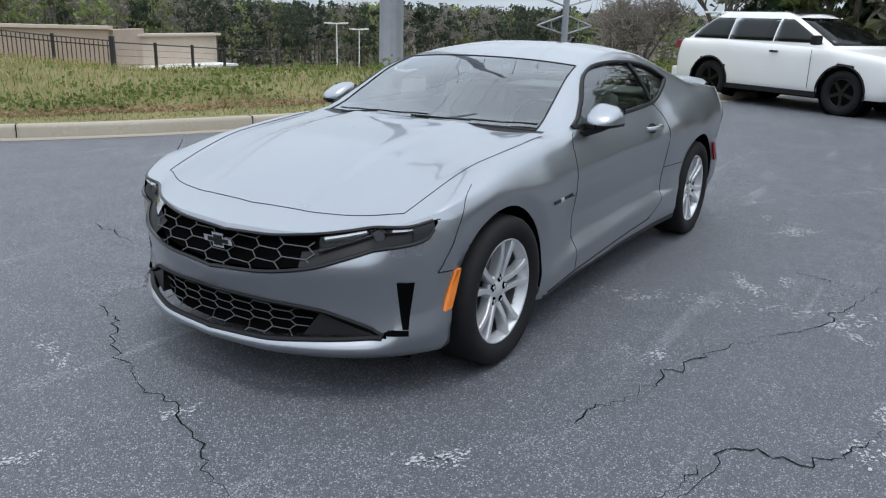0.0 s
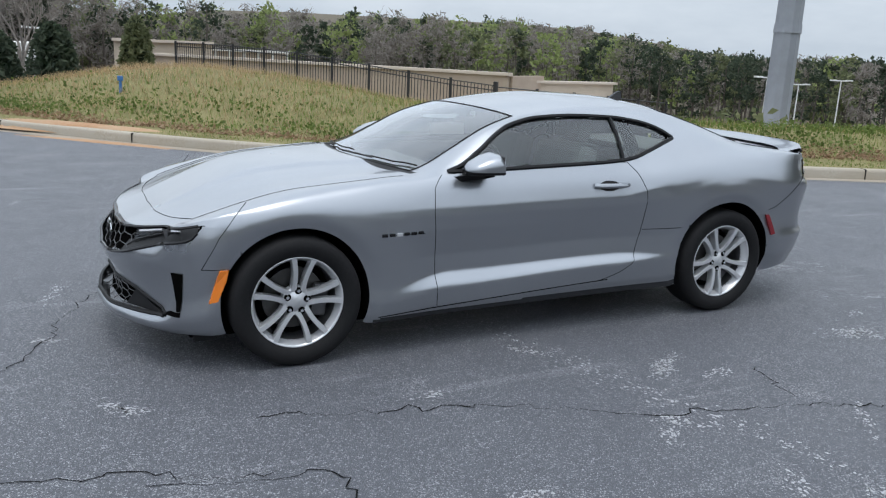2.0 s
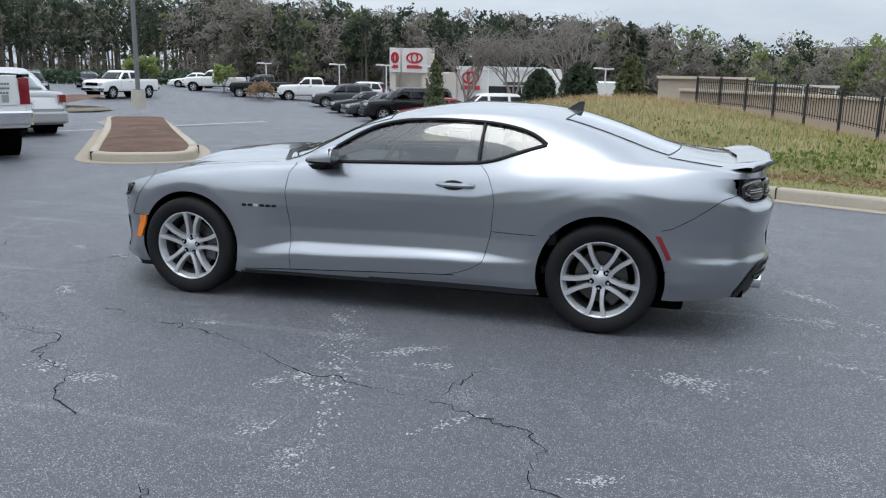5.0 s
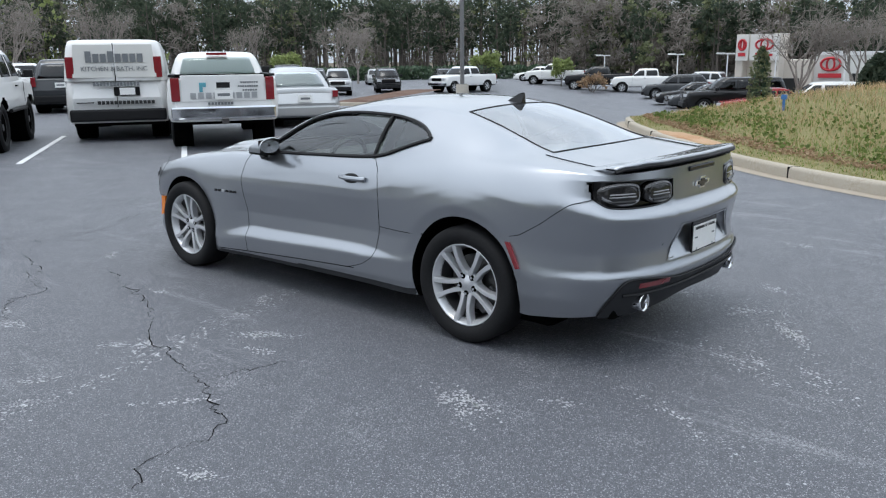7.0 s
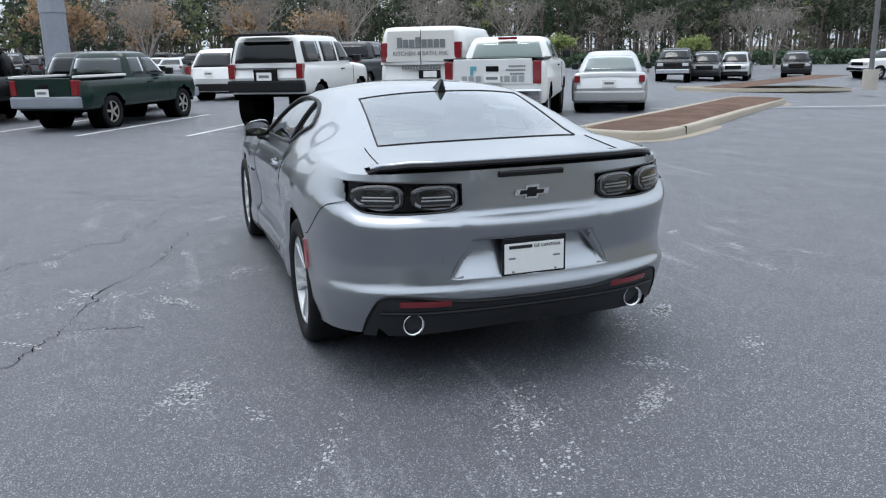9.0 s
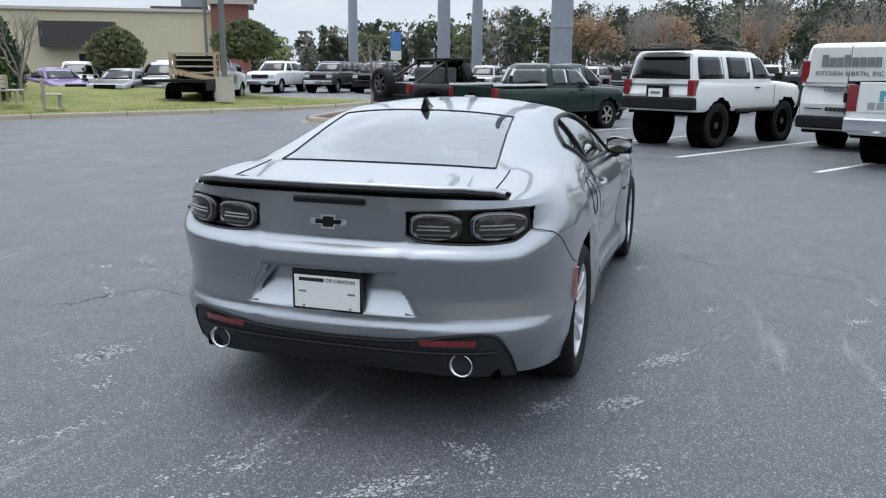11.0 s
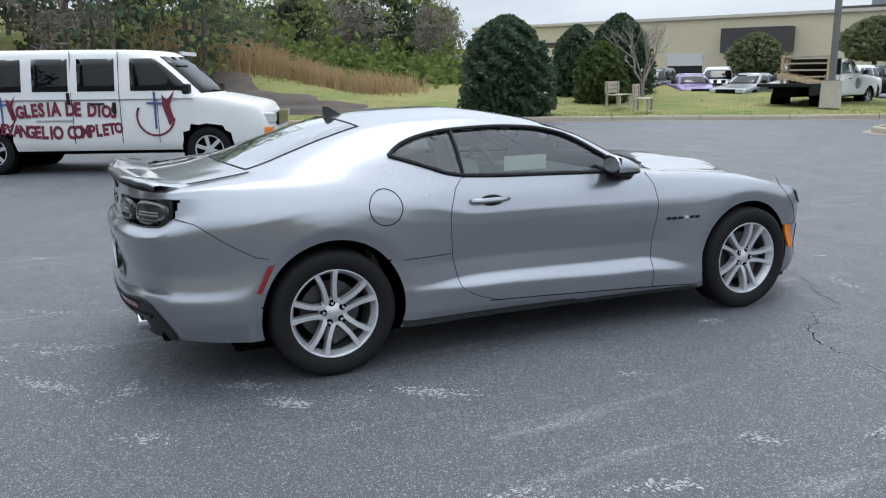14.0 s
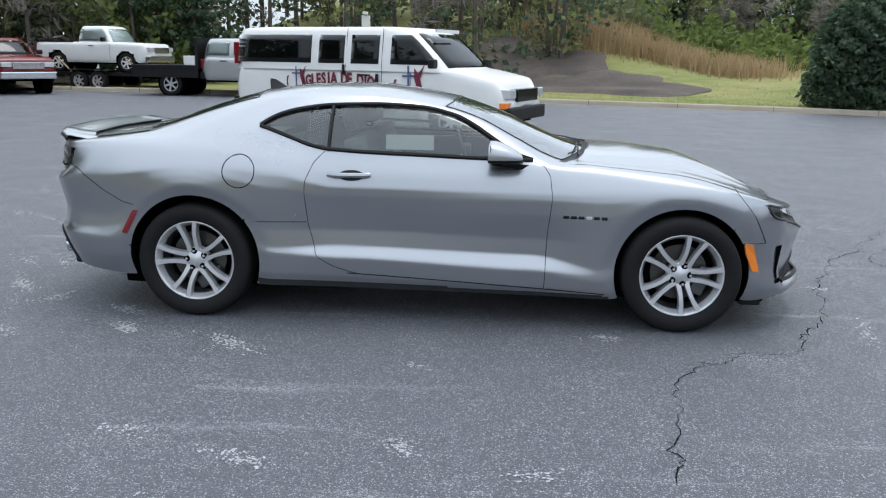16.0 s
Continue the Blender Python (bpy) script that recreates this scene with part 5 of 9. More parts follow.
uu = [u for u in range(NU) if 1.73 < FL[I0 + u, -1, 0] < 2.16]
seam([TOP[u, NT - 1] + TPN[u, NT - 1] * 0.0005 for u in uu], 0.003)
# black surround of the side glass
ring = [on_top(x, float(DLO_BOT(x)) + 0.006, 0.002) for x in np.linspace(-0.55, 1.025, 50)] + [on_top(x, float(DLO_TOP(x)), 0.002) for x in np.linspace(1.025, -0.55, 60)]
for s in (1, -1):
    part("window_trim", tube(bmesh.new(), mirrored(ring, s), 0.0125, 6, True), "trim_black", coupe, "black rubber window surround")
    part("door_pillar", tube(bmesh.new(), mirrored([on_top(0.616, z, 0.0) for z in np.linspace(0.985, 1.24, 12)], s), 0.011, 6), "trim_black", coupe)
    pil = [[(0.655 + k * 0.05 - 0.03 * (z - 1.0), s * on_top(0.655 + k * 0.05, z, -0.012)[1], z) for z in np.linspace(1.0 + 0.02 * k, 1.235, 6)] for k in range(3)]
    obj("pillar_cover", grid_mesh("pillar_cover", pil), "gloss_black", coupe)
# edges of windscreen and rear window
for lo, hi, nm, w0 in ((-0.70, SCREEN_TOP, "windscreen_seal", NT - 2), (REAR_TOP, REAR_FOOT, "rear_window_seal", NT - 4)):
    uu = [u for u in range(NU) if lo < FL[I0 + u, -1, 0] < hi]
    for s in (1, -1):
        part(nm, tube(bmesh.new(), mirrored([TOP[u, w0] for u in uu], s), 0.005, 6), "trim_black", coupe)
    for u in (uu[0], uu[-1]):
        line = [TOP[u, w] * (1, -1, 1) for w in range(w0, 0, -1)] + [TOP[u, w] for w in range(0, w0 + 1)]
        part(nm, tube(bmesh.new(), line, 0.005, 6), "trim_black", coupe)

# wheel housings and arch edges
for ax, az, r in ARCHES:
    for s in (1, -1):
        pts = []
        for a in np.linspace(radians(-13), radians(193), 60):
            x, z = ax + r * math.cos(a), az + r * math.sin(a)
            zz = max(z, 0.17)
            y = on_flank(x, float(np.clip(zz, 0.24, 0.98)))[1] - 0.001
            pts.append([(x, s * y, z), (ax + (r - 0.006) * math.cos(a), s * (y - 0.012), az + (r - 0.006) * math.sin(a)), (ax + (r - 0.004) * math.cos(a), s * (y - 0.05), az + (r - 0.004) * math.sin(a)),
                        (ax + (r - 0.002) * math.cos(a), s * 0.50, az + (r - 0.002) * math.sin(a)), (ax + 0.02 * math.cos(a), s * 0.50, az + 0.02 * math.sin(a))])
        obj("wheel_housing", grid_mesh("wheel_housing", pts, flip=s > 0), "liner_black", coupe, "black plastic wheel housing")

# underside: rear pan added and both set low, to block light beneath
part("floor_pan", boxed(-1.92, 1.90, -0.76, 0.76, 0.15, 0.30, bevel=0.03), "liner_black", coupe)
part("rear_shade_pan", boxed(1.88, 2.24, -0.70, 0.70, 0.245, 0.36, bevel=0.02), "liner_black", coupe)
part("front_air_dam", boxed(-1.90, -1.78, 0.50, 0.76, 0.135, 0.22, bevel=0.01), "satin_black", coupe)
part("front_air_dam", boxed(-1.90, -1.78, -0.76, -0.50, 0.135, 0.22, bevel=0.01), "satin_black", coupe)

# ---- front ----
def nose_patch(name, y0, y1, lo, hi, off, material, parent, n=40, m=8, label=""):
    """A sheet that follows the nose between two heights, right across or mirrored."""
    ys = np.linspace(y0, y1, n)
    for s in ((1, -1) if y0 > 0 else (0,)):
        if s == 0:
            cols = [(y, 1 if y >= 0 else -1) for y in np.linspace(-y1, y1, 2 * n)]
        else:
            cols = [(y, s) for y in ys]
        pts = []
        for y, q in cols:
            a = abs(y)
            zl, zh = float(lo(a)), float(hi(a))
            row = []
            for t in np.linspace(0, 1, m):
                p = on_nose(a, zl + (zh - zl) * t, off)
                row.append((p[0], p[1] * q, p[2]))
            pts.append(row)
        ob = obj(name, grid_mesh(name, pts), material, parent, label)
    return ob


grille = group("front_grille", coupe, "black honeycomb front grille and intake")
# near-black sheets whose colour stands in for the shade behind the openings
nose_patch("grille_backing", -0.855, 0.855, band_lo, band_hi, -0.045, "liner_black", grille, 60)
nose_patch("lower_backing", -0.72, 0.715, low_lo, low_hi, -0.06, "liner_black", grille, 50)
# rims of the openings
rim = [on_nose(y, float(band_hi(y)), 0.001) for y in np.linspace(0.002, 0.850, 60)]
part("grille_rim", tube(bmesh.new(), [(p[0], -p[1], p[2]) for p in rim[::-1]] + [tuple(p) for p in rim], 0.008, 6), "gloss_black", grille)
rim = [on_nose(y, float(band_lo(y)), 0.001) for y in np.linspace(0.002, 0.850, 60)]
part("grille_rim", tube(bmesh.new(), [(p[0], -p[1], p[2]) for p in rim[::-1]] + [tuple(p) for p in rim], 0.009, 6), "gloss_black", grille)
rim = [on_nose(y, float(low_hi(y)), 0.001) for y in np.linspace(0.002, 0.72, 50)]
part("intake_rim", tube(bmesh.new(), [(p[0], -p[1], p[2]) for p in rim[::-1]] + [tuple(p) for p in rim], 0.009, 6), "satin_black", grille)
rim = [on_nose(y, float(low_lo(y)), 0.001) for y in np.linspace(0.002, 0.715, 50)]
part("intake_rim", tube(bmesh.new(), [(p[0], -p[1], p[2]) for p in rim[::-1]] + [tuple(p) for p in rim], 0.012, 6), "satin_black", grille)
for s in (1, -1):
    # no real opening: a near-black sheet on the skin carries the slot's shade
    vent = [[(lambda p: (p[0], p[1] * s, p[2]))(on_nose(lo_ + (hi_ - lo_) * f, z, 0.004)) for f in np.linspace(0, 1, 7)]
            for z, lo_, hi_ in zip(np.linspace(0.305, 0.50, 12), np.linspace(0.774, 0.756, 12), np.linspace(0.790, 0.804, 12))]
    obj("vent", grid_mesh("vent", vent, flip=s > 0), "liner_black", grille, "upright air slot, its inner shade given as near-black colour")
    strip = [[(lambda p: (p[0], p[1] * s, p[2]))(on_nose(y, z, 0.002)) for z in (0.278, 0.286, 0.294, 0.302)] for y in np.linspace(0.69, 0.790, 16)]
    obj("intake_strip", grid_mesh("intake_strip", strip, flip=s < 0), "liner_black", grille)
    # dark triangular blade in the lower intake
    tri = [on_nose(y, z, o) for y, z, o in ((0.44, 0.268, 0.0), (0.70, 0.272, 0.0), (0.50, 0.355, -0.01))]
    bm = bmesh.new()
    vs = [bm.verts.new((p[0], p[1] * s, p[2])) for p in tri] + [bm.verts.new((p[0] + 0.05, p[1] * s, p[2])) for p in tri]
    for fidx in ((0, 1, 2), (0, 3, 4, 1), (1, 4, 5, 2), (2, 5, 3, 0)):
        bm.faces.new([vs[q] for q in fidx])
    bmesh.ops.recalc_face_normals(bm, faces=bm.faces)
    part("intake_blade", bm, "satin_black", grille)


def hex_grid(name, y1, lo, hi, flat, slant, high, off, r, material, base):
    """Honeycomb bars that follow the nose: flat and slant are lengths of the cell's edges along y."""
    bm = bmesh.new()
    for c in range(-9, 10):
        for k in range(-3, 12):
            y, z = c * (flat + slant), base + (k + 0.5 * (c % 2)) * high
            q = (y + flat / 2, z + high / 2), (y + flat / 2 + slant, z), (y - flat / 2, z + high / 2)
            for (ya, za), (yb, zb) in ((q[2], q[0]), (q[0], q[1]), (q[1], (y + flat / 2, z - high / 2))):
                run = []
                for t in np.linspace(0, 1, 7):
                    u, w = ya + (yb - ya) * t, za + (zb - za) * t
                    if abs(u) < y1 and float(lo(abs(u))) < w < float(hi(abs(u))):
                        p = on_nose(abs(u), w, off)
                        run.append((p[0], math.copysign(p[1], u), p[2]))
                if len(run) > 1:
                    tube(bm, [run[0], run[len(run) // 2], run[-1]] if len(run) > 2 else run, r, 4)
    part(name, bm, material, grille, "dark honeycomb grille bars")


plain("grille_bar", (0.085, 0.085, 0.092), 0.4, 0.5)
hex_grid("grille_mesh", 0.50, band_lo, lambda y: float(band_hi(y)) - 0.006 - 0.20 * max(0, y - 0.36), 0.104, 0.030, 0.044, -0.012, 0.0027, "grille_bar", 0.487)
hex_grid("intake_mesh", 0.47, low_lo, low_hi, 0.086, 0.024, 0.036, -0.02, 0.0025, "grille_bar", 0.235)
# black cheek between grille and lamp
for s in (1, -1):
    pts = [[(lambda p: (p[0], p[1] * s, p[2]))(on_nose(y, float(band_lo(y)) + (0.055 - 0.05 * max(0, y - 0.6)) * t, -0.004 - 0.030 * t * (1.1 - y))) for t in np.linspace(0, 1, 5)] for y in np.linspace(0.43, 0.852, 30)]
    obj("lamp_cheek", grid_mesh("lamp_cheek", pts, flip=s < 0), "satin_black", grille)

# bow-shaped badge as a plain outline cross
def bow_badge(cx, side_pts, parent, w=0.085, h=0.03, mat="chrome", fill="gloss_black"):
    """A plain slanted cross badge with a bright edge."""
    o = [(-1, -0.42), (-0.38, -0.42), (-0.42, -1), (0.34, -1), (0.38, -0.42), (0.92, -0.42), (1, 0.42), (0.38, 0.42), (0.42, 1), (-0.34, 1), (-0.38, 0.42), (-0.92, 0.42)]
    for k, (scale, lift, material) in enumerate(((1.0, 0.0, mat), (0.70, 0.003, fill))):
        bm = bmesh.new()
        lo = [bm.verts.new(side_pts(a * w * scale, b * h * scale, lift)) for a, b in o]
        hi = [bm.verts.new(side_pts(a * w * scale, b * h * scale, lift + 0.006)) for a, b in o]
        bm.faces.new(hi)
        n = len(o)
        for i in range(n):
            bm.faces.new((lo[i], lo[(i + 1) % n], hi[(i + 1) % n], hi[i]))
        bmesh.ops.recalc_face_normals(bm, faces=bm.faces)
        part("badge" if k == 0 else "badge_face", bm, material, parent)


bow_badge(0, lambda a, b, l: (on_nose(0.0, 0.60)[0] - 0.012 - l, a, 0.592 + b), grille, mat="chrome")

# headlamps
for s in (1, -1):
    lamp = group("headlamp", coupe, "slim dark headlamp")
    pts = [[(lambda p: (p[0], p[1] * s, p[2]))(on_nose(y, float(band_lo(y)) + (float(band_hi(y)) - float(band_lo(y))) * t, 0.0035)) for t in np.linspace(0, 1, 6)] for y in np.linspace(0.80, 0.852, 8)]
    obj("lamp_corner", grid_mesh("lamp_corner", pts), "gloss_black", lamp)
    pts = [[(lambda p: (p[0], p[1] * s, p[2]))(on_nose(y, float(band_lo(y)) + 0.045 + (float(band_hi(y)) - 0.006 - float(band_lo(y)) - 0.045) * t, -0.004)) for t in np.linspace(0, 1, 6)] for y in np.linspace(0.50, 0.850, 30)]
    obj("lens", grid_mesh("lens", pts), "lens_glass", lamp, "clear headlamp lens")
    for ya, yb, tt in ((0.52, 0.67, 0.80), (0.75, 0.850, 0.76)):
        bm = bmesh.new()
        line = [on_nose(y, float(band_lo(y)) + (float(band_hi(y)) - float(band_lo(y))) * tt, -0.012) for y in np.linspace(ya, yb, 10)]
        tube(bm, mirrored(line, s), 0.0085, 6)
        part("light_bar", bm, "lamp_clear", lamp, "white running-light bar")
    line = [on_nose(y, float(band_lo(y)) + 0.047, -0.006) for y in np.linspace(0.50, 0.80, 16)]
    part("lamp_trim", tube(bmesh.new(), mirrored(line, s), 0.004, 5), "trim_black", lamp)
    p = on_nose(0.715, 0.675, -0.02)
    part("projector", cone(bmesh.new(), 0.022, 0.022, (p[0], p[1] * s, p[2]), (p[0] - 0.018, p[1] * s + 0.006 * s, p[2]), 14), "alloy_dark", lamp)
    # amber side marker
    quad = [(-1.785, 0.525), (-1.742, 0.525), (-1.752, 0.47), (-1.795, 0.372), (-1.836, 0.365), (-1.81, 0.45)]
    bm = bmesh.new()
    lo = [bm.verts.new((x, s * (on_flank(x, z, 0.0)[1] - 0.004), z)) for x, z in quad]
    hi = [bm.verts.new((x, s * (on_flank(x, z, 0.0)[1] + 0.012), z)) for x, z in quad]
    bm.faces.new(hi)
    for i in range(6):
        bm.faces.new((lo[i], lo[(i + 1) % 6], hi[(i + 1) % 6], hi[i]))
    bmesh.ops.recalc_face_normals(bm, faces=bm.faces)
    part("side_marker", bm, "amber_lens", coupe, "amber front side marker")
    quad = [(1.712, 0.635), (1.742, 0.635), (1.812, 0.505), (1.785, 0.495)]
    bm = bmesh.new()
    lo = [bm.verts.new((x, s * (on_flank(x, z, 0.0)[1] - 0.004), z)) for x, z in quad]
    hi = [bm.verts.new((x, s * (on_flank(x, z, 0.0)[1] + 0.010), z)) for x, z in quad]
    bm.faces.new(hi)
    for i in range(4):
        bm.faces.new((lo[i], lo[(i + 1) % 4], hi[(i + 1) % 4], hi[i]))
    bmesh.ops.recalc_face_normals(bm, faces=bm.faces)
    part("side_marker", bm, "red_lens", coupe, "red rear side marker")

# ---- rear ----
for s in (1, -1):
    tail = group("tail_lamp", coupe, "smoked twin-pod tail lamp")
    def tp(y, z, off):
        p = on_tail(y, z, off)
        return (p[0], p[1] * s, p[2])

    def between(y, t, off):
        return tp(y, float(tail_lo(y)) + (float(tail_hi(y)) - float(tail_lo(y))) * t, off)
    obj("lamp_corner", grid_mesh("lamp_corner", [[between(y, t, 0.0035) for t in np.linspace(0, 1, 6)] for y in np.linspace(0.76, 0.826, 10)]), "gloss_black", tail)
    obj("housing", grid_mesh("housing", [[between(y, t, -0.030) for t in np.linspace(0, 1, 7)] for y in np.linspace(0.325, 0.835, 30)]), "gloss_black", tail)
    loop = [between(y, 1.0, 0.0) for y in np.linspace(0.337, 0.828, 28)] + [between(y, 0.0, 0.0) for y in np.linspace(0.828, 0.337, 28)]
    part("bezel", tube(bmesh.new(), loop, 0.005, 6, True), "gloss_black", tail)
    for ya, yb, lean in ((0.345, 0.572, 0.10), (0.592, 0.826, 0.30)):
        yc, hw = (ya + yb) / 2, (yb - ya) / 2
        zc, hz = (float(tail_lo(yc)) + float(tail_hi(yc))) / 2, (float(tail_hi(yc)) - float(tail_lo(yc))) * 0.455

        def ring_at(f, g, off, n=44, power=3.2):
            """A rounded loop round the pod, drawn in by f across and g in height."""
            out = []
            for a in np.linspace(0, math.tau, n + 1)[:-1]:
                ca, sa = math.cos(a), math.sin(a)
                k = (abs(ca) ** power + abs(sa) ** power) ** (-1 / power)
                out.append(tp(yc + hw * f * k * ca, zc + hz * g * k * sa * (1 - lean * max(0.0, k * ca)) + 0.012 * max(0.0, ca) * lean / 0.3, off))
            return out
        rows = [ring_at(f, f, o) for f, o in ((1.0, -0.022), (0.985, -0.004), (0.93, 0.005), (0.6, 0.009), (0.01, 0.010))]
        obj("pod_lens", grid_mesh("pod_lens", [list(r) for r in zip(*rows)], close_u=True), "smoke_lens", tail)
        for f, g in ((0.84, 0.80), (0.79, 0.70)):
            loop = ring_at(f, g, 0.0095)
            part("pod_ring", tube(bmesh.new(), loop[4:-3] if f > 0.8 else loop[26:42], 0.0030, 5), "lamp_guide", tail, "grey light-guide ring")
        for dz, w in ((0.004, 0.62), (-0.010, 0.66)):
            part("pod_bar", tube(bmesh.new(), [tp(y, zc + dz, 0.0105) for y in np.linspace(yc - hw * w, yc + hw * w * 0.8, 8)], 0.0042, 5), "lamp_guide", tail)
        part("pod_chamber", tube(bmesh.new(), [tp(y, zc - hz * 0.55, 0.0095) for y in np.linspace(yc - hw * 0.6, yc + hw * 0.55, 8)], 0.009, 6), "gloss_black", tail)
    # tailpipe
    pipe = group("tailpipe", coupe, "round polished exhaust tip")
    prof = [(-0.16, 0.044), (0.0, 0.047), (0.012, 0.050), (0.014, 0.047), (0.0, 0.040), (-0.14, 0.038)]
    pts = [[(2.33 + px, s * 0.56 + pr * math.cos(a), 0.333 + pr * math.sin(a)) for px, pr in prof] for a in np.linspace(0, math.tau, 29)[:-1]]
    obj("tip", grid_mesh("tip", pts, close_u=True), "chrome", pipe)
    part("bore", cone(bmesh.new(), 0.039, 0.039, (2.20, s * 0.56, 0.333), (2.21, s * 0.56, 0.333), 20), "liner_black", pipe)

# lower rear valance, black, with red reflectors
val_hi = curve([0.0, 0.30, 0.64, 0.69, 0.76, 0.80], [0.425, 0.432, 0.470, 0.460, 0.36, 0.275])
val_lo = curve([0.0, 0.5, 0.80], [0.272, 0.266, 0.258])
pts = [[(lambda p: (p[0], math.copysign(p[1], y), p[2]))(on_tail(abs(y), float(val_lo(abs(y))) + (float(val_hi(abs(y))) - float(val_lo(abs(y)))) * t, 0.006)) for t in np.linspace(0, 1, 10)] for y in np.linspace(-0.80, 0.80, 100)]
obj("rear_valance", grid_mesh("rear_valance", pts, flip=True), "valance_grey", coupe, "textured black rear valance")
part("valance_edge", tube(bmesh.new(), [p[-1] for p in pts], 0.006, 6), "satin_black", coupe)
pts = [(lambda p: (p[0], math.copysign(p[1], y), p[2]))(on_tail(abs(y), 0.385, 0.012)) for y in np.linspace(-0.70, 0.70, 60)]
part("valance_ridge", tube(bmesh.new(), pts, 0.008, 6), "trim_black", coupe)
for s in (1, -1):
    pts = [[(lambda p: (p[0], p[1] * s, p[2]))(on_tail(y, z, 0.014)) for z in (0.418, 0.432, 0.448)] for y in np.linspace(0.40, 0.62, 14)]
    obj("rear_reflector", grid_mesh("rear_reflector", pts, flip=s > 0), "red_lens", coupe, "red bumper reflector")

# number plate recess and dealer plate
rx = on_tail(0.0, 0.62)[0] - 0.004


def recess_half(z):
    """Half-width of the recess at height z."""
    return lerp(z, [0.526, 0.556, 0.716], [0.405, 0.428, 0.305])


pts = []
for f in np.linspace(-1, 1, 61):
    row = []
    for z, off, k in ((0.526, 0.003, 1.0), (0.534, 0.003, 0.985), (0.540, -0.006, 0.955), (0.62, -0.036, 0.945), (0.690, -0.075, 0.94), (0.700, -0.06, 0.95), (0.707, 0.003, 0.975), (0.716, 0.003, 1.0)):
        y = f * recess_half(z) * k
        edge = float(sstep(0.94, 0.985, abs(f)))
        p = on_tail(abs(y), z, off * (1 - edge) + 0.003 * edge)
        row.append((p[0], math.copysign(p[1], y) if f else 0.0, z))
    pts.append(row)
obj("plate_recess", grid_mesh("plate_recess", pts, flip=True), "steel_grey_paint", coupe)
plate = part("dealer_plate", boxed(rx + 0.002, rx + 0.012, -0.158, 0.158, 0.528, 0.70, bevel=0.003), "gloss_black", coupe, "white dealer plate in a black frame")
part("plate_face", boxed(rx + 0.012, rx + 0.0145, -0.147, 0.147, 0.538, 0.676), "paper_white", plate)


def lettering(text, size, m, material, parent, depth=0.001, align="CENTER", name="lettering", width=1.0, shear=0.0, bold=0.0):
    """Raised lettering in the built-in font, made into a mesh."""
    cu = bpy.data.curves.new("text", "FONT")
    cu.body, cu.size, cu.align_x, cu.align_y, cu.extrude, cu.shear = text, size, align, "CENTER", depth, shear
    cu.resolution_u = 3
    cu.offset = bold
    tmp = bpy.data.objects.new("text", cu)
    scene.collection.objects.link(tmp)
    me = bpy.data.meshes.new_from_object(tmp.evaluated_get(bpy.context.evaluated_depsgraph_get()))
    bpy.data.objects.remove(tmp)
    me.name = name
    me.materials.clear()
    if width != 1.0:
        me.transform(Matrix.Diagonal((width, 1, 1, 1)))
    return obj(name, me, material, parent, m=m)


def on_wall(o, right, up):
    """A pose whose x runs along right and whose y runs along up, at o."""
    right, up = Vector(right).normalized(), Vector(up).normalized()
    n = right.cross(up).normalized()
    up = n.cross(right)
    return Matrix(((right.x, up.x, n.x, o[0]), (right.y, up.y, n.y, o[1]), (right.z, up.z, n.z, o[2]), (0, 0, 0, 1)))


lettering("OF CANTON", 0.022, on_wall((rx + 0.0155, 0.062, 0.658), (0, 1, 0), (0, 0, 1)), "print_black", plate)
part("plate_bar", boxed(rx + 0.0145, rx + 0.0155, -0.125, -0.012, 0.651, 0.666), "print_black", plate)
for y in (-0.11, 0.11):
    part("plate_mark", boxed(rx + 0.0145, rx + 0.0155, y - 0.017, y + 0.017, 0.603, 0.611), "print_grey", plate)
for y in (-0.105, 0.105):
    part("plate_screw", cone(bmesh.new(), 0.006, 0.006, (rx + 0.0145, y, 0.545), (rx + 0.0165, y, 0.545), 10), "chrome", plate)
bow_badge(0, lambda a, b, l: (on_tail(0, 0.90)[0] + l + 0.002, a, 0.90 + b), coupe)
# high brake lamp and boot-lid lip
hb = on_tail(0, 0.985)[0]
part("brake_lamp", boxed(hb - 0.01, hb + 0.008, -0.16, 0.16, 0.972, 1.0, bevel=0.008), "gloss_black", coupe, "smoked high-level brake lamp")
spoil = []
for y in np.linspace(-0.70, 0.70, 71):
    a = abs(y)
    ex = float(np.interp(a, [0, 0.45, 0.62, 0.70], [2.385, 2.35, 2.285, 2.215]))
    ez = float(np.interp(a, [0, 0.55, 0.66, 0.70], [1.062, 1.058, 1.046, 1.030]))
    spoil.append([(ex - 0.20, y, ez - 0.022), (ex - 0.10, y, ez - 0.012), (ex - 0.02, y, ez + 0.004), (ex + 0.006, y, ez + 0.002), (ex + 0.006, y, ez - 0.012), (ex - 0.03, y, ez - 0.034), (ex - 0.10, y, ez - 0.05)])
me = grid_mesh("spoiler", spoil)
obj("spoiler", me, "steel_grey_paint", coupe, "low lip spoiler on the boot lid")
part("spoiler_edge", tube(bmesh.new(), [(r[4][0] + 0.001, r[4][1], r[4][2] - 0.006) for r in spoil], 0.010, 6), "trim_black", coupe, "black underside edge of the spoiler")

# roof fin aerial
fin_o = [(1.02, 1.290), (1.08, 1.325), (1.135, 1.358), (1.165, 1.362), (1.170, 1.352), (1.160, 1.285)]
bm = bmesh.new()
lo = [bm.verts.new((x, -0.028 if k in (0, 5) else -0.006, z)) for k, (x, z) in enumerate(fin_o)]
hi = [bm.verts.new((x, 0.028 if k in (0, 5) else 0.006, z)) for k, (x, z) in enumerate(fin_o)]
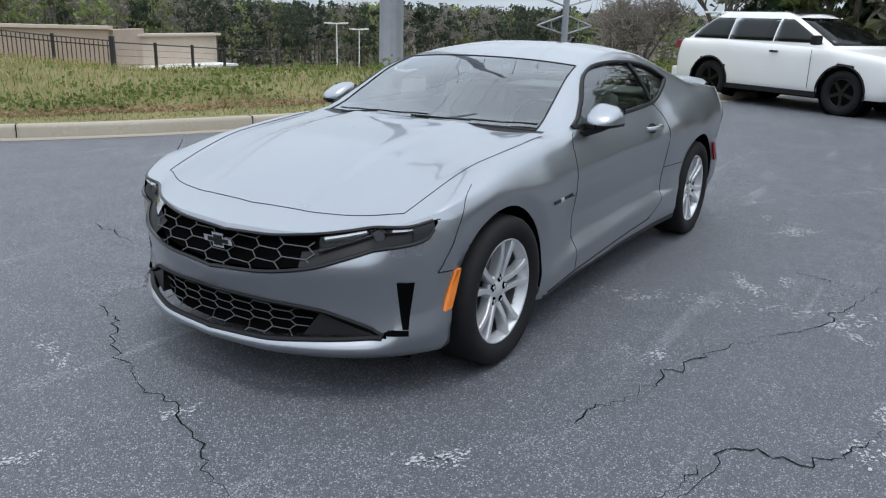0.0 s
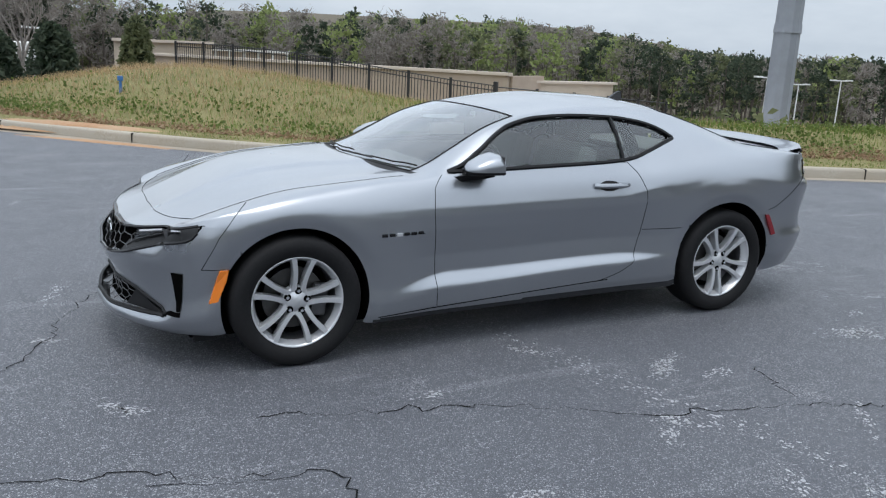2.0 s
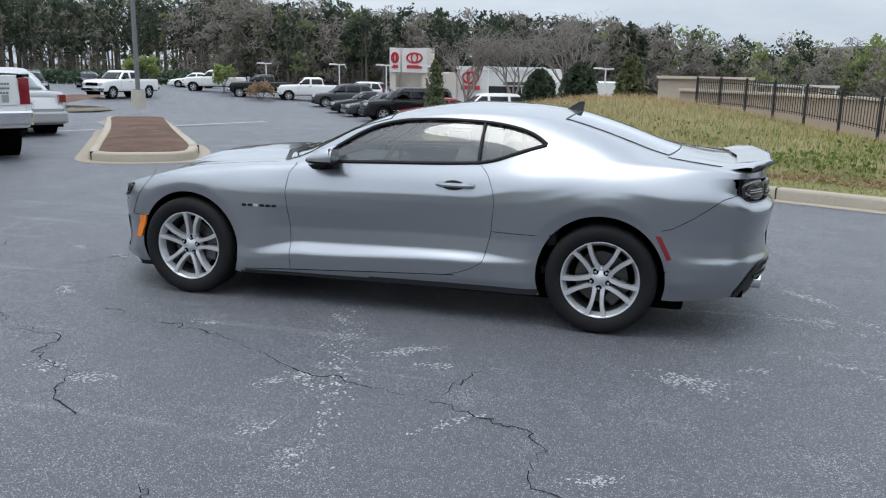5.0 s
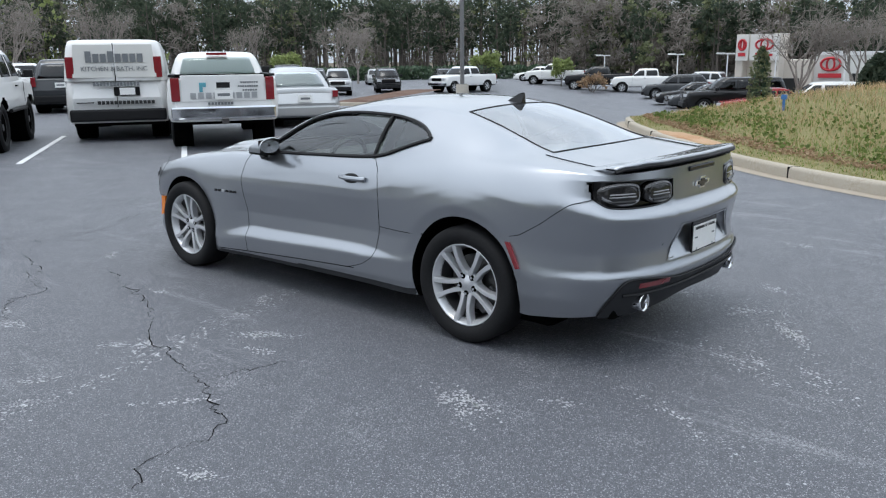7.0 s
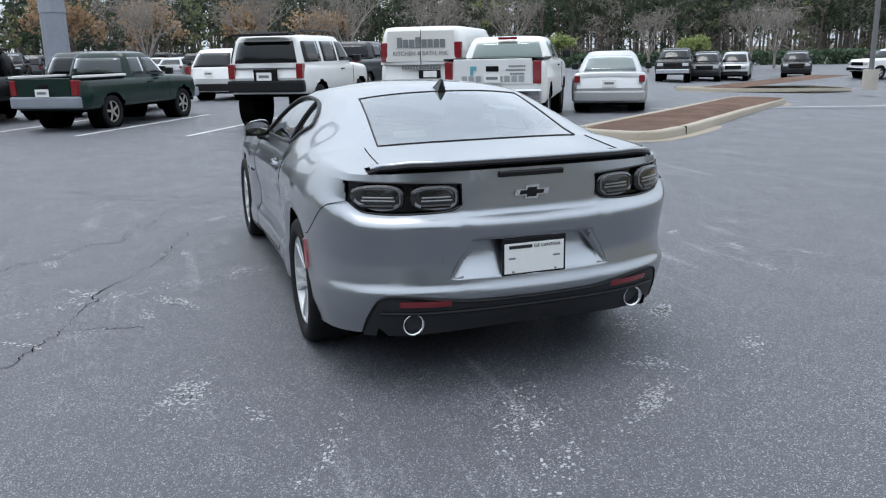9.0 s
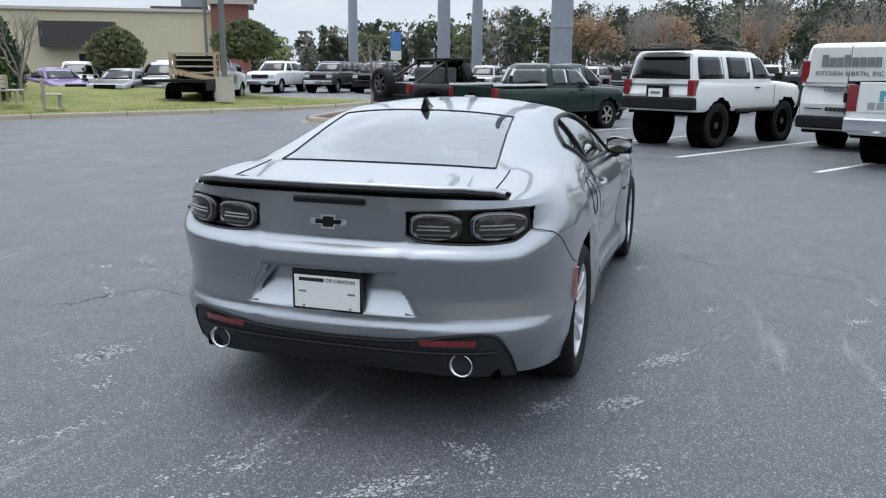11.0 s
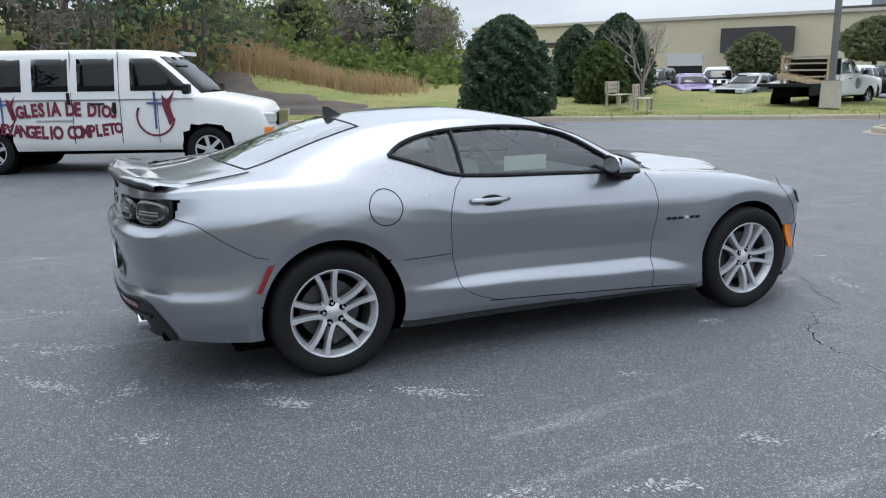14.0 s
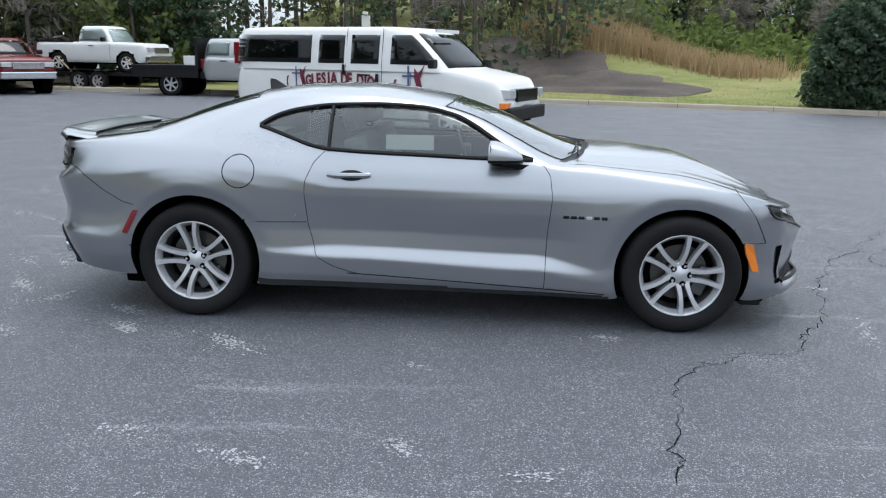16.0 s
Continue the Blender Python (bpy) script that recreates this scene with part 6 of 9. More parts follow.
bm.faces.new(lo[::-1]), bm.faces.new(hi)
for i in range(6):
    bm.faces.new((lo[i], lo[(i + 1) % 6], hi[(i + 1) % 6], hi[i]))
bmesh.ops.recalc_face_normals(bm, faces=bm.faces)
part("roof_aerial", bm, "gloss_black", coupe, "black shark-fin roof aerial")

# mirrors, handles, badges, fuel flap
for s in (1, -1):
    mir = group("door_mirror", coupe)
    yc, zb = 0.895, 0.974
    sec = []
    for x, w, h in ((-0.492, 0.004, 0.004), (-0.486, 0.045, 0.022), (-0.455, 0.072, 0.046), (-0.40, 0.084, 0.074), (-0.345, 0.089, 0.090), (-0.318, 0.089, 0.092), (-0.308, 0.085, 0.088)):
        # a flat foot, rounded shoulders, lower towards the outer end
        row = []
        for a in np.linspace(0, math.pi, 19):
            ca, sa = math.cos(a), math.sin(a)
            q = (abs(ca) ** 3.4 + abs(sa) ** 3.4) ** (-1 / 3.4)
            row.append((x + 0.10 * max(0.0, q * ca) * w, s * (yc + w * q * ca), zb + h * q * sa * (1.0 - 0.14 * q * ca)))
        sec.append(row)
    obj("mirror_shell", grid_mesh("mirror_shell", sec, flip=s > 0), "steel_grey_paint", mir)
    foot = [[(x + 0.10 * f * w, s * (yc + w * f), zb - d) for f, d in ((-1, 0.0), (-0.96, 0.016), (-0.5, 0.024), (0.5, 0.022), (0.96, 0.014), (1, 0.0))] for x, w, h in
            ((-0.492, 0.004, 0), (-0.482, 0.05, 0), (-0.45, 0.073, 0), (-0.40, 0.084, 0), (-0.345, 0.089, 0), (-0.308, 0.086, 0))]
    obj("mirror_foot", grid_mesh("mirror_foot", foot, flip=s < 0), "trim_black", mir, "black plastic underside of the mirror")
    glass_pts = [[(-0.309 + 0.006 * f, s * (yc + 0.080 * f * math.cos(a)), zb + 0.036 + 0.044 * f * math.sin(a)) for f in (1.0, 0.0)] for a in np.linspace(0, math.tau, 25)[:-1]]
    obj("mirror_glass", grid_mesh("mirror_glass", glass_pts, close_u=True), "chrome", mir, "mirror glass")
    part("mirror_rim", boxed(-0.314, -0.3105, *sorted((s * (yc - 0.086), s * (yc + 0.086))), zb - 0.016, zb + 0.082, bevel=0.001), "trim_black", mir)
    arm = [[(-0.535 + 0.235 * t + dx, s * (0.812 + 0.105 * t + dy), 0.926 + 0.042 * t ** 1.4 + dz) for dx, dy, dz in ((-0.02, 0, 0.006), (0.03, 0.012, 0.010), (0.05, 0.012, -0.014), (0.0, 0.004, -0.022), (-0.02, 0, 0.006))] for t in np.linspace(0, 0.72, 7)]
    obj("mirror_arm", grid_mesh("mirror_arm", arm, flip=s < 0), "trim_black", mir, "black mirror stalk")
    hp = [on_flank(x, 0.862, 0.0) for x in (0.37, 0.40, 0.44, 0.49, 0.54, 0.575, 0.605)]
    line = [(p[0], s * (p[1] + o), p[2]) for p, o in zip(hp, (0.004, 0.022, 0.030, 0.032, 0.030, 0.024, 0.006))]
    hd = part("door_handle", tube(bmesh.new(), line, 0.0145, 8), "steel_grey_paint", coupe)
    cup = [[(0.475 + 0.075 * math.cos(a) * f, s * (on_flank(0.475 + 0.075 * math.cos(a) * f, 0.858 + 0.03 * math.sin(a) * f)[1] + 0.002), 0.858 + 0.03 * math.sin(a) * f) for f in (1, 0.5, 0)] for a in np.linspace(0, math.tau, 21)[:-1]]
    obj("handle_cup", grid_mesh("handle_cup", cup, close_u=True), "satin_black", hd)
    p = on_flank(-0.845, 0.655)
    q = on_flank(-0.72, 0.655)
    part("model_badge", boxed(-0.97, -0.725, *sorted((s * (p[1] - 0.002), s * (p[1] + 0.004))), 0.651, 0.6535), "gloss_black", coupe)
    for k in range(6):
        x = -0.955 + 0.042 * k
        yb = on_flank(x, 0.655)[1]
        part("badge_letter", boxed(x - 0.016, x + 0.016, *sorted((s * (yb - 0.003), s * (yb + 0.005))), 0.646 + 0.001 * (k % 2), 0.664, bevel=0.003), "gloss_black" if k != 2 else "alloy_silver", coupe)
flap = [on_flank(1.115 + 0.092 * math.cos(a), 0.872 + 0.092 * math.sin(a), 0.0005) for a in np.linspace(0, math.tau, 41)[:-1]]
part("fuel_flap", tube(bmesh.new(), [tuple(p) for p in flap], 0.0028, 5, True), "seam_dark", coupe, "round fuel flap outline")

# wipers
for y0, y1, xo in ((0.55, -0.10, 0.0), (-0.05, -0.66, 0.0)):
    def ws(y, off):
        """A place just off the lower windscreen, off metres behind its foot."""
        u = int(np.argmin(np.abs(FL[I0:I1 + 1, -1, 0] + 0.70 - off)))
        w = float(np.interp(abs(y), TOP[u, :NT + 1, 1], np.arange(NT + 1)))
        p = TOP[u, int(w)] * (1 - w % 1) + TOP[u, min(NT, int(w) + 1)] * (w % 1) + TPN[u, int(w)] * 0.012
        return (p[0], y, p[2])
    w = part("wiper", tube(bmesh.new(), [ws(y, 0.015 + 0.045 * t) for y, t in zip(np.linspace(y0, y1, 9), np.linspace(0, 1, 9))], 0.0045, 5), "satin_black", coupe, "black windscreen wiper")
    part("wiper_arm", tube(bmesh.new(), [ws(y0 * 0.9, -0.02), ws((y0 + y1) / 2, 0.035)], 0.005, 5), "satin_black", w)

# cabin
cab = new("cabin")
cab.parent = coupe
part("dashboard", boxed(-0.72, -0.28, -0.66, 0.66, 0.62, 0.90, bevel=0.06), "cabin_black", cab)
part("cabin_floor", boxed(-0.75, 1.35, -0.70, 0.70, 0.28, 0.34), "cabin_black", cab)
part("parcel_shelf", boxed(1.15, 1.72, -0.60, 0.60, 0.96, 1.0, bevel=0.01), "cabin_grey", cab)
for s in (1, -1):
    part("door_card", boxed(-0.55, 0.62, *sorted((s * 0.74, s * 0.79)), 0.35, 0.935, bevel=0.02), "cabin_black", cab)
    m = pose(0.36, s * 0.37, 0.55, 0, 14, 0)
    seat = part("seat_back", boxed(-0.06, 0.10, -0.25, 0.25, 0.0, 0.52, bevel=0.05, m=m), "cabin_grey", cab)
    part("headrest", boxed(-0.02, 0.09, -0.13, 0.13, 0.54, 0.70, bevel=0.04, m=m), "cabin_grey", seat)
    part("seat_cushion", boxed(-0.20, 0.34, s * 0.37 - 0.25, s * 0.37 + 0.25, 0.42, 0.58, bevel=0.05), "cabin_grey", seat)
    part("rear_seat", boxed(0.95, 1.10, s * 0.33 - 0.27, s * 0.33 + 0.27, 0.45, 0.98, bevel=0.05), "cabin_grey", cab)
ringp = [(-0.12 + 0.06 * math.sin(a), -0.37 + 0.18 * math.cos(a), 0.87 + 0.165 * math.sin(a)) for a in np.linspace(0, math.tau, 33)[:-1]]
wheel_ = part("steering_wheel", tube(bmesh.new(), ringp, 0.016, 6, True), "cabin_black", cab)
part("wheel_boss", boxed(-0.16, -0.09, -0.43, -0.31, 0.82, 0.92, bevel=0.02), "cabin_black", wheel_)
part("rear_view_mirror", boxed(-0.10, -0.07, -0.11, 0.11, 1.19, 1.25, bevel=0.01), "cabin_black", cab)
part("sun_strip_label", boxed(-0.06, -0.056, -0.14, -0.02, 1.196, 1.224), "paper_white", cab, "white dealer hang tag behind the windscreen")
part("window_sticker", boxed(0.02, 0.30, 0.690, 0.694, 0.99, 1.075), "paper_white", cab, "white price sticker on the far window")

# ---- wheels ----
def road_wheel():
    """An alloy wheel on its tyre, axle along y, outer face towards -y."""
    hub = new("wheel")
    R, W = 0.336, 0.245
    prof = [(-0.085, 0.228), (-0.10, 0.235), (-0.118, 0.262), (-0.122, 0.292), (-0.116, 0.318), (-0.100, 0.331), (-0.07, 0.336), (-0.03, 0.3365), (0.03, 0.3365), (0.07, 0.336), (0.10, 0.331), (0.116, 0.318), (0.122, 0.29), (0.118, 0.26), (0.085, 0.228)]
    pts = [[(r * math.cos(a), y, r * math.sin(a)) for y, r in prof] for a in np.linspace(0, math.tau, 73)[:-1]]
    obj("tyre", grid_mesh("tyre", pts, close_u=True), "tyre_rubber", hub, "black road tyre")
    prof = [(-0.088, 0.2235), (-0.100, 0.2285), (-0.1035, 0.235), (-0.098, 0.2385), (-0.085, 0.236)]
    rim = obj("rim", grid_mesh("rim", [[(r * math.cos(a), y, r * math.sin(a)) for y, r in ([(-0.055, 0.208), (-0.07, 0.214)] + prof)] for a in np.linspace(0, math.tau, 73)[:-1]], close_u=True), "alloy_silver", hub, "silver alloy rim")
    # barrel darker than the rim: shade between the spokes is put into its colour
    obj("barrel", grid_mesh("barrel", [[(r * math.cos(a), y, r * math.sin(a)) for y, r in ((0.09, 0.199), (-0.02, 0.200), (-0.06, 0.210))] for a in np.linspace(0, math.tau, 49)[:-1]], close_u=True), "alloy_dark", rim)
    for k in range(5):
        for d in (-1, 1):
            mid = k * math.tau / 5 + math.pi / 2
            bm = bmesh.new()
            rows = []
            for t in np.linspace(0, 1, 9):
                r = 0.045 + (0.230 - 0.045) * t
                # two nearly parallel bars to each pair, opening a little outwards
                o_ = d * (0.024 + 0.030 * t)
                hw = 0.0128 + 0.0035 * (2 * t - 0.9) ** 2
                o_ += d * 0.010 * math.sin(math.pi * t) * -1
                y = -0.070 - 0.020 * math.sin(math.pi * min(1, t * 1.05) * 0.55) - 0.008 * t
                c, s_ = math.cos(mid), math.sin(mid)
                cx, cz, tx_, tz_ = r * c - s_ * o_, r * s_ + c * o_, -s_, c
                rows.append([(cx + tx_ * o, y + dy, cz + tz_ * o) for o, dy in ((-hw, 0.045), (-hw, 0.004), (-hw * 0.84, -0.002), (hw * 0.84, -0.002), (hw, 0.004), (hw, 0.045))])
            obj("spoke", grid_mesh("spoke", rows, smooth=False, flip=True), "alloy_silver", rim)
    hubp = [[(r * math.cos(a), y, r * math.sin(a)) for y, r in ((-0.03, 0.078), (-0.064, 0.076), (-0.071, 0.070), (-0.074, 0.034), (-0.078, 0.030), (-0.079, 0.0))] for a in np.linspace(0, math.tau, 41)[:-1]]
    obj("hub", grid_mesh("hub", hubp, close_u=True, flip=True), "alloy_silver", rim)
    for k in range(5):
        a = k * math.tau / 5 + math.pi / 2
        c, s_ = 0.054 * math.cos(a), 0.056 * math.sin(a)
        # near-black disc on the hub face, coloured as the shade of a recess
        part("wheel_nut_recess", cone(bmesh.new(), 0.0190, 0.0190, (c, -0.0735, s_), (c, -0.0748, s_), 14), "liner_black", rim)
        part("wheel_nut", cone(bmesh.new(), 0.0105, 0.009, (c, -0.070, s_), (c, -0.084, s_), 6), "chrome", rim)
    part("brake_disc", cone(bmesh.new(), 0.160, 0.160, (0, -0.002, 0), (0, 0.022, 0), 40), "disc_metal", hub)
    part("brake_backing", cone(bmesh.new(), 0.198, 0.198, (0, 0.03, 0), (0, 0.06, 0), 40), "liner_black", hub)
    bm = bmesh.new()
    box(bm, 0.095, 0.175, -0.028, 0.05, -0.085, 0.085, bevel=0.012)
    part("brake_caliper", bm, "alloy_dark", hub)
    return hub


first = road_wheel()
first.parent = coupe
first.matrix_basis = pose(-1.406, -0.800, 0.3355, 0, 8, 0)
for x, s, a in ((1.406, -1, 40), (-1.406, 1, 20), (1.406, 1, 62)):
    w = copy_thing(first, pose(x, 0.800 * s, 0.3355, 0, a, 0 if s < 0 else 180))
    w.parent = coupe

# ---- parked vehicles ----
def vehicle_wheel(r, w, rim_mat, spokes=6, rim_r=0.62):
    """A road wheel, axle along y, outer face towards -y."""
    hub = new("wheel")
    k = r * rim_r
    prof = [(-0.32 * w, k), (-0.48 * w, k + 0.15 * (r - k)), (-0.5 * w, k + 0.6 * (r - k)), (-0.42 * w, r * 0.985), (-0.2 * w, r), (0.2 * w, r), (0.42 * w, r * 0.985), (0.5 * w, k + 0.6 * (r - k)), (0.32 * w, k)]
    obj("tyre", grid_mesh("tyre", [[(q * math.cos(a), y, q * math.sin(a)) for y, q in prof] for a in np.linspace(0, math.tau, 33)[:-1]], close_u=True), "tyre_rubber", hub)
    prof = [(0.1 * w, k * 0.9), (-0.25 * w, k * 0.88), (-0.40 * w, k), (-0.36 * w, k * 1.05)]
    rim = obj("rim", grid_mesh("rim", [[(q * math.cos(a), y, q * math.sin(a)) for y, q in prof] for a in np.linspace(0, math.tau, 33)[:-1]], close_u=True), rim_mat, hub)
    part("rim_back", cone(bmesh.new(), k * 0.9, k * 0.9, (0, 0.0, 0), (0, 0.02, 0), 24), "liner_black", rim)
    bm = bmesh.new()
    for s in range(spokes):
        box(bm, 0.10 * k, 0.98 * k, -0.36 * w, -0.26 * w, -0.13 * k, 0.13 * k, m=Matrix.Rotation(s * math.tau / spokes + 0.3, 4, "Y"))
    cone(bm, 0.3 * k, 0.24 * k, (0, -0.2 * w, 0), (0, -0.40 * w, 0), 14)
    part("spoke_disc", bm, rim_mat, rim)
    return hub


def facet(corners, margin, lift, nu=2, nv=2):
    """A pane on a four-cornered face, set in by margins (left, right, bottom, top) and lifted off it."""
    a, b, c, d = [np.array(p, float) for p in corners]
    n = np.cross(b - a, d - a)
    n /= np.linalg.norm(n)
    l, r, lo, hi = margin
    rows = []
    for u in np.linspace(l, 1 - r, nu):
        rows.append([tuple((a * (1 - u) + b * u) * (1 - v) + (d * (1 - u) + c * u) * v + n * lift) for v in np.linspace(lo, 1 - hi, nv)])
    return rows


def pane(name, corners, margin, parent, material="dark_glass", lift=0.008, label=""):
    rows = facet(corners, margin, lift)
    q = [rows[0][0], rows[1][0], rows[1][1], rows[0][1]]
    back = facet(corners, margin, -0.01)
    p = [back[0][0], back[1][0], back[1][1], back[0][1]]
    bm = bmesh.new()
    hi, lo = [bm.verts.new(x) for x in q], [bm.verts.new(x) for x in p]
    bm.faces.new(hi)
    for i in range(4):
        bm.faces.new((lo[i], lo[(i + 1) % 4], hi[(i + 1) % 4], hi[i]))
    bmesh.ops.recalc_face_normals(bm, faces=bm.faces)
    return part(name, bm, material, parent, label)


def vehicle(name, label, category, m, paint, x0, x1, wide, clear, top, cabin, axle_f, axle_r, r, rim="alloy_silver", wheel_w=0.24, sides=(), group="", cab_paint=None,
            bed=None, glass_mat="dark_glass", bumper="satin_black", lamp_z=0.75, tail_z=0.95, tail_h=0.3, grille_mat="gloss_black", spokes=6, tail_mat="red_lens", mirrors=True, plate=True, rear_glass=True):
    """A road vehicle facing +x, its origin on the ground between the axles.
    top: (x, z) of the lower body from the front to the rear; cabin: (windscreen foot, windscreen head, roof end, rear foot, foot height, roof height, half-width at foot, at roof)."""
    v = thing(name, m, label, category, group)
    half = wide / 2
    tx_, tz_ = np.array([p[0] for p in top][::-1]), np.array([p[1] for p in top][::-1])
    xs = np.unique(np.r_[np.linspace(x1, x0, 46), np.linspace(x0 - 0.16, x0, 6), np.linspace(x1, x1 + 0.12, 5)])
    length = x0 - x1
    arches = [(axle_f, r + 0.0, r * 1.17), (axle_r, r + 0.0, r * 1.17)]
    fr = np.array([0, 0.07, 0.18, 0.32, 0.46, 0.60, 0.74, 0.86, 0.94, 1.0])
    ins = np.array([0.05, 0.015, 0.004, 0.0, 0.0, 0.006, 0.012, 0.022, 0.045, 0.09])
    pts = np.zeros((len(xs), len(fr) + 4, 3))
    for i, x in enumerate(xs):
        e = max(0.0, 1 - (x0 - x) / 0.42), max(0.0, 1 - (x - x1) / 0.30)
        y = half * (1 - 0.22 * e[0] ** 2.2 - 0.15 * e[1] ** 2.2)
        zt = float(np.interp(x, tx_, tz_)) - 0.05 * (e[0] ** 4 + e[1] ** 6)
        for j, f in enumerate(fr):
            pull = (2 * f - 1) ** 2 * (0.12 * e[1] ** 2 * (0.3 if bed else 1.0) - 0.14 * e[0] ** 2)
            pts[i, j] = (x + pull, y - ins[j], clear + (zt - clear) * f)
        for k in range(4):
            t = (k + 1) / 4
            pts[i, len(fr) + k] = (x + pull, (y - 0.09) * (1 - t), zt + 0.02 * (1 - (1 - t) ** 2))
    nv = pts.shape[1]
    P = pts.reshape(-1, 3)
    faces = []
    for i in range(len(xs) - 1):
        for j in range(nv - 1):
            c = (pts[i, j] + pts[i + 1, j + 1]) / 2
            if j < len(fr) - 1 and any(math.hypot(c[0] - a, c[2] - b) < q for a, b, q in arches):
                continue
            faces.append((i * nv + j, i * nv + j + 1, (i + 1) * nv + j + 1, (i + 1) * nv + j))
    used = np.unique(np.array(faces))
    for a, b, q in arches:
        d = np.hypot(P[:, 0] - a, P[:, 2] - b)
        near = np.array([u for u in used if d[u] < q + 0.02 and P[u, 1] > half * 0.7])
        if len(near):
            w = P[near][:, [0, 2]] - (a, b)
            w = w / np.linalg.norm(w, axis=1, keepdims=True) * q
            P[near, 0], P[near, 2] = a + w[:, 0], b + w[:, 1]
    nP = len(P)
    V = np.vstack([P, P * (1, -1, 1)])
    F = faces + [tuple(q + nP for q in f[::-1]) for f in faces]
    loop = [j for j in range(nv)] + [nP + j for j in range(nv - 2, -1, -1)]
    F.append(tuple(loop[::-1]))
    # the nose closes in a shallow bulge
    last = (len(xs) - 1) * nv
    ring = V[last:last + nv]
    zc = float(ring[:, 2].mean())
    before = [last + j for j in range(nv)]
    for t in (0.72, 0.36, 0.0):
        o = len(V)
        V = np.vstack([V, np.c_[ring[:, 0] + 0.05 * (1 - t * t), ring[:, 1] * t, zc + (ring[:, 2] - zc) * (0.35 + 0.65 * t)]])
        now = [o + j for j in range(nv)]
        for sgn in (1, -1):
            if sgn < 0:
                o2 = len(V)
                V = np.vstack([V, V[o:o + nv] * (1, -1, 1)])
                now = [o2 + j for j in range(nv)]
                before = mirror_before
            F += [(before[j], before[j + 1], now[j + 1], now[j]) if sgn > 0 else (before[j], now[j], now[j + 1], before[j + 1]) for j in range(nv - 1)]
            if sgn > 0:
                keep_now, mirror_before = now, ([nP + q for q in before] if t == 0.72 else mirror_now)
        before, mirror_now = keep_now, now
    me = bpy.data.meshes.new("body")
    me.from_pydata(V.tolist(), [], F)
    bm = bmesh.new()
    bm.from_mesh(me)
    bmesh.ops.remove_doubles(bm, verts=bm.verts, dist=0.0005)
    bmesh.ops.recalc_face_normals(bm, faces=bm.faces)
    bm.to_mesh(me)
    bm.free()
    me.polygons.foreach_set("use_smooth", [len(p.vertices) == 4 for p in me.polygons])
    obj("body", me, paint, v)
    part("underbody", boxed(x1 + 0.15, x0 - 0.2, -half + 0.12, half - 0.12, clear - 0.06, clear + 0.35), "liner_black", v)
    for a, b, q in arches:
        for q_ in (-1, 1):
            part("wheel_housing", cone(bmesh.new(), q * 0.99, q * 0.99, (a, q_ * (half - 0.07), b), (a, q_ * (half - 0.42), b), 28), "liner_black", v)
    # cabin
    a0, a1, b1, b0, zf, zr, wf, wr = cabin
    z_low, z_edge = zf - 0.05, zr - 0.045
    bow_f, bow_r = min(0.16, 0.10 + 0.1 * (a0 - a1)), 0.05

    def level(t):
        """Windscreen line, rear line, half-width and height of the cabin at t from foot (0) to roof edge (1)."""
        tuck = 0.035 * float(sstep(0.84, 1.0, t))
        belly = 0.03 * math.sin(math.pi * min(1.0, t))
        return (a0 + (a1 - a0) * t + belly - tuck, b0 + (b1 - b0) * t - belly * 0.6 + tuck, wf + (wr - wf) * t ** 1.35 - tuck * 0.6, z_low + (z_edge - z_low) * t)

    def outline(t, shrink=1.0, lift=0.0):
        xa, xb, w, z = level(t)
        line = [(xa - bow_f * k * k, w * k) for k in np.linspace(1, -1, 9)[:-1]]
        line += [(xa - bow_f + (xb + bow_r - xa + bow_f) * k, -w * (1 + 0.02 * math.sin(math.pi * k))) for k in np.linspace(0, 1, 13)[:-1]]
        line += [(xb + bow_r * k * k, w * k) for k in np.linspace(-1, 1, 9)[:-1]]
        line += [(xb + bow_r + (xa - bow_f - xb - bow_r) * k, w * (1 + 0.02 * math.sin(math.pi * k))) for k in np.linspace(0, 1, 13)[:-1]]
        p = np.array(line)
        for _ in range(2):
            p = np.stack([0.75 * p + 0.25 * np.roll(p, -1, 0), 0.25 * p + 0.75 * np.roll(p, -1, 0)], 1).reshape(-1, 2)[::2]
        mid = np.array([(xa + xb) / 2, 0.0])
        p = mid + (p - mid) * shrink
        return [(x, y, z + lift) for x, y in p]
    rows = [outline(t) for t in (0, 0.2, 0.4, 0.6, 0.76, 0.86, 0.93, 1.0)] + [outline(1.0, k, l) for k, l in ((0.965, 0.020), (0.90, 0.034), (0.70, 0.050), (0.4, 0.058), (0.001, 0.060))]
    bm = bmesh.new()
    bm.from_mesh(grid_mesh("cabin", [list(r) for r in zip(*rows)], close_u=True))
    bmesh.ops.recalc_face_normals(bm, faces=bm.faces)
    part("cabin", bm, cab_paint or paint, v, smooth=True)

    def glazing(nm, at, u0, u1, t0, t1, out, mat, n=7, m=6):
        """A curved pane on the cabin, its rim sunk into the body."""
        pts = []
        for i in range(n + 2):
            row = []
            for j in range(m + 2):
                rim_ = i in (0, n + 1) or j in (0, m + 1)
                f, g = np.clip((i - 1) / (n - 1), 0, 1), np.clip((j - 1) / (m - 1), 0, 1)
                p = at(float(f), t0 + (t1 - t0) * float(g))
                row.append(tuple(np.array(p) + np.array(out) * (-0.03 if rim_ else 0.006)))
            pts.append(row)
        bm = bmesh.new()
        bm.from_mesh(grid_mesh(nm, pts))
        bmesh.ops.recalc_face_normals(bm, faces=bm.faces)
        c = sum((f.normal * f.calc_area() for f in bm.faces), Vector())
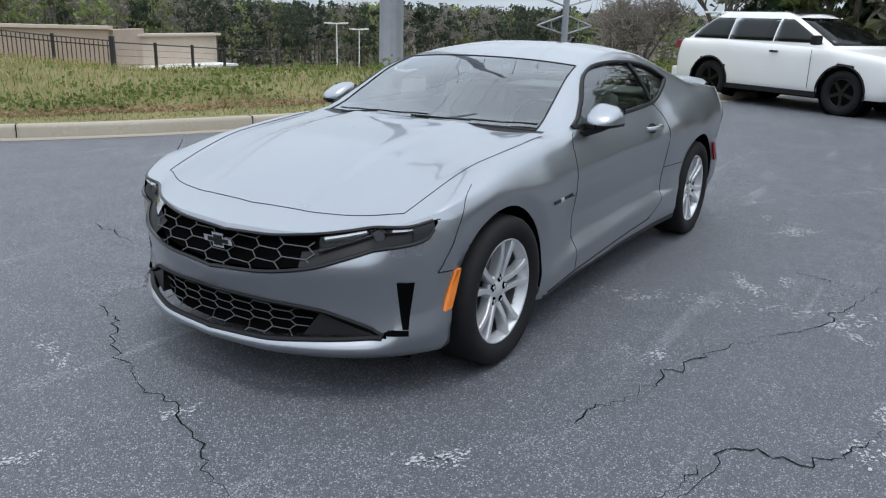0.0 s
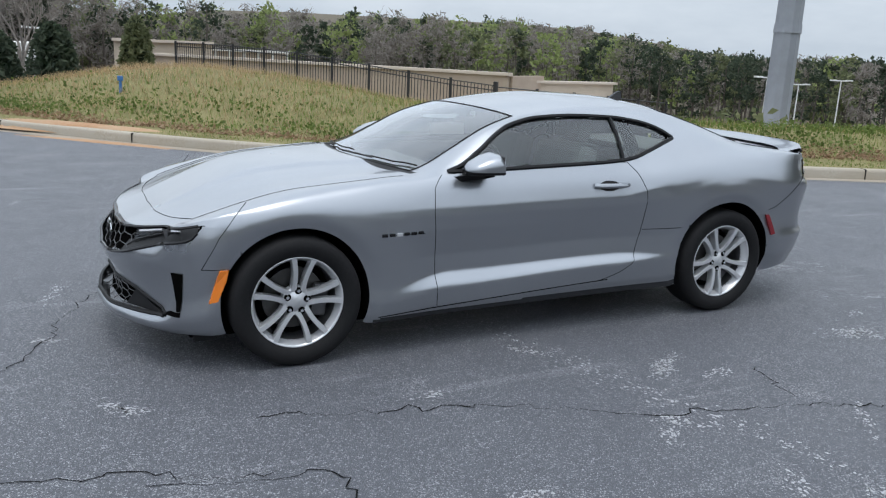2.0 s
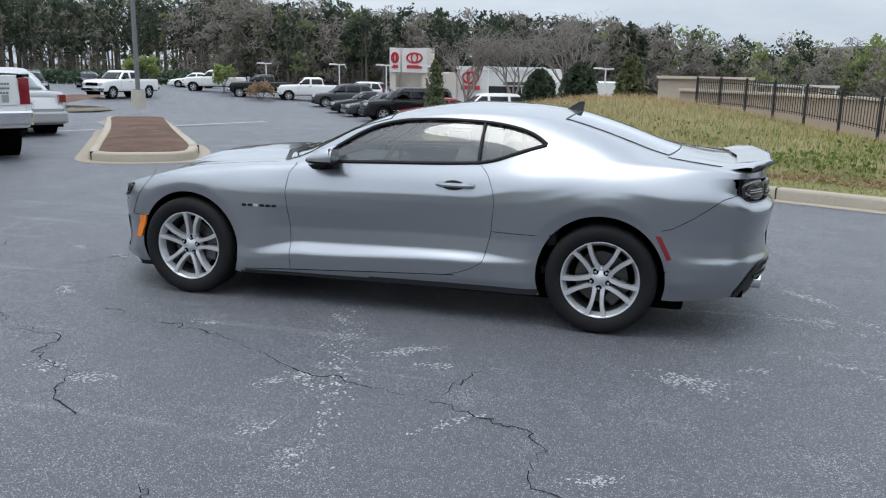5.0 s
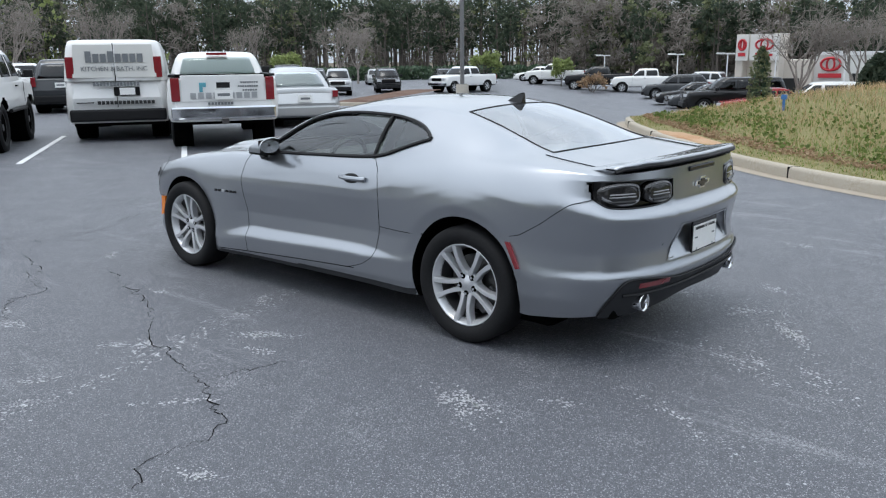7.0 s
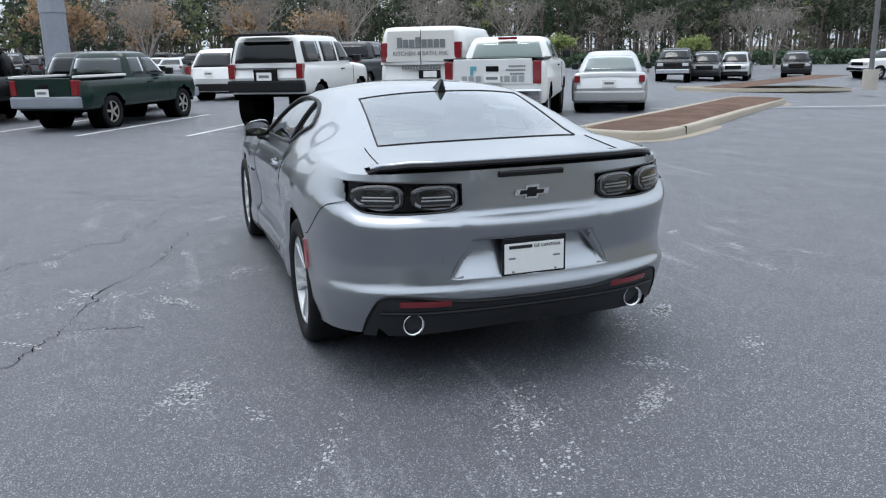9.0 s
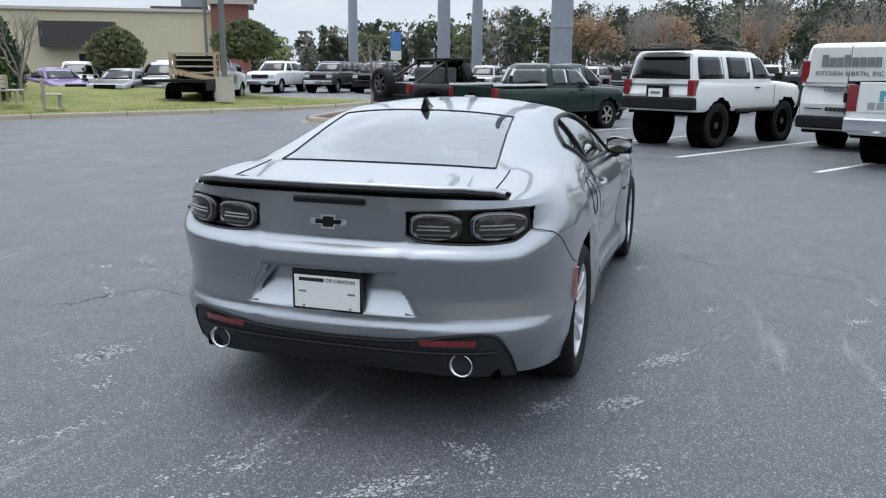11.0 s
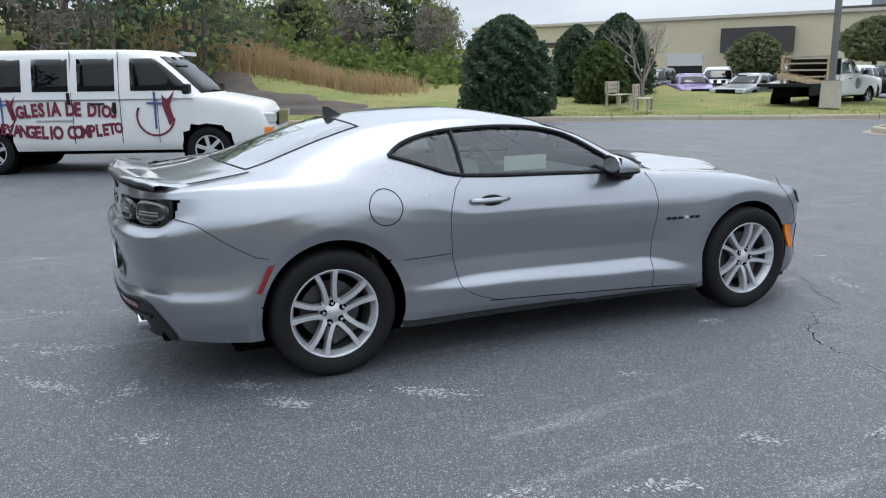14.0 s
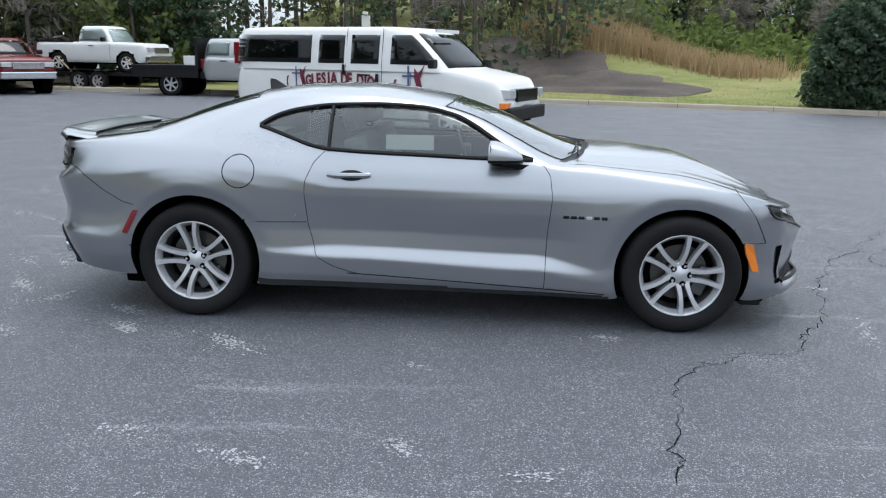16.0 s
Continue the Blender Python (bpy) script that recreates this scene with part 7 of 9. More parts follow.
        if c.dot(Vector(out)) < 0:
            bmesh.ops.reverse_faces(bm, faces=bm.faces)
        part(nm, bm, mat, v, smooth=True)

    def front_at(f, t):
        xa, xb, w, z = level(t)
        k = (2 * f - 1) * 0.86
        return (xa - bow_f * k * k, w * k, z)

    def rear_at(f, t):
        xa, xb, w, z = level(t)
        k = (2 * f - 1) * 0.82
        return (xb + bow_r * k * k, w * k, z)
    lean = math.atan2(a0 - a1, zr - zf)
    glazing("windscreen", front_at, 0, 1, 0.12, 0.90, (math.cos(lean), 0, math.sin(lean)), "windscreen_glass" if glass_mat != "dark_glass" else glass_mat)
    if rear_glass:
        lean = math.atan2(b1 - b0, zr - zf)
        glazing("rear_window", rear_at, 0, 1, 0.16, 0.86, (-math.cos(lean), 0, math.sin(lean)), glass_mat)
    for u0, u1 in sides:
        # upright edges, but for the slanted ends of the cabin
        xlo, xhi = b0 + (a0 - b0) * u0, b0 + (a0 - b0) * u1
        for q in (1, -1):
            def side_at(f, t, q=q, xlo=xlo, xhi=xhi):
                xa, xb, w, z = level(t)
                lo_, hi_ = max(xlo, xb + 0.13), min(xhi, xa - bow_f - 0.06)
                x = lo_ + (max(hi_, lo_ + 0.06) - lo_) * f
                k = (x - xb - bow_r) / (xa - bow_f - xb - bow_r)
                return (x, q * w * (1 + 0.02 * math.sin(math.pi * k)), z)
            glazing("side_window", side_at, 0, 1, 0.17, 0.86, (0, q, 0.25), glass_mat, 6, 6)
    # bumpers, lamps, grille, plate, mirrors
    part("front_bumper", boxed(x0 - 0.16, x0 + 0.075, -half * 0.90, half * 0.90, clear + 0.02, clear + 0.26, bevel=0.04), bumper, v)
    part("rear_bumper", boxed(x1 - 0.06, x1 + 0.14, -half * 0.93, half * 0.93, clear + 0.04, clear + 0.28, bevel=0.04), bumper, v)
    part("grille", boxed(x0 - 0.12, x0 + 0.056, -half * 0.50, half * 0.50, lamp_z - 0.13, lamp_z + 0.09, bevel=0.01), grille_mat, v)
    for s in (1, -1):
        part("headlamp", boxed(x0 - 0.20, x0 + 0.034, *sorted((s * half * 0.52, s * half * 0.84)), lamp_z - 0.07, lamp_z + 0.09, bevel=0.02), "lamp_clear", v)
        part("tail_lamp", boxed(x1 - 0.012, x1 + 0.16, *sorted((s * half * 0.76, s * half * 0.915)), tail_z - tail_h / 2, tail_z + tail_h / 2, bevel=0.015), tail_mat, v)
        if mirrors:
            part("door_mirror", boxed(a0 - 0.42, a0 - 0.30, *sorted((s * (wf + 0.10), s * (wf + 0.28))), zf + 0.02, zf + 0.18, bevel=0.03), "satin_black", v)
            part("door_handle", boxed(axle_f - (axle_f - axle_r) * 0.52, axle_f - (axle_f - axle_r) * 0.46, *sorted((s * (half - 0.012), s * (half + 0.02))), zf - 0.14, zf - 0.11), "satin_black", v)
        gap = [(axle_f - (axle_f - axle_r) * 0.22, s * (half + 0.0005), z) for z in np.linspace(clear + 0.12, zf - 0.06, 6)]
        part("door_gap", tube(bmesh.new(), gap, 0.005, 4), "seam_dark", v)
    if plate:
        pl = part("number_plate", boxed(x1 - 0.075, x1 - 0.055, -0.16, 0.16, tail_z - 0.18, tail_z - 0.02), "paper_white", v)
        part("plate_bar", boxed(x1 - 0.078, x1 - 0.074, -0.11, 0.11, tail_z - 0.125, tail_z - 0.075), "print_grey", pl)
    w = vehicle_wheel(r, wheel_w, rim, spokes)
    w.parent = v
    yy = half - wheel_w / 2 - 0.03
    w.matrix_basis = pose(axle_f, -yy, r)
    for x, y, rz in ((axle_r, -yy, 0), (axle_f, yy, 180), (axle_r, yy, 180)):
        c = copy_thing(w, pose(x, y, r, 0, 25, rz))
        c.parent = v
    if bed:
        bx0, bx1, bz = bed
        part("load_bed", boxed(bx1, bx0, -half + 0.16, half - 0.16, bz - 0.35, bz + 0.028), "liner_black", v, "dark open load bed")
        for s in (1, -1):
            part("bed_rail", boxed(bx1 - 0.03, bx0, *sorted((s * (half - 0.17), s * (half - 0.06))), bz, bz + 0.045, bevel=0.01), "satin_black", v)
        part("tailgate", boxed(x1 - 0.008, x1 + 0.05, -half * 0.74, half * 0.74, clear + 0.36, bz + 0.03, bevel=0.012), paint, v)
        part("tailgate_handle", boxed(x1 - 0.016, x1 - 0.008, -0.12, 0.12, bz - 0.20, bz - 0.10, bevel=0.004), "gloss_black", v)
    return v


def placed(x, y, head, z=None):
    return pose(x, y, float(lot_z(x, y)) if z is None else z, 0, 0, head)


HD = 148.5


def from_rear_axle(x, y, head, back, z=0.0):
    """A pose from the place of the rear axle; back: its distance behind the origin."""
    a = radians(head)
    return pose(x + back * math.cos(a), y + back * math.sin(a), z, 0, 0, head)


VAN = dict(x0=2.72, x1=-3.02, wide=2.0, clear=0.38, top=[(2.72, 0.98), (2.55, 1.10), (1.72, 1.26), (1.5, 1.28), (-3.02, 1.28)], axle_f=1.715, axle_r=-1.715, r=0.37, lamp_z=0.86, tail_z=1.5, tail_h=0.42, plate=False)
# cargo van with sign-written rear doors
cargo = vehicle("cargo_van", "white cargo van with dark lettering on its rear doors", "van", from_rear_axle(-13.0, 4.7, HD, 1.715), "white_paint", cabin=(1.75, 0.95, -2.98, -3.02, 1.28, 2.06, 0.99, 0.88), sides=((0.80, 0.93),), rear_glass=False, **VAN)
back = [(-3.03, 0.80, 1.30), (-3.03, -0.80, 1.30), (-2.995, -0.74, 1.95), (-2.995, 0.74, 1.95)]
for s in (1, -1):
    pane("door_panel", [(-3.03, s * 0.03 if s > 0 else -0.80, 1.30), (-3.03, s * 0.80 if s > 0 else -0.03, 1.30), (-2.997, s * 0.75 if s > 0 else -0.03, 1.95), (-2.997, 0.03 if s > 0 else -0.75, 1.95)][::-1], (0, 0, 0, 0), cargo, "panel_white", 0.006)
part("door_split", tube(bmesh.new(), [(-3.025, 0, 0.7), (-3.03, 0, 1.28), (-2.99, 0, 1.98)], 0.008, 4), "seam_dark", cargo)
for z0, z1, y0, y1, mat in ((1.60, 1.82, -0.56, 0.56, "print_grey"), (1.13, 1.21, -0.45, 0.45, "print_grey"), (0.76, 0.83, -0.72, 0.40, "print_black"), (0.79, 0.81, 0.45, 0.78, "print_black")):
    n = 8 if z0 > 1.5 else 14
    if z0 == 0.79:
        n = 1
    for k in range(n):
        a, b = y0 + (y1 - y0) * k / n, y0 + (y1 - y0) * (k + (0.78 if n > 1 else 1)) / n
        part("lettering", boxed(-3.045, -3.024 if z0 > 1.25 else -3.024, a, b, z0, z1 - (0.05 if (z0 > 1.5 and k % 8 not in (4, 7)) else 0)), mat, cargo)
lettering("KITCHEN & BATH, INC", 0.125, on_wall((-3.038, 0, 1.47), (0, -1, 0), (0.05, 0, 1)), "print_grey", cargo, 0.004)
part("number_plate", boxed(-3.05, -3.02, -0.45, 0.05, 0.93, 1.11, bevel=0.01), "gloss_black", cargo)
part("plate_face", boxed(-3.056, -3.05, -0.36, -0.06, 0.95, 1.09), "paper_white", cargo)

TRUCK = dict(x0=2.68, x1=-2.98, wide=2.0, clear=0.52, axle_f=1.78, axle_r=-1.82, r=0.40, lamp_z=0.98, tail_z=1.10, tail_h=0.42)
white_truck = vehicle("pickup_truck", "white pickup truck with sign-written tailgate and chrome bumper", "pickup", from_rear_axle(-9.65, 5.0, HD, 1.82), "white_paint", top=[(2.68, 1.16), (2.4, 1.24), (1.35, 1.30), (-2.98, 1.32)],
                      cabin=(1.15, 0.55, -0.85, -1.05, 1.30, 1.78, 0.93, 0.76), sides=((0.12, 0.50), (0.55, 0.86)), bed=(-1.15, -2.92, 1.32), bumper="chrome", glass_mat="window_glass", **TRUCK)
for z, h, y0, y1, n, mat in ((0.93, 0.11, -0.60, 0.62, 9, "silver_paint"), (0.82, 0.045, -0.16, 0.30, 8, "print_grey"), (1.20, 0.03, -0.62, -0.30, 8, "print_grey"), (1.13, 0.03, -0.62, -0.25, 9, "print_grey"), (1.06, 0.03, -0.60, -0.33, 6, "print_grey")):
    for k in range(n):
        a = y0 + (y1 - y0) * k / n
        part("lettering", boxed(-2.997, -2.985, a, a + (y1 - y0) / n * 0.75, z, z + h), mat, white_truck)
for a, b, c, d in ((0.36, 1.05, 0.42, 1.22), (0.30, 1.14, 0.36, 1.22)):
    part("emblem", boxed(-2.997, -2.985, a, c, b, d), "print_teal", white_truck)
part("roof_brake_lamp", boxed(-0.93, -0.86, -0.2, 0.2, 1.72, 1.77), "red_lens", white_truck)
part("tow_hitch", boxed(-3.16, -3.0, -0.06, 0.06, 0.48, 0.58, bevel=0.01), "dark_metal", white_truck)

vehicle("sedan", "silver sedan parked nose-in beside the mulch island", "car", from_rear_axle(-12.2, 9.0, HD, 1.35), "silver_paint", x0=2.35, x1=-2.38, wide=1.78, clear=0.24, top=[(2.35, 0.66), (2.1, 0.76), (1.05, 0.90), (-1.5, 0.95), (-2.3, 0.93), (-2.38, 0.86)],
        cabin=(1.0, 0.25, -0.85, -1.65, 0.93, 1.42, 0.78, 0.58), axle_f=1.36, axle_r=-1.36, r=0.32, sides=((0.16, 0.48), (0.52, 0.88)), glass_mat="window_glass", bumper="silver_paint", lamp_z=0.62, tail_z=0.80, tail_h=0.16, wheel_w=0.2)

runner = vehicle("lifted_suv", "white lifted off-road SUV on oversized black tyres", "SUV", from_rear_axle(-12.2, 1.0, HD, 1.34, 0.0), "white_paint", x0=2.15, x1=-2.22, wide=1.78, clear=0.72, top=[(2.15, 1.15), (1.95, 1.22), (1.0, 1.30), (-2.22, 1.32)],
                 cabin=(1.0, 0.42, -2.10, -2.20, 1.30, 1.90, 0.84, 0.70), axle_f=1.34, axle_r=-1.34, r=0.445, rim="alloy_dark", wheel_w=0.34, sides=((0.05, 0.31), (0.36, 0.62), (0.66, 0.92)), lamp_z=1.02, tail_z=1.18, tail_h=0.30, bumper="satin_black")
part("rear_spoiler", boxed(-2.35, -2.05, -0.62, 0.62, 1.88, 1.93, bevel=0.015), "satin_black", runner)
for s in (1, -1):
    part("roof_rail", tube(bmesh.new(), [(-1.9, s * 0.56, 1.93), (-1.7, s * 0.58, 1.99), (0.1, s * 0.58, 1.99), (0.3, s * 0.56, 1.92)], 0.02, 6), "satin_black", runner)
    part("step_bar", tube(bmesh.new(), [(-0.75, s * 0.88, 0.72), (0.8, s * 0.88, 0.72)], 0.04, 8), "satin_black", runner)
part("plate_surround", boxed(-2.252, -2.24, -0.28, 0.24, 0.98, 1.22, bevel=0.01), "gloss_black", runner)
part("wiper", tube(bmesh.new(), [(-2.235, 0.0, 1.36), (-2.23, -0.4, 1.40)], 0.012, 5), "satin_black", runner)

ranger = vehicle("pickup_truck", "dark green compact pickup truck with a steel rear bumper", "pickup", from_rear_axle(-14.4, -3.25, HD, 1.5), "dark_green_paint", x0=2.35, x1=-2.62, wide=1.76, clear=0.46, top=[(2.35, 0.96), (2.1, 1.04), (1.05, 1.08), (-2.62, 1.09)],
                 cabin=(1.02, 0.46, -0.66, -0.78, 1.08, 1.64, 0.82, 0.66), axle_f=1.5, axle_r=-1.5, r=0.36, sides=((0.10, 0.36), (0.42, 0.88)), bed=(-0.88, -2.56, 1.09), bumper="steel_pole", lamp_z=0.82, tail_z=0.92, tail_h=0.32, glass_mat="window_glass", rim="champagne_paint", spokes=5)
part("bed_cap", boxed(-2.6, -0.9, -0.85, -0.70, 1.12, 1.17, bevel=0.01), "white_metal", ranger, "pale rail cap")
part("bed_cap", boxed(-2.6, -0.9, 0.70, 0.85, 1.12, 1.17, bevel=0.01), "white_metal", ranger, "pale rail cap")

jeep = vehicle("off_road_jeep", "black open-topped off-roader with a spare wheel on its tailgate", "SUV", from_rear_axle(-16.2, -6.3, HD, 1.2), "black_paint", x0=1.85, x1=-1.95, wide=1.68, clear=0.55, top=[(1.85, 1.05), (0.75, 1.14), (-1.95, 1.12)],
               cabin=(0.62, 0.42, 0.0, 0.1, 1.12, 1.72, 0.70, 0.66), axle_f=1.2, axle_r=-1.2, r=0.40, rim="alloy_dark", wheel_w=0.30, lamp_z=0.92, tail_z=0.98, tail_h=0.22, plate=False)
spare = vehicle_wheel(0.40, 0.30, "alloy_dark")
spare.name = "spare_wheel"
spare.parent = jeep
spare.matrix_basis = pose(-2.16, 0.12, 1.12, 0, 0, -90)
for s in (1, -1):
    part("roll_bar", tube(bmesh.new(), [(-0.55, s * 0.66, 1.10), (-0.50, s * 0.60, 1.72), (0.1, s * 0.6, 1.76)], 0.045, 8), "satin_black", jeep)
    part("roll_bar", tube(bmesh.new(), [(-1.7, s * 0.66, 1.10), (-0.50, s * 0.60, 1.72)], 0.04, 8), "satin_black", jeep)
part("soft_top", boxed(-0.6, 0.35, -0.68, 0.68, 1.74, 1.80, bevel=0.03), "satin_black", jeep, "black canvas top panel")
part("seat_block", boxed(-0.7, -0.1, -0.6, 0.6, 1.0, 1.55, bevel=0.08), "cabin_black", jeep)

vehicle("suv", "dark grey SUV parked beyond the green pickup", "SUV", placed(-19.6, -2.6, HD), "charcoal_paint", x0=2.2, x1=-2.2, wide=1.85, clear=0.35, top=[(2.2, 0.90), (1.9, 1.0), (1.0, 1.06), (-2.2, 1.10)],
        cabin=(1.0, 0.30, -1.9, -2.15, 1.08, 1.68, 0.84, 0.66), axle_f=1.36, axle_r=-1.36, r=0.37, sides=((0.05, 0.30), (0.35, 0.62), (0.67, 0.92)))

edge = vehicle("crossover", "white mid-size crossover with black wheels and a dark glass roof", "SUV", pose(12.25, 0.25, 0, 0, 0, 243), "white_paint", x0=2.37, x1=-2.42, wide=1.92, clear=0.30, top=[(2.37, 0.86), (2.2, 0.96), (1.15, 1.08), (-1.2, 1.16), (-2.42, 1.14)],
               cabin=(1.30, 0.22, -1.62, -2.34, 1.12, 1.68, 0.87, 0.64), axle_f=1.43, axle_r=-1.43, r=0.375, rim="gloss_black", sides=((0.10, 0.335), (0.345, 0.615), (0.625, 0.90)), lamp_z=0.84, tail_z=1.02, tail_h=0.16, spokes=5, bumper="white_paint", plate=False)
part("glass_roof", boxed(-1.4, 0.16, -0.54, 0.54, 1.675, 1.686, bevel=0.004), "gloss_black", edge)
part("sill_trim", boxed(-1.0, 1.0, -0.975, -0.93, 0.27, 0.36, bevel=0.01), "satin_black", edge)
part("roof_spoiler", boxed(-2.02, -1.60, -0.60, 0.60, 1.63, 1.675, bevel=0.012), "white_paint", edge)
for ax in (1.43, -1.43):
    arch = [(ax + 0.455 * math.cos(a), -0.962, 0.375 + 0.455 * math.sin(a)) for a in np.linspace(-0.2, math.pi + 0.2, 24)]
    part("arch_trim", tube(bmesh.new(), arch, 0.018, 5), "satin_black", edge)

# the church passenger van
EXT = dict(VAN, x0=2.84, x1=-3.05, axle_f=1.80, axle_r=-1.75, top=[(2.84, 0.98), (2.66, 1.10), (1.86, 1.26), (1.6, 1.28), (-3.05, 1.28)])
church = vehicle("passenger_van", "white passenger van with maroon and blue lettering on its side", "van", pose(1.83, -10.57, 0, 0, 0, 157.5), "white_paint", cabin=(1.92, 1.10, -3.0, -3.05, 1.26, 2.00, 0.99, 0.88),
                 sides=((0.03, 0.385), (0.42, 0.535), (0.565, 0.685), (0.735, 0.915)), **EXT)


def arched(text, size, x, y, z, bend, mat, parent, width=1.0):
    """Letters along a shallow arc on the van's right side."""
    n = len(text)
    step = size * 0.66 * width
    for k, ch in enumerate(text):
        if ch == " ":
            continue
        u = (k - (n - 1) / 2) / max(1, (n - 1) / 2)
        lettering(ch, size * (1 + 0.25 * (1 - u * u) * (1 if bend > 0 else 1)), on_wall((x + u * step * (n - 1) / 2, y, z + bend * (1 - u * u)), (1, 0, -bend * u * 1.2), (0, 0, 1)), mat, parent, 0.004, width=width, bold=0.012)


RY = -1.005
arched("IGLESIA DE DIOS", 0.25, -0.50, RY, 0.99, 0.06, "print_maroon", church, 0.70)
arched("EVANGELIO COMPLETO", 0.23, -0.56, RY, 0.74, -0.07, "print_maroon", church, 0.72)
part("small_lettering", boxed(-0.95, -0.35, RY - 0.003, RY + 0.004, 0.855, 0.885), "silver_paint", church)


def flame(cx, cz, k):
    ring = [(cx + 0.30 * k * math.cos(a), RY, cz + 0.30 * k * math.sin(a)) for a in np.linspace(radians(150), radians(355), 30)]
    bm = bmesh.new()
    tube(bm, ring, 0.018 * k, 5)
    part("ring_emblem", bm, "print_maroon", church)
    bm = bmesh.new()
    prism(bm, [(cx + 0.22 * k, cz - 0.15 * k), (cx + 0.30 * k, cz - 0.05 * k), (cx + 0.24 * k, cz + 0.18 * k), (cx + 0.33 * k, cz + 0.42 * k), (cx + 0.20 * k, cz + 0.26 * k), (cx + 0.12 * k, cz + 0.36 * k), (cx + 0.13 * k, cz + 0.15 * k)], RY - 0.004, RY + 0.004, "y")
    part("flame_emblem", bm, "print_maroon", church)
    bm = bmesh.new()
    box(bm, cx - 0.016 * k, cx + 0.016 * k, RY - 0.005, RY + 0.005, cz - 0.20 * k, cz + 0.40 * k)
    part("cross_emblem", bm, "print_blue", church)
    part("cross_emblem", boxed(cx - 0.13 * k, cx + 0.13 * k, RY - 0.004, RY + 0.006, cz + 0.20 * k, cz + 0.235 * k), "print_blue", church)


flame(0.98, 0.92, 1.0)
flame(-1.48, 0.98, 0.72)
for x in (0.42, -0.35):
    part("door_gap", tube(bmesh.new(), [(x, -1.002, 0.5), (x, -1.002, 1.28), (x, -0.90, 1.98)], 0.006, 4), "seam_dark", church)
part("door_handle", boxed(0.30, 0.36, -1.03, -1.0, 0.98, 1.16, bevel=0.01), "satin_black", church)
part("door_handle", boxed(-0.42, -0.37, -1.03, -1.0, 1.14, 1.32, bevel=0.01), "satin_black", church)
part("indicator", boxed(2.64, 2.845, -0.90, -0.50, 0.62, 0.72, bevel=0.01), "amber_lens", church)
part("grille_bar", boxed(2.80, 2.86, -0.62, 0.62, 0.84, 0.88), "chrome", church)
part("screen_lettering", boxed(1.36, 1.40, -0.7, 0.2, 1.90, 1.96), "white_metal", church)

# group by the southern kerb
vehicle("pickup_truck", "dark red pickup truck with a chrome grille", "pickup", placed(17.6, -23.0, 140), "maroon_paint", x0=2.75, x1=-3.0, wide=2.0, clear=0.5, top=[(2.75, 1.12), (2.4, 1.22), (1.3, 1.30), (-3.0, 1.32)],
        cabin=(1.15, 0.5, -1.0, -1.15, 1.30, 1.88, 0.93, 0.76), axle_f=1.8, axle_r=-1.8, r=0.40, sides=((0.10, 0.45), (0.52, 0.88)), bed=(-1.2, -2.95, 1.32), bumper="chrome", grille_mat="chrome", lamp_z=0.98, tail_z=1.1)
HT = 172
trailer = thing("flatbed_trailer", pose(15.0, -25.8, 0, 0, 0, HT), "black tandem-axle flatbed trailer", "trailer")
part("deck", boxed(-2.9, 2.9, -1.0, 1.0, 0.55, 0.68, bevel=0.01), "satin_black", trailer)
part("drawbar", tube(bmesh.new(), [(2.9, 0.6, 0.58), (4.4, 0, 0.5), (2.9, -0.6, 0.58)], 0.06, 6), "satin_black", trailer)
tw = vehicle_wheel(0.36, 0.24, "alloy_silver")
tw.parent, tw.matrix_basis = trailer, pose(0.35, -1.1, 0.36)
for x, y, rz in ((-0.45, -1.1, 0), (0.35, 1.1, 180), (-0.45, 1.1, 180)):
    c = copy_thing(tw, pose(x, y, 0.36, 0, 20, rz))
    c.parent = trailer
for s in (1, -1):
    part("fender", boxed(-0.9, 0.8, *sorted((s * 1.0, s * 1.25)), 0.76, 0.80), "satin_black", trailer)
old = vehicle("classic_pickup", "white square-bodied old pickup strapped on a trailer", "pickup", pose(15.0, -25.8, 0.68, 0, 0, HT), "white_paint", x0=2.35, x1=-2.45, wide=1.95, clear=0.36, top=[(2.35, 1.02), (2.25, 1.06), (1.05, 1.10), (-2.45, 1.10)],
              cabin=(0.98, 0.62, -0.55, -0.65, 1.10, 1.70, 0.88, 0.74), axle_f=1.45, axle_r=-1.45, r=0.36, sides=((0.10, 0.80),), bed=(-0.75, -2.4, 1.10), bumper="chrome", grille_mat="chrome", lamp_z=0.84, tail_z=0.85, glass_mat="window_glass", rim="white_metal")
for x in (1.45, -1.45):
    part("ratchet_strap", tube(bmesh.new(), [(x, -0.98, 0.55), (x + 0.6, -1.0, 0.0)], 0.03, 4), "wood_pale", old)


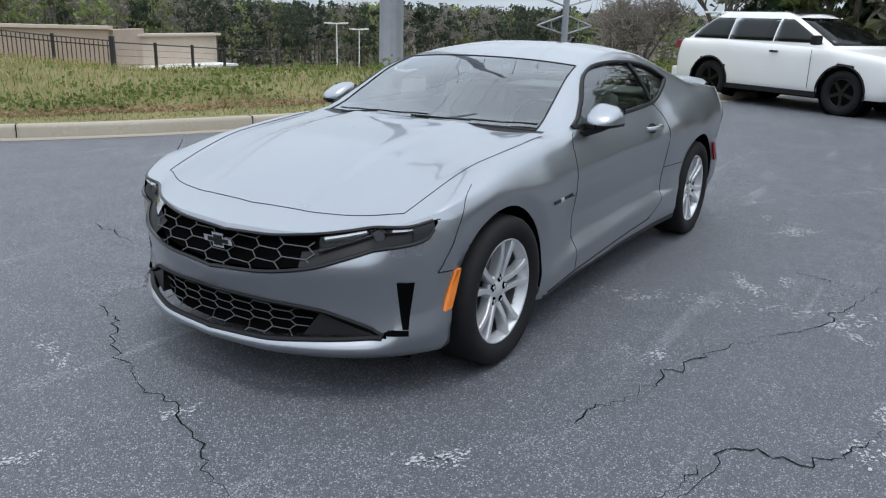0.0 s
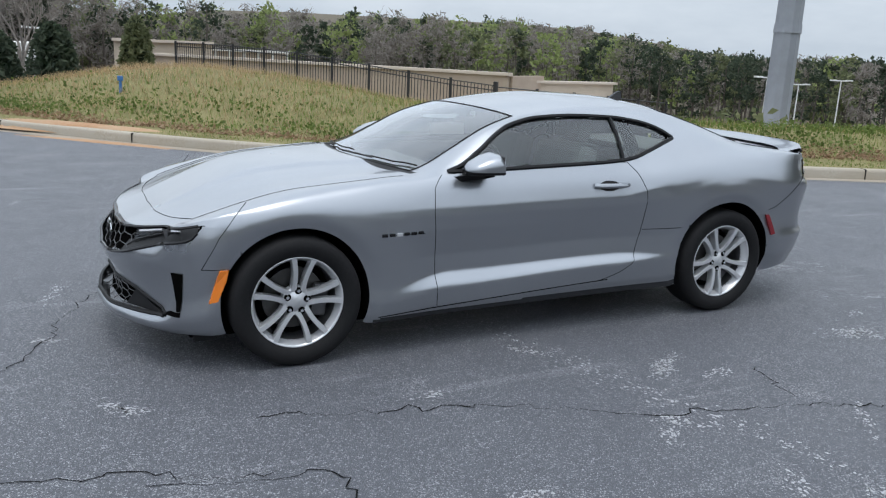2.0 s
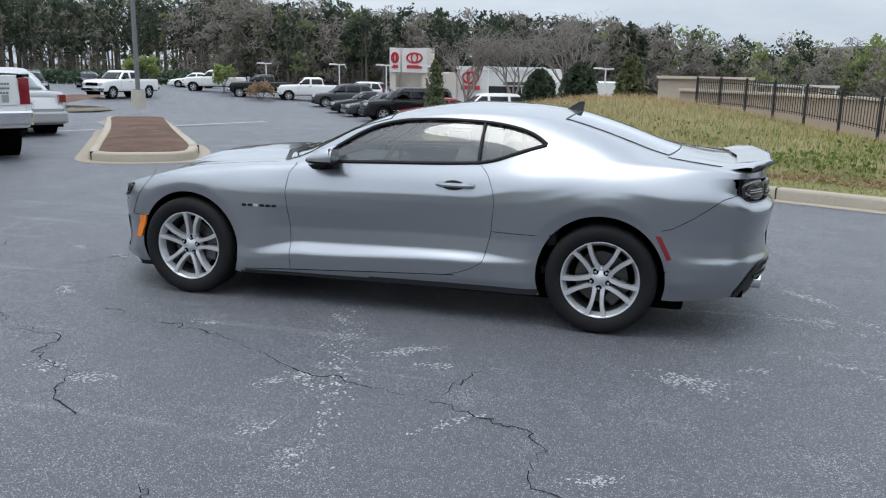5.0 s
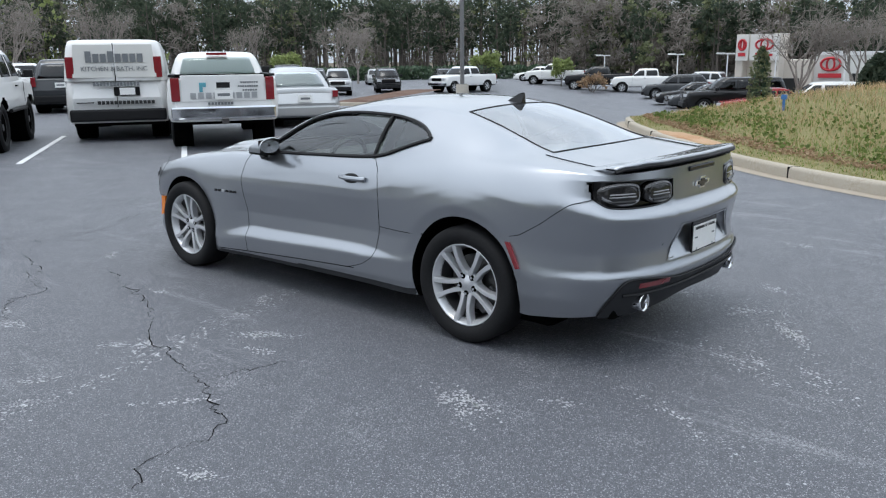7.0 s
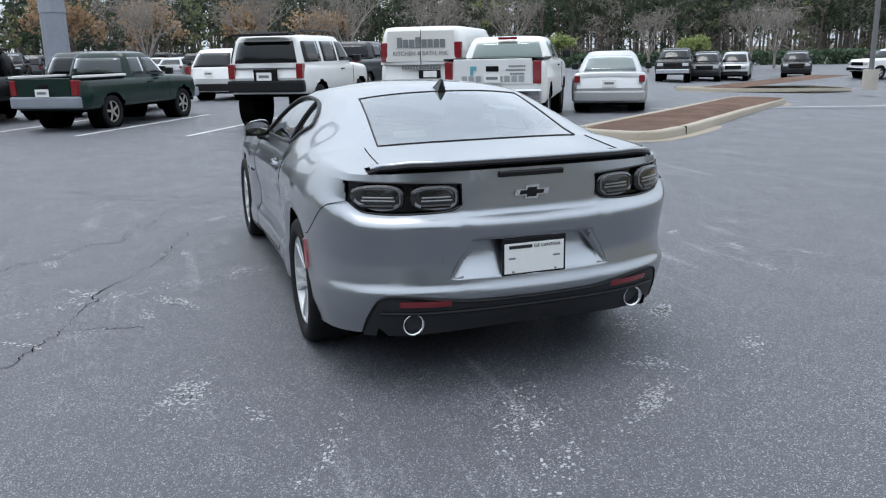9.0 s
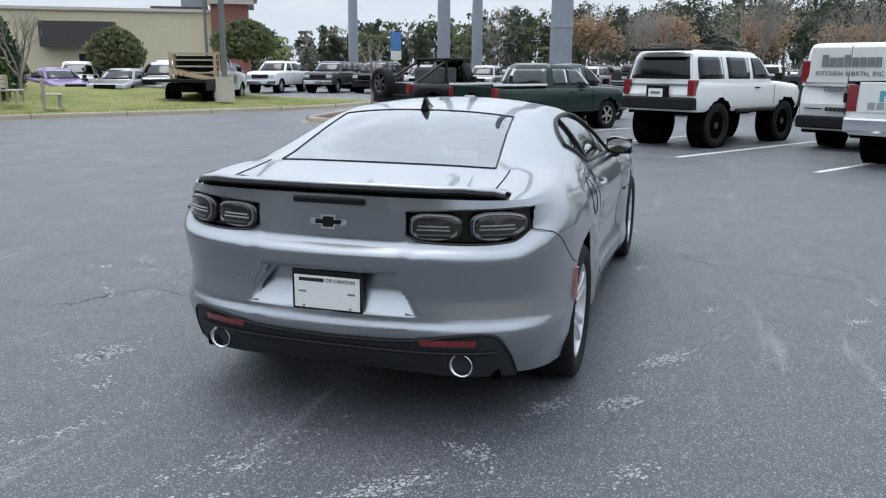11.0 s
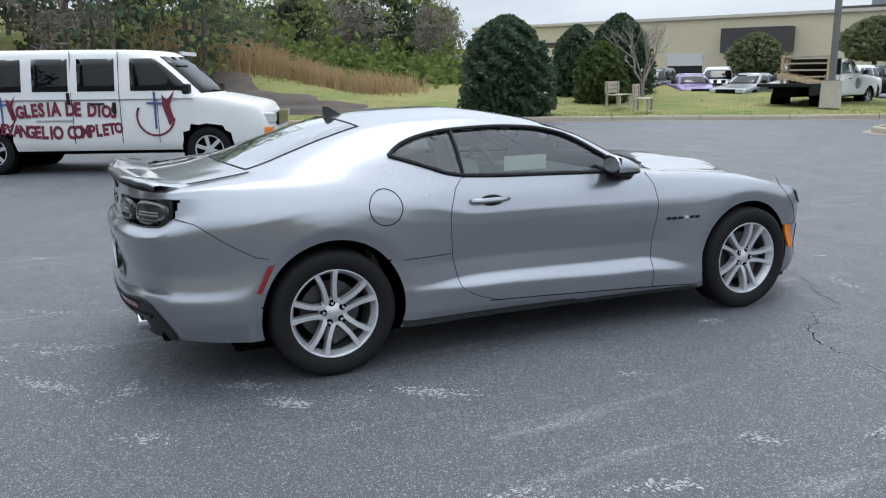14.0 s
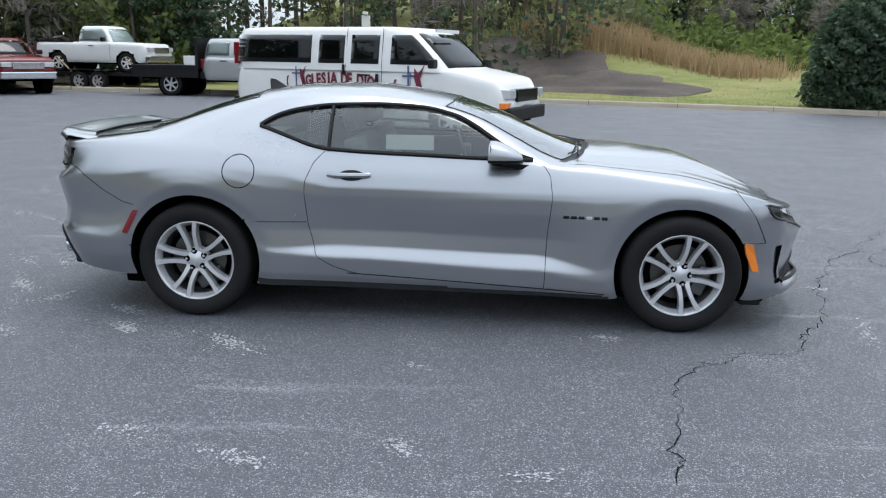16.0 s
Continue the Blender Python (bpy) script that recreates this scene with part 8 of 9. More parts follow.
def flatbed(m, paint, label, rack=False):
    v = vehicle("flatbed_truck", label, "truck", m, paint, x0=3.1, x1=-0.62, wide=2.0, clear=0.55, top=[(3.1, 1.15), (2.8, 1.24), (1.75, 1.32), (-0.62, 1.34)], cabin=(1.6, 1.0, -0.45, -0.58, 1.32, 1.94, 0.93, 0.78), axle_f=2.1, axle_r=-1.75, r=0.40,
                sides=((0.06, 0.45), (0.52, 0.90)), lamp_z=1.0, tail_z=1.1, plate=False, glass_mat="window_glass")
    part("flat_deck", boxed(-3.1, -0.68, -1.05, 1.05, 0.92, 1.04, bevel=0.01), "satin_black", v)
    part("headboard", boxed(-0.78, -0.70, -1.0, 1.0, 1.04, 1.95), "satin_black", v)
    part("chassis", boxed(-3.0, 0, -0.45, 0.45, 0.55, 0.9), "liner_black", v)
    part("tool_box", boxed(-1.2, -0.8, -1.03, -0.6, 1.04, 1.35, bevel=0.02), "white_metal", v)
    part("deck_skirt", boxed(-3.1, -0.7, -1.04, -0.98, 0.62, 0.92), "satin_black", v)
    if rack:
        for k in range(7):
            part("timber", boxed(-2.9 + 0.1 * k, -1.2 + 0.05 * k, -0.9 + 0.24 * k, -0.75 + 0.24 * k, 1.04 + 0.03 * k, 1.12 + 0.05 * k), "wood_pale", v)
        for x in (-1.5, -1.0):
            for y in (-0.9, 0.9):
                part("rack_post", boxed(x - 0.05, x + 0.05, y - 0.05, y + 0.05, 1.04, 2.1), "wood_pale", v)
        part("rack_panel", boxed(-1.5, -1.0, -0.92, -0.86, 1.1, 1.75), "rust", v)
        for k in range(4):
            part("rack_rail", boxed(-1.55, -0.95, -0.95, 0.95, 1.25 + 0.25 * k, 1.31 + 0.25 * k), "wood_grey", v)
    return v


flatbed(placed(9.2, -23.0, 176), "silver_paint", "silver crew-cab truck with a black flat deck")
fb = flatbed(placed(-24.6, -18.6, 196), "white_paint", "white crew-cab flatbed truck loaded with timber racks", True)
part("door_emblem", cone(bmesh.new(), 0.22, 0.22, (0.9, -1.005, 1.0), (0.9, -1.012, 1.0), 20), "print_grey", fb)

# archetypes for the fuller rows, each copied
def row_car(kind, paint, label):
    if kind == "sedan":
        return vehicle("sedan", label, "car", pose(0, 0, -50), paint, x0=2.35, x1=-2.35, wide=1.82, clear=0.22, top=[(2.35, 0.66), (2.1, 0.74), (1.0, 0.90), (-1.6, 0.97), (-2.35, 0.95)], cabin=(0.98, 0.2, -0.9, -1.75, 0.94, 1.43, 0.80, 0.60),
                       axle_f=1.38, axle_r=-1.38, r=0.33, sides=((0.18, 0.48), (0.52, 0.88)), group="cars in the lot", lamp_z=0.64, tail_z=0.82, tail_h=0.14, bumper=paint)
    if kind == "suv":
        return vehicle("suv", label, "SUV", pose(0, 0, -50), paint, x0=2.35, x1=-2.4, wide=1.93, clear=0.30, top=[(2.35, 0.88), (2.1, 0.98), (1.1, 1.07), (-2.4, 1.10)], cabin=(1.1, 0.35, -1.85, -2.3, 1.08, 1.74, 0.87, 0.68),
                       axle_f=1.42, axle_r=-1.42, r=0.38, sides=((0.05, 0.30), (0.34, 0.62), (0.66, 0.92)), group="cars in the lot", lamp_z=0.84, tail_z=1.02)
    if kind == "large":
        return vehicle("suv", label, "SUV", pose(0, 0, -50), paint, x0=2.6, x1=-2.75, wide=2.03, clear=0.36, top=[(2.6, 1.05), (2.4, 1.16), (1.4, 1.22), (-2.75, 1.24)], cabin=(1.35, 0.7, -2.45, -2.7, 1.22, 1.92, 0.93, 0.76),
                       axle_f=1.55, axle_r=-1.55, r=0.41, sides=((0.04, 0.30), (0.33, 0.62), (0.65, 0.92)), group="cars in the lot", lamp_z=0.98, tail_z=1.15)
    return vehicle("pickup_truck", label, "pickup", pose(0, 0, -50), paint, x0=2.7, x1=-2.95, wide=2.02, clear=0.5, top=[(2.7, 1.14), (2.4, 1.24), (1.35, 1.30), (-2.95, 1.32)], cabin=(1.2, 0.55, -1.0, -1.15, 1.30, 1.90, 0.93, 0.76),
                   axle_f=1.8, axle_r=-1.8, r=0.41, sides=((0.08, 0.45), (0.52, 0.90)), bed=(-1.2, -2.9, 1.32), group="cars in the lot", bumper="chrome", lamp_z=1.0, tail_z=1.1)


TYPES = {}
WORDS = {"white_paint": "white", "black_paint": "black", "charcoal_paint": "charcoal grey", "silver_paint": "silver", "red_paint": "bright red", "blue_paint": "dark blue", "grey_paint": "mid grey", "maroon_paint": "dark red", "purple_paint": "pale purple"}


def put(kind, paint, x, y, head, z=None):
    """A copy of an archetype, built when first needed."""
    z = float(lot_z(x, y)) if z is None else z
    if (kind, paint) not in TYPES:
        word = {"sedan": "sedan", "suv": "SUV", "large": "full-size SUV", "truck": "pickup truck"}[kind]
        TYPES[kind, paint] = row_car(kind, paint, f"{WORDS[paint]} {word} parked in a row on the asphalt")
        TYPES[kind, paint].matrix_basis = pose(x, y, z, 0, 0, head)
    else:
        copy_thing(TYPES[kind, paint], pose(x, y, z, 0, 0, head))


# dealership row in the north
for kind, paint, x, y, h in (("truck", "black_paint", -31.5, 56.5, 205), ("truck", "white_paint", -27.5, 57.3, 208), ("suv", "charcoal_paint", -22.2, 51.8, 208), ("sedan", "black_paint", -18.4, 46.2, 215), ("sedan", "charcoal_paint", -16.1, 43.2, 215),
                             ("large", "black_paint", -13.2, 39.6, 212), ("sedan", "red_paint", -10.4, 36.9, 208), ("suv", "white_paint", -7.9, 36.6, 205), ("truck", "white_paint", -38, 60, 200), ("suv", "silver_paint", -24, 60, 180), ("sedan", "white_paint", -44, 66, 200)):
    put(kind, paint, x, y, h)
# western lot
for kind, paint, x, y, h in (("truck", "black_paint", -36.2, 27.6, -38), ("suv", "charcoal_paint", -37.8, 31.0, -40), ("sedan", "charcoal_paint", -33, 8.5, -32), ("suv", "silver_paint", -38.8, 34.0, -42), ("suv", "grey_paint", -45.5, 29.5, -36), ("suv", "black_paint", -40.0, 40.0, -42),
                             ("sedan", "silver_paint", -52, 50.5, -40), ("sedan", "black_paint", -49, 57, -40), ("truck", "white_paint", -36.3, 44.5, -95), ("sedan", "white_paint", -41, 13, -32), ("suv", "black_paint", -39, 10, 150), ("truck", "charcoal_paint", -24.5, 5.6, 148), ("suv", "white_paint", -25.5, 1.4, 148),
                             ("sedan", "silver_paint", -27.5, 12.0, 148), ("suv", "charcoal_paint", -24.8, 9.0, 148)):
    put(kind, paint, x, y, h)
rng = np.random.default_rng(11)
kinds = [("sedan", "white_paint"), ("suv", "white_paint"), ("suv", "black_paint"), ("truck", "white_paint"), ("sedan", "silver_paint"), ("suv", "charcoal_paint"), ("truck", "black_paint"), ("sedan", "red_paint"), ("large", "black_paint"), ("suv", "silver_paint"), ("sedan", "blue_paint"), ("truck", "charcoal_paint")]
for x0, y0, dx, dy, n, h in ((-58, -12, 0.9, 2.9, 12, 170), (-66, -16, 0.9, 2.9, 13, -10), (-84, -22, 0.6, 3.0, 16, 175), (-92, -20, 0.6, 3.0, 15, -5), (-104, -5, 0.5, 3.0, 14, 175)):
    for k in range(n):
        if rng.uniform() < 0.12:
            continue
        kind, paint = kinds[rng.integers(len(kinds))]
        put(kind, paint, x0 + dx * k + rng.uniform(-0.3, 0.3), y0 + dy * k, h + rng.uniform(-2, 2))
# south-western lot before the cream building
for kind, paint, x, y, h in (("large", "white_paint", -24.5, -34.0, 60), ("suv", "black_paint", -25.8, -30.5, 35), ("sedan", "purple_paint", -25.4, -27.0, 60), ("sedan", "grey_paint", -26.5, -24.3, 20), ("suv", "silver_paint", -29.2, -24.0, 15), ("suv", "white_paint", -29.0, -29.0, 40),
                             ("truck", "white_paint", -40.6, -24.0, 5), ("truck", "charcoal_paint", -42.6, -21.2, 5), ("large", "black_paint", -43.4, -18.4, 5), ("suv", "grey_paint", -44.5, -15.6, 5), ("suv", "black_paint", -37.6, -26.6, 5), ("truck", "white_paint", -38.0, -30.0, 20), ("sedan", "white_paint", -34.0, -33.5, 40), ("truck", "red_paint", -56, -27.5, 10), ("large", "white_paint", -54, -31, 10), ("suv", "white_paint", -33.2, -24.5, 20)):
    put(kind, paint, x, y, h)
for x0, y0, dx, dy, n, h in ((-53, -25, -0.6, 2.8, 6, 5), (-60, -29, -0.5, 2.8, 6, 185), (-47.5, -12.5, -0.5, 2.8, 3, 5)):
    for k in range(n):
        kind, paint = kinds[rng.integers(len(kinds))]
        put(kind, paint, x0 + dx * k, y0 + dy * k, h + rng.uniform(-2, 2))

# ---- plants ----
def cards(name, cen, size, material, parent=None, label="", seed=0, stretch=1.0, flat=0.0, m=None):
    """Many small leaf-shaped faces round given centres: each a bent diamond of its own size and turn."""
    rng = np.random.default_rng(seed)
    cen = np.asarray(cen, float)
    n = len(cen)
    size = np.broadcast_to(np.asarray(size, float), (n,))
    a = rng.normal(size=(n, 3))
    a[:, 2] *= (1 - flat)
    a /= np.linalg.norm(a, axis=1, keepdims=True)
    b = rng.normal(size=(n, 3))
    b -= a * np.einsum("ij,ij->i", a, b)[:, None]
    b /= np.linalg.norm(b, axis=1, keepdims=True)
    u, v = a * size[:, None] * 0.5 * stretch, b * size[:, None] * 0.5
    w = np.cross(a, b) * size[:, None] * 0.12
    V = np.stack([cen - u, cen + v * 0.8 + w, cen + u, cen - v * 0.8 + w], 1).reshape(-1, 3)
    me = bpy.data.meshes.new(name)
    me.from_pydata(V.tolist(), [], np.arange(4 * n).reshape(-1, 4).tolist())
    return obj(name, me, material, parent, label, m)


def blades(name, base, height, lean, width, material, seed=0, label=""):
    """Grass blades: narrow bent triangles standing on given points."""
    rng = np.random.default_rng(seed)
    n = len(base)
    az = rng.uniform(0, math.tau, n)
    d = np.c_[np.cos(az), np.sin(az), np.zeros(n)]
    s = np.c_[-np.sin(az), np.cos(az), np.zeros(n)] * (width * rng.uniform(0.6, 1.3, n))[:, None]
    h = np.broadcast_to(height, (n,)) * rng.uniform(0.55, 1.25, n)
    mid = base + d * (h * lean * 0.35)[:, None] + np.c_[np.zeros(n), np.zeros(n), h * 0.6]
    tip = base + d * (h * lean)[:, None] + np.c_[np.zeros(n), np.zeros(n), h]
    V = np.stack([base - s, base + s, mid + s * 0.6, mid - s * 0.6, tip], 1).reshape(-1, 3)
    F = []
    for k in range(n):
        o = 5 * k
        F += [(o, o + 1, o + 2, o + 3), (o + 3, o + 2, o + 4)]
    me = bpy.data.meshes.new(name)
    me.from_pydata(V.tolist(), [], F)
    return tagged(obj(name, me, material), label, "grass", kind="stuff")


def limbs(rng, p, d, length, r, depth, out, spread=0.5, up=0.25, kids=3):
    """A branching skeleton: adds (from, to, r0, r1) to out, and returns the tips."""
    q = p + d * length
    mid = p + d * length * 0.5 + Vector(rng.normal(0, 0.06 * length, 3))
    out.append((p, mid, r, r * 0.82))
    out.append((mid, q, r * 0.82, r * 0.62))
    if depth == 0:
        return [q]
    tips = []
    for k in range(kids):
        e = Vector(rng.normal(0, spread, 3)) + d + Vector((0, 0, up))
        e.normalize()
        start = mid.lerp(q, rng.uniform(0.1, 1.0)) if k else q
        tips += limbs(rng, start, e, length * rng.uniform(0.58, 0.82), r * 0.55, depth - 1, out, spread, up, kids)
    return tips


def sticks(name, segs, material, parent, sides=5, label=""):
    V, F = [], []
    for a, b, r0, r1 in segs:
        q = (b - a).to_track_quat("Z", "Y")
        o = len(V)
        for p, r in ((a, r0), (b, r1)):
            for k in range(sides):
                V.append(tuple(p + q @ Vector((r * math.cos(k * math.tau / sides), r * math.sin(k * math.tau / sides), 0))))
        for k in range(sides):
            F.append((o + k, o + (k + 1) % sides, o + sides + (k + 1) % sides, o + sides + k))
    me = bpy.data.meshes.new(name)
    me.from_pydata(V, [], F)
    me.polygons.foreach_set("use_smooth", [True] * len(me.polygons))
    return obj(name, me, material, parent, label)


def bare_tree(m, h, label, seed, bark="pale_bark", leaf=None, leaf_n=900, leaf_size=0.12, spread=0.42, depth=4, low=0.22, twig=True):
    """A small spreading tree with many fine branches."""
    rng = np.random.default_rng(seed)
    t = thing("tree", m, label, "tree", "lot trees")
    segs = []
    tips = []
    stem = h * low
    segs.append((Vector((0, 0, -0.2)), Vector((0, 0, stem)), 0.03 * h ** 0.9, 0.024 * h ** 0.9))
    for k in range(5):
        a = k * math.tau / 5 + rng.uniform(-0.4, 0.4)
        d = Vector((0.45 * math.cos(a), 0.45 * math.sin(a), 1)).normalized()
        tips += limbs(rng, Vector((0, 0, stem * rng.uniform(0.8, 1.0))), d, h * 0.27, 0.012 * h, depth - 1, segs, spread, 0.22, 3)
    sticks("trunk", segs, bark, t, 4)
    tp = np.array([tuple(p) for p in tips])
    if leaf:
        c = tp[rng.integers(len(tp), size=leaf_n)] + rng.normal(0, 0.05 * h, (leaf_n, 3))
        cards("crown", c, leaf_size * rng.uniform(0.6, 1.4, leaf_n), leaf, t, seed=seed)
    elif twig:
        c = tp[rng.integers(len(tp), size=900)] + rng.normal(0, 0.045 * h, (900, 3))
        cards("crown", c, 0.035 * rng.uniform(0.6, 1.4, 900), "twig_haze", t, seed=seed, stretch=16.0)
        # fine twigs read as slivers
    return t


def shrub(name, m, w, h, label, leaf, n, size, seed, cone_shape=True, category="shrub", core="holly_leaf"):
    """A dense evergreen: a leafy shell with lumps and gaps over a dark inside."""
    rng = np.random.default_rng(seed)
    t = thing(name, m, label, category)
    part("trunk", cone(bmesh.new(), 0.09, 0.05, (0, 0, -0.2), (0, 0, h * 0.6), 8), "bark", t)
    f = rng.uniform(0, 1, n) ** 0.9
    az = rng.uniform(0, math.tau, n)

    def radius(f):
        if cone_shape:
            return 0.5 * w * np.interp(f, [0, 0.06, 0.2, 0.45, 0.7, 0.88, 1.0], [0.80, 0.95, 1.0, 0.95, 0.78, 0.52, 0.12])
        return 0.5 * w * np.interp(f, [0, 0.1, 0.35, 0.65, 0.9, 1.0], [0.5, 0.8, 1.0, 0.9, 0.5, 0.1])
    lump = 1 + 0.13 * np.sin(az * 5 + f * 17) * np.sin(f * 23 + az * 2) + 0.08 * np.sin(az * 11 + f * 31)
    r = radius(f) * lump * rng.uniform(0.72, 1.06, n) ** 0.5
    c = np.c_[r * np.cos(az), r * np.sin(az), f * h]
    cards("crown", c, size * rng.uniform(0.6, 1.5, n), leaf, t, seed=seed, stretch=1.3)
    # inner leaves fill the heart of it; a darker core colour paints crown shade
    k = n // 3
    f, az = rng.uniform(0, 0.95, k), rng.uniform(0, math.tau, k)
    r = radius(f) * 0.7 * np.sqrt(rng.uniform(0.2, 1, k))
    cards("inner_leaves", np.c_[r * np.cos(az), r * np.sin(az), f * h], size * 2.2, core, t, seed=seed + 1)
    return t


def forest(name, label, spots, crowns, seed, trunk_mat="bark"):
    """A wood: trunks and crowns of many trees. spots: rows of x, y, ground z, height, kind index; crowns: for each kind (material, leaf count, leaf size, crown start, width, shape)."""
    rng = np.random.default_rng(seed)
    spots = np.asarray(spots, float)
    n = len(spots)
    V, F = [], []
    for x, y, z, h, k in spots:
        r = 0.010 * h + 0.04
        lean = rng.normal(0, 0.02 * h, 2)
        top = h * (0.92 if crowns[int(k)][3] > 0.45 else 0.7)
        o = len(V)
        for q, (zz, rr) in enumerate(((z - 1.0, r * 1.2), (z + top * 0.5, r * 0.8), (z + top, r * 0.25))):
            for a in range(5):
                V.append((x + lean[0] * q * 0.5 + rr * math.cos(a * 1.2566), y + lean[1] * q * 0.5 + rr * math.sin(a * 1.2566), zz))
        for q in range(2):
            for a in range(5):
                F.append((o + 5 * q + a, o + 5 * q + (a + 1) % 5, o + 5 * q + 5 + (a + 1) % 5, o + 5 * q + 5 + a))
        # a few bare limbs
        for _ in range(7):
            zl = z + h * rng.uniform(0.35, 0.9)
            a, ln = rng.uniform(0, math.tau), h * rng.uniform(0.08, 0.2)
            o = len(V)
            e = np.array([math.cos(a), math.sin(a), rng.uniform(0.2, 1.0)]) * ln
            for p, rr in (((x, y, zl), r * 0.3), ((x + e[0], y + e[1], zl + e[2]), r * 0.08)):
                for b in range(3):
                    V.append((p[0] + rr * math.cos(b * 2.09), p[1] + rr * math.sin(b * 2.09), p[2]))
            for b in range(3):
                F.append((o + b, o + (b + 1) % 3, o + 3 + (b + 1) % 3, o + 3 + b))
    me = bpy.data.meshes.new(name)
    me.from_pydata(V, [], F)
    wood = tagged(obj(name, me, trunk_mat), label, "trees", kind="stuff")
    for k, (mat, count, size, start, wide, shape) in enumerate(crowns):
        own = spots[spots[:, 4] == k]
        if not len(own):
            continue
        allc, alls = [], []
        for x, y, z, h, _ in own:
            clumps = max(5, int(count / 14))
            f = rng.uniform(0, 1, clumps)
            prof = {"round": np.sin(np.pi * (0.12 + 0.80 * f)) ** 0.7, "spire": 1.05 - 0.95 * f, "tuft": 0.45 + 0.55 * np.sin(np.pi * np.clip(f, 0, 1)), "haze": np.sin(np.pi * (0.08 + 0.84 * f)) ** 0.6}[shape]
            rr = wide * h * prof * np.sqrt(rng.uniform(0.1, 1, clumps))
            az = rng.uniform(0, math.tau, clumps)
            cc = np.c_[x + rr * np.cos(az), y + rr * np.sin(az), z + h * (start + (1 - start) * f)]
            c = np.repeat(cc, 14, 0) + rng.normal(0, 1, (clumps * 14, 3)) * (wide * h * 0.17, wide * h * 0.17, h * 0.022)
            allc.append(c)
            alls.append(size * rng.uniform(0.5, 1.5, len(c)))
        cards("foliage", np.vstack(allc), np.concatenate(alls), mat, wood, seed=seed + k, stretch=4.5 if shape == "haze" else 1.2)
    return wood


def sector(rng, n, az0, az1, r0, r1, z, h0, h1, weights):
    """Random spots in a sector of the plan; z: number or function of x, y."""
    out = []
    for _ in range(n):
        a, r = radians(rng.uniform(az0, az1)), math.sqrt(rng.uniform(r0 * r0, r1 * r1))
        x, y = r * math.cos(a), r * math.sin(a)
        k = rng.choice(len(weights), p=np.array(weights) / sum(weights))
        out.append((x, y, z(x, y, r) if callable(z) else z, rng.uniform(h0, h1), k))
    return out


PINE = ("pine_needles", 300, 0.42, 0.46, 0.14, "tuft")
BROADLEAF = ("spring_leaf", 300, 0.48, 0.15, 0.20, "round")
OLIVE = ("olive_leaf", 260, 0.48, 0.18, 0.18, "round")
HAZE = ("twig_haze", 420, 0.20, 0.25, 0.19, "haze")
SPIRE = ("pine_needles", 300, 0.50, 0.08, 0.20, "spire")
KINDS = [PINE, BROADLEAF, OLIVE, HAZE, SPIRE]
r_ = np.random.default_rng(5)


def tops(spots, wild=0.45):
    """The same trees, cut to heights that make the skyline of the woods."""
    out = []
    for x, y, z, h, k in spots:
        want = 1.55 + math.hypot(x, y) * math.tan(radians(float(skyline(math.degrees(math.atan2(y, x)) % 360)))) * (1.10 - wild * r_.uniform(0, 1) ** 0.8)
        out.append((x, y, z, min(21.0, max(4.5, want - z)), k))
    return out


forest("hill_woods", "mixed spring woods on the far hillside", sector(r_, 760, 8, 70, 165, 380, lambda x, y, r: hill_z(math.degrees(math.atan2(y, x)), r) - 1.5, 9, 13, (0.8, 2.6, 2.6, 3.2, 0.4)), [(m, max(120, int(c * 0.5)), s * 1.5, a * 0.4, w * 1.3, sh) for m, c, s, a, w, sh in KINDS], 21)
forest("valley_woods", "dark pines and pale green spring trees behind the shops", tops(sector(r_, 190, 24, 52, 120, 190, -9.5, 7, 10, (3.2, 0.4, 1.4, 2.4, 1.6)), 0.9) + tops(sector(r_, 420, 52, 94, 108, 175, -6.5, 12, 16.5, (1.4, 2.4, 2.2, 4.0, 0.6)), 0.9), KINDS, 22)
forest("north_woods", "bare and evergreen woods behind the dealership", tops(sector(r_, 320, 90, 122, 92, 135, -3.0, 11, 15.5, (4.0, 0.25, 0.9, 3.0, 0.9))), KINDS, 23)
forest("west_woods", "tall dark pine wood along the far side of the lot", tops(sector(r_, 640, 120, 186, 112, 175, -2.5, 11, 16.5, (5.5, 0.08, 0.5, 1.5, 0.5)), 0.38), KINDS, 24)
forest("south_west_woods", "pines beyond the cream building", tops(sector(r_, 300, 184, 230, 118, 165, -2.0, 8, 13.5, (3.0, 0.2, 1.6, 0.6, 1.6)), 0.5), KINDS, 25)
# thickets close by
NEAR = [("pine_needles", 520, 0.30, 0.35, 0.16, "tuft"), ("spring_leaf", 520, 0.22, 0.12, 0.24, "round"), ("olive_leaf", 620, 0.24, 0.05, 0.26, "round"), ("twig_haze", 760, 0.11, 0.20, 0.22, "haze"), ("holly_leaf", 760, 0.26, 0.02, 0.30, "round")]
spots = []
for _ in range(95):
    x = r_.uniform(-4, 34)
    y = r_.uniform(-54, -30 if x < 3 else -29)
    spots.append((x, y, float(lawn_z(x, y, max(0, -22 - y) )) - 0.3, r_.uniform(6.5, 11), r_.choice(5, p=[0.08, 0.12, 0.38, 0.24, 0.18])))
for _ in range(26):
    spots.append((r_.uniform(12, 30), r_.uniform(-33, -28.5), 0.2, r_.uniform(3.5, 6.5), r_.choice([1, 2, 4])))
forest("south_thicket", "tangled woods with vines behind the southern kerb", spots, NEAR, 26)
spots = []
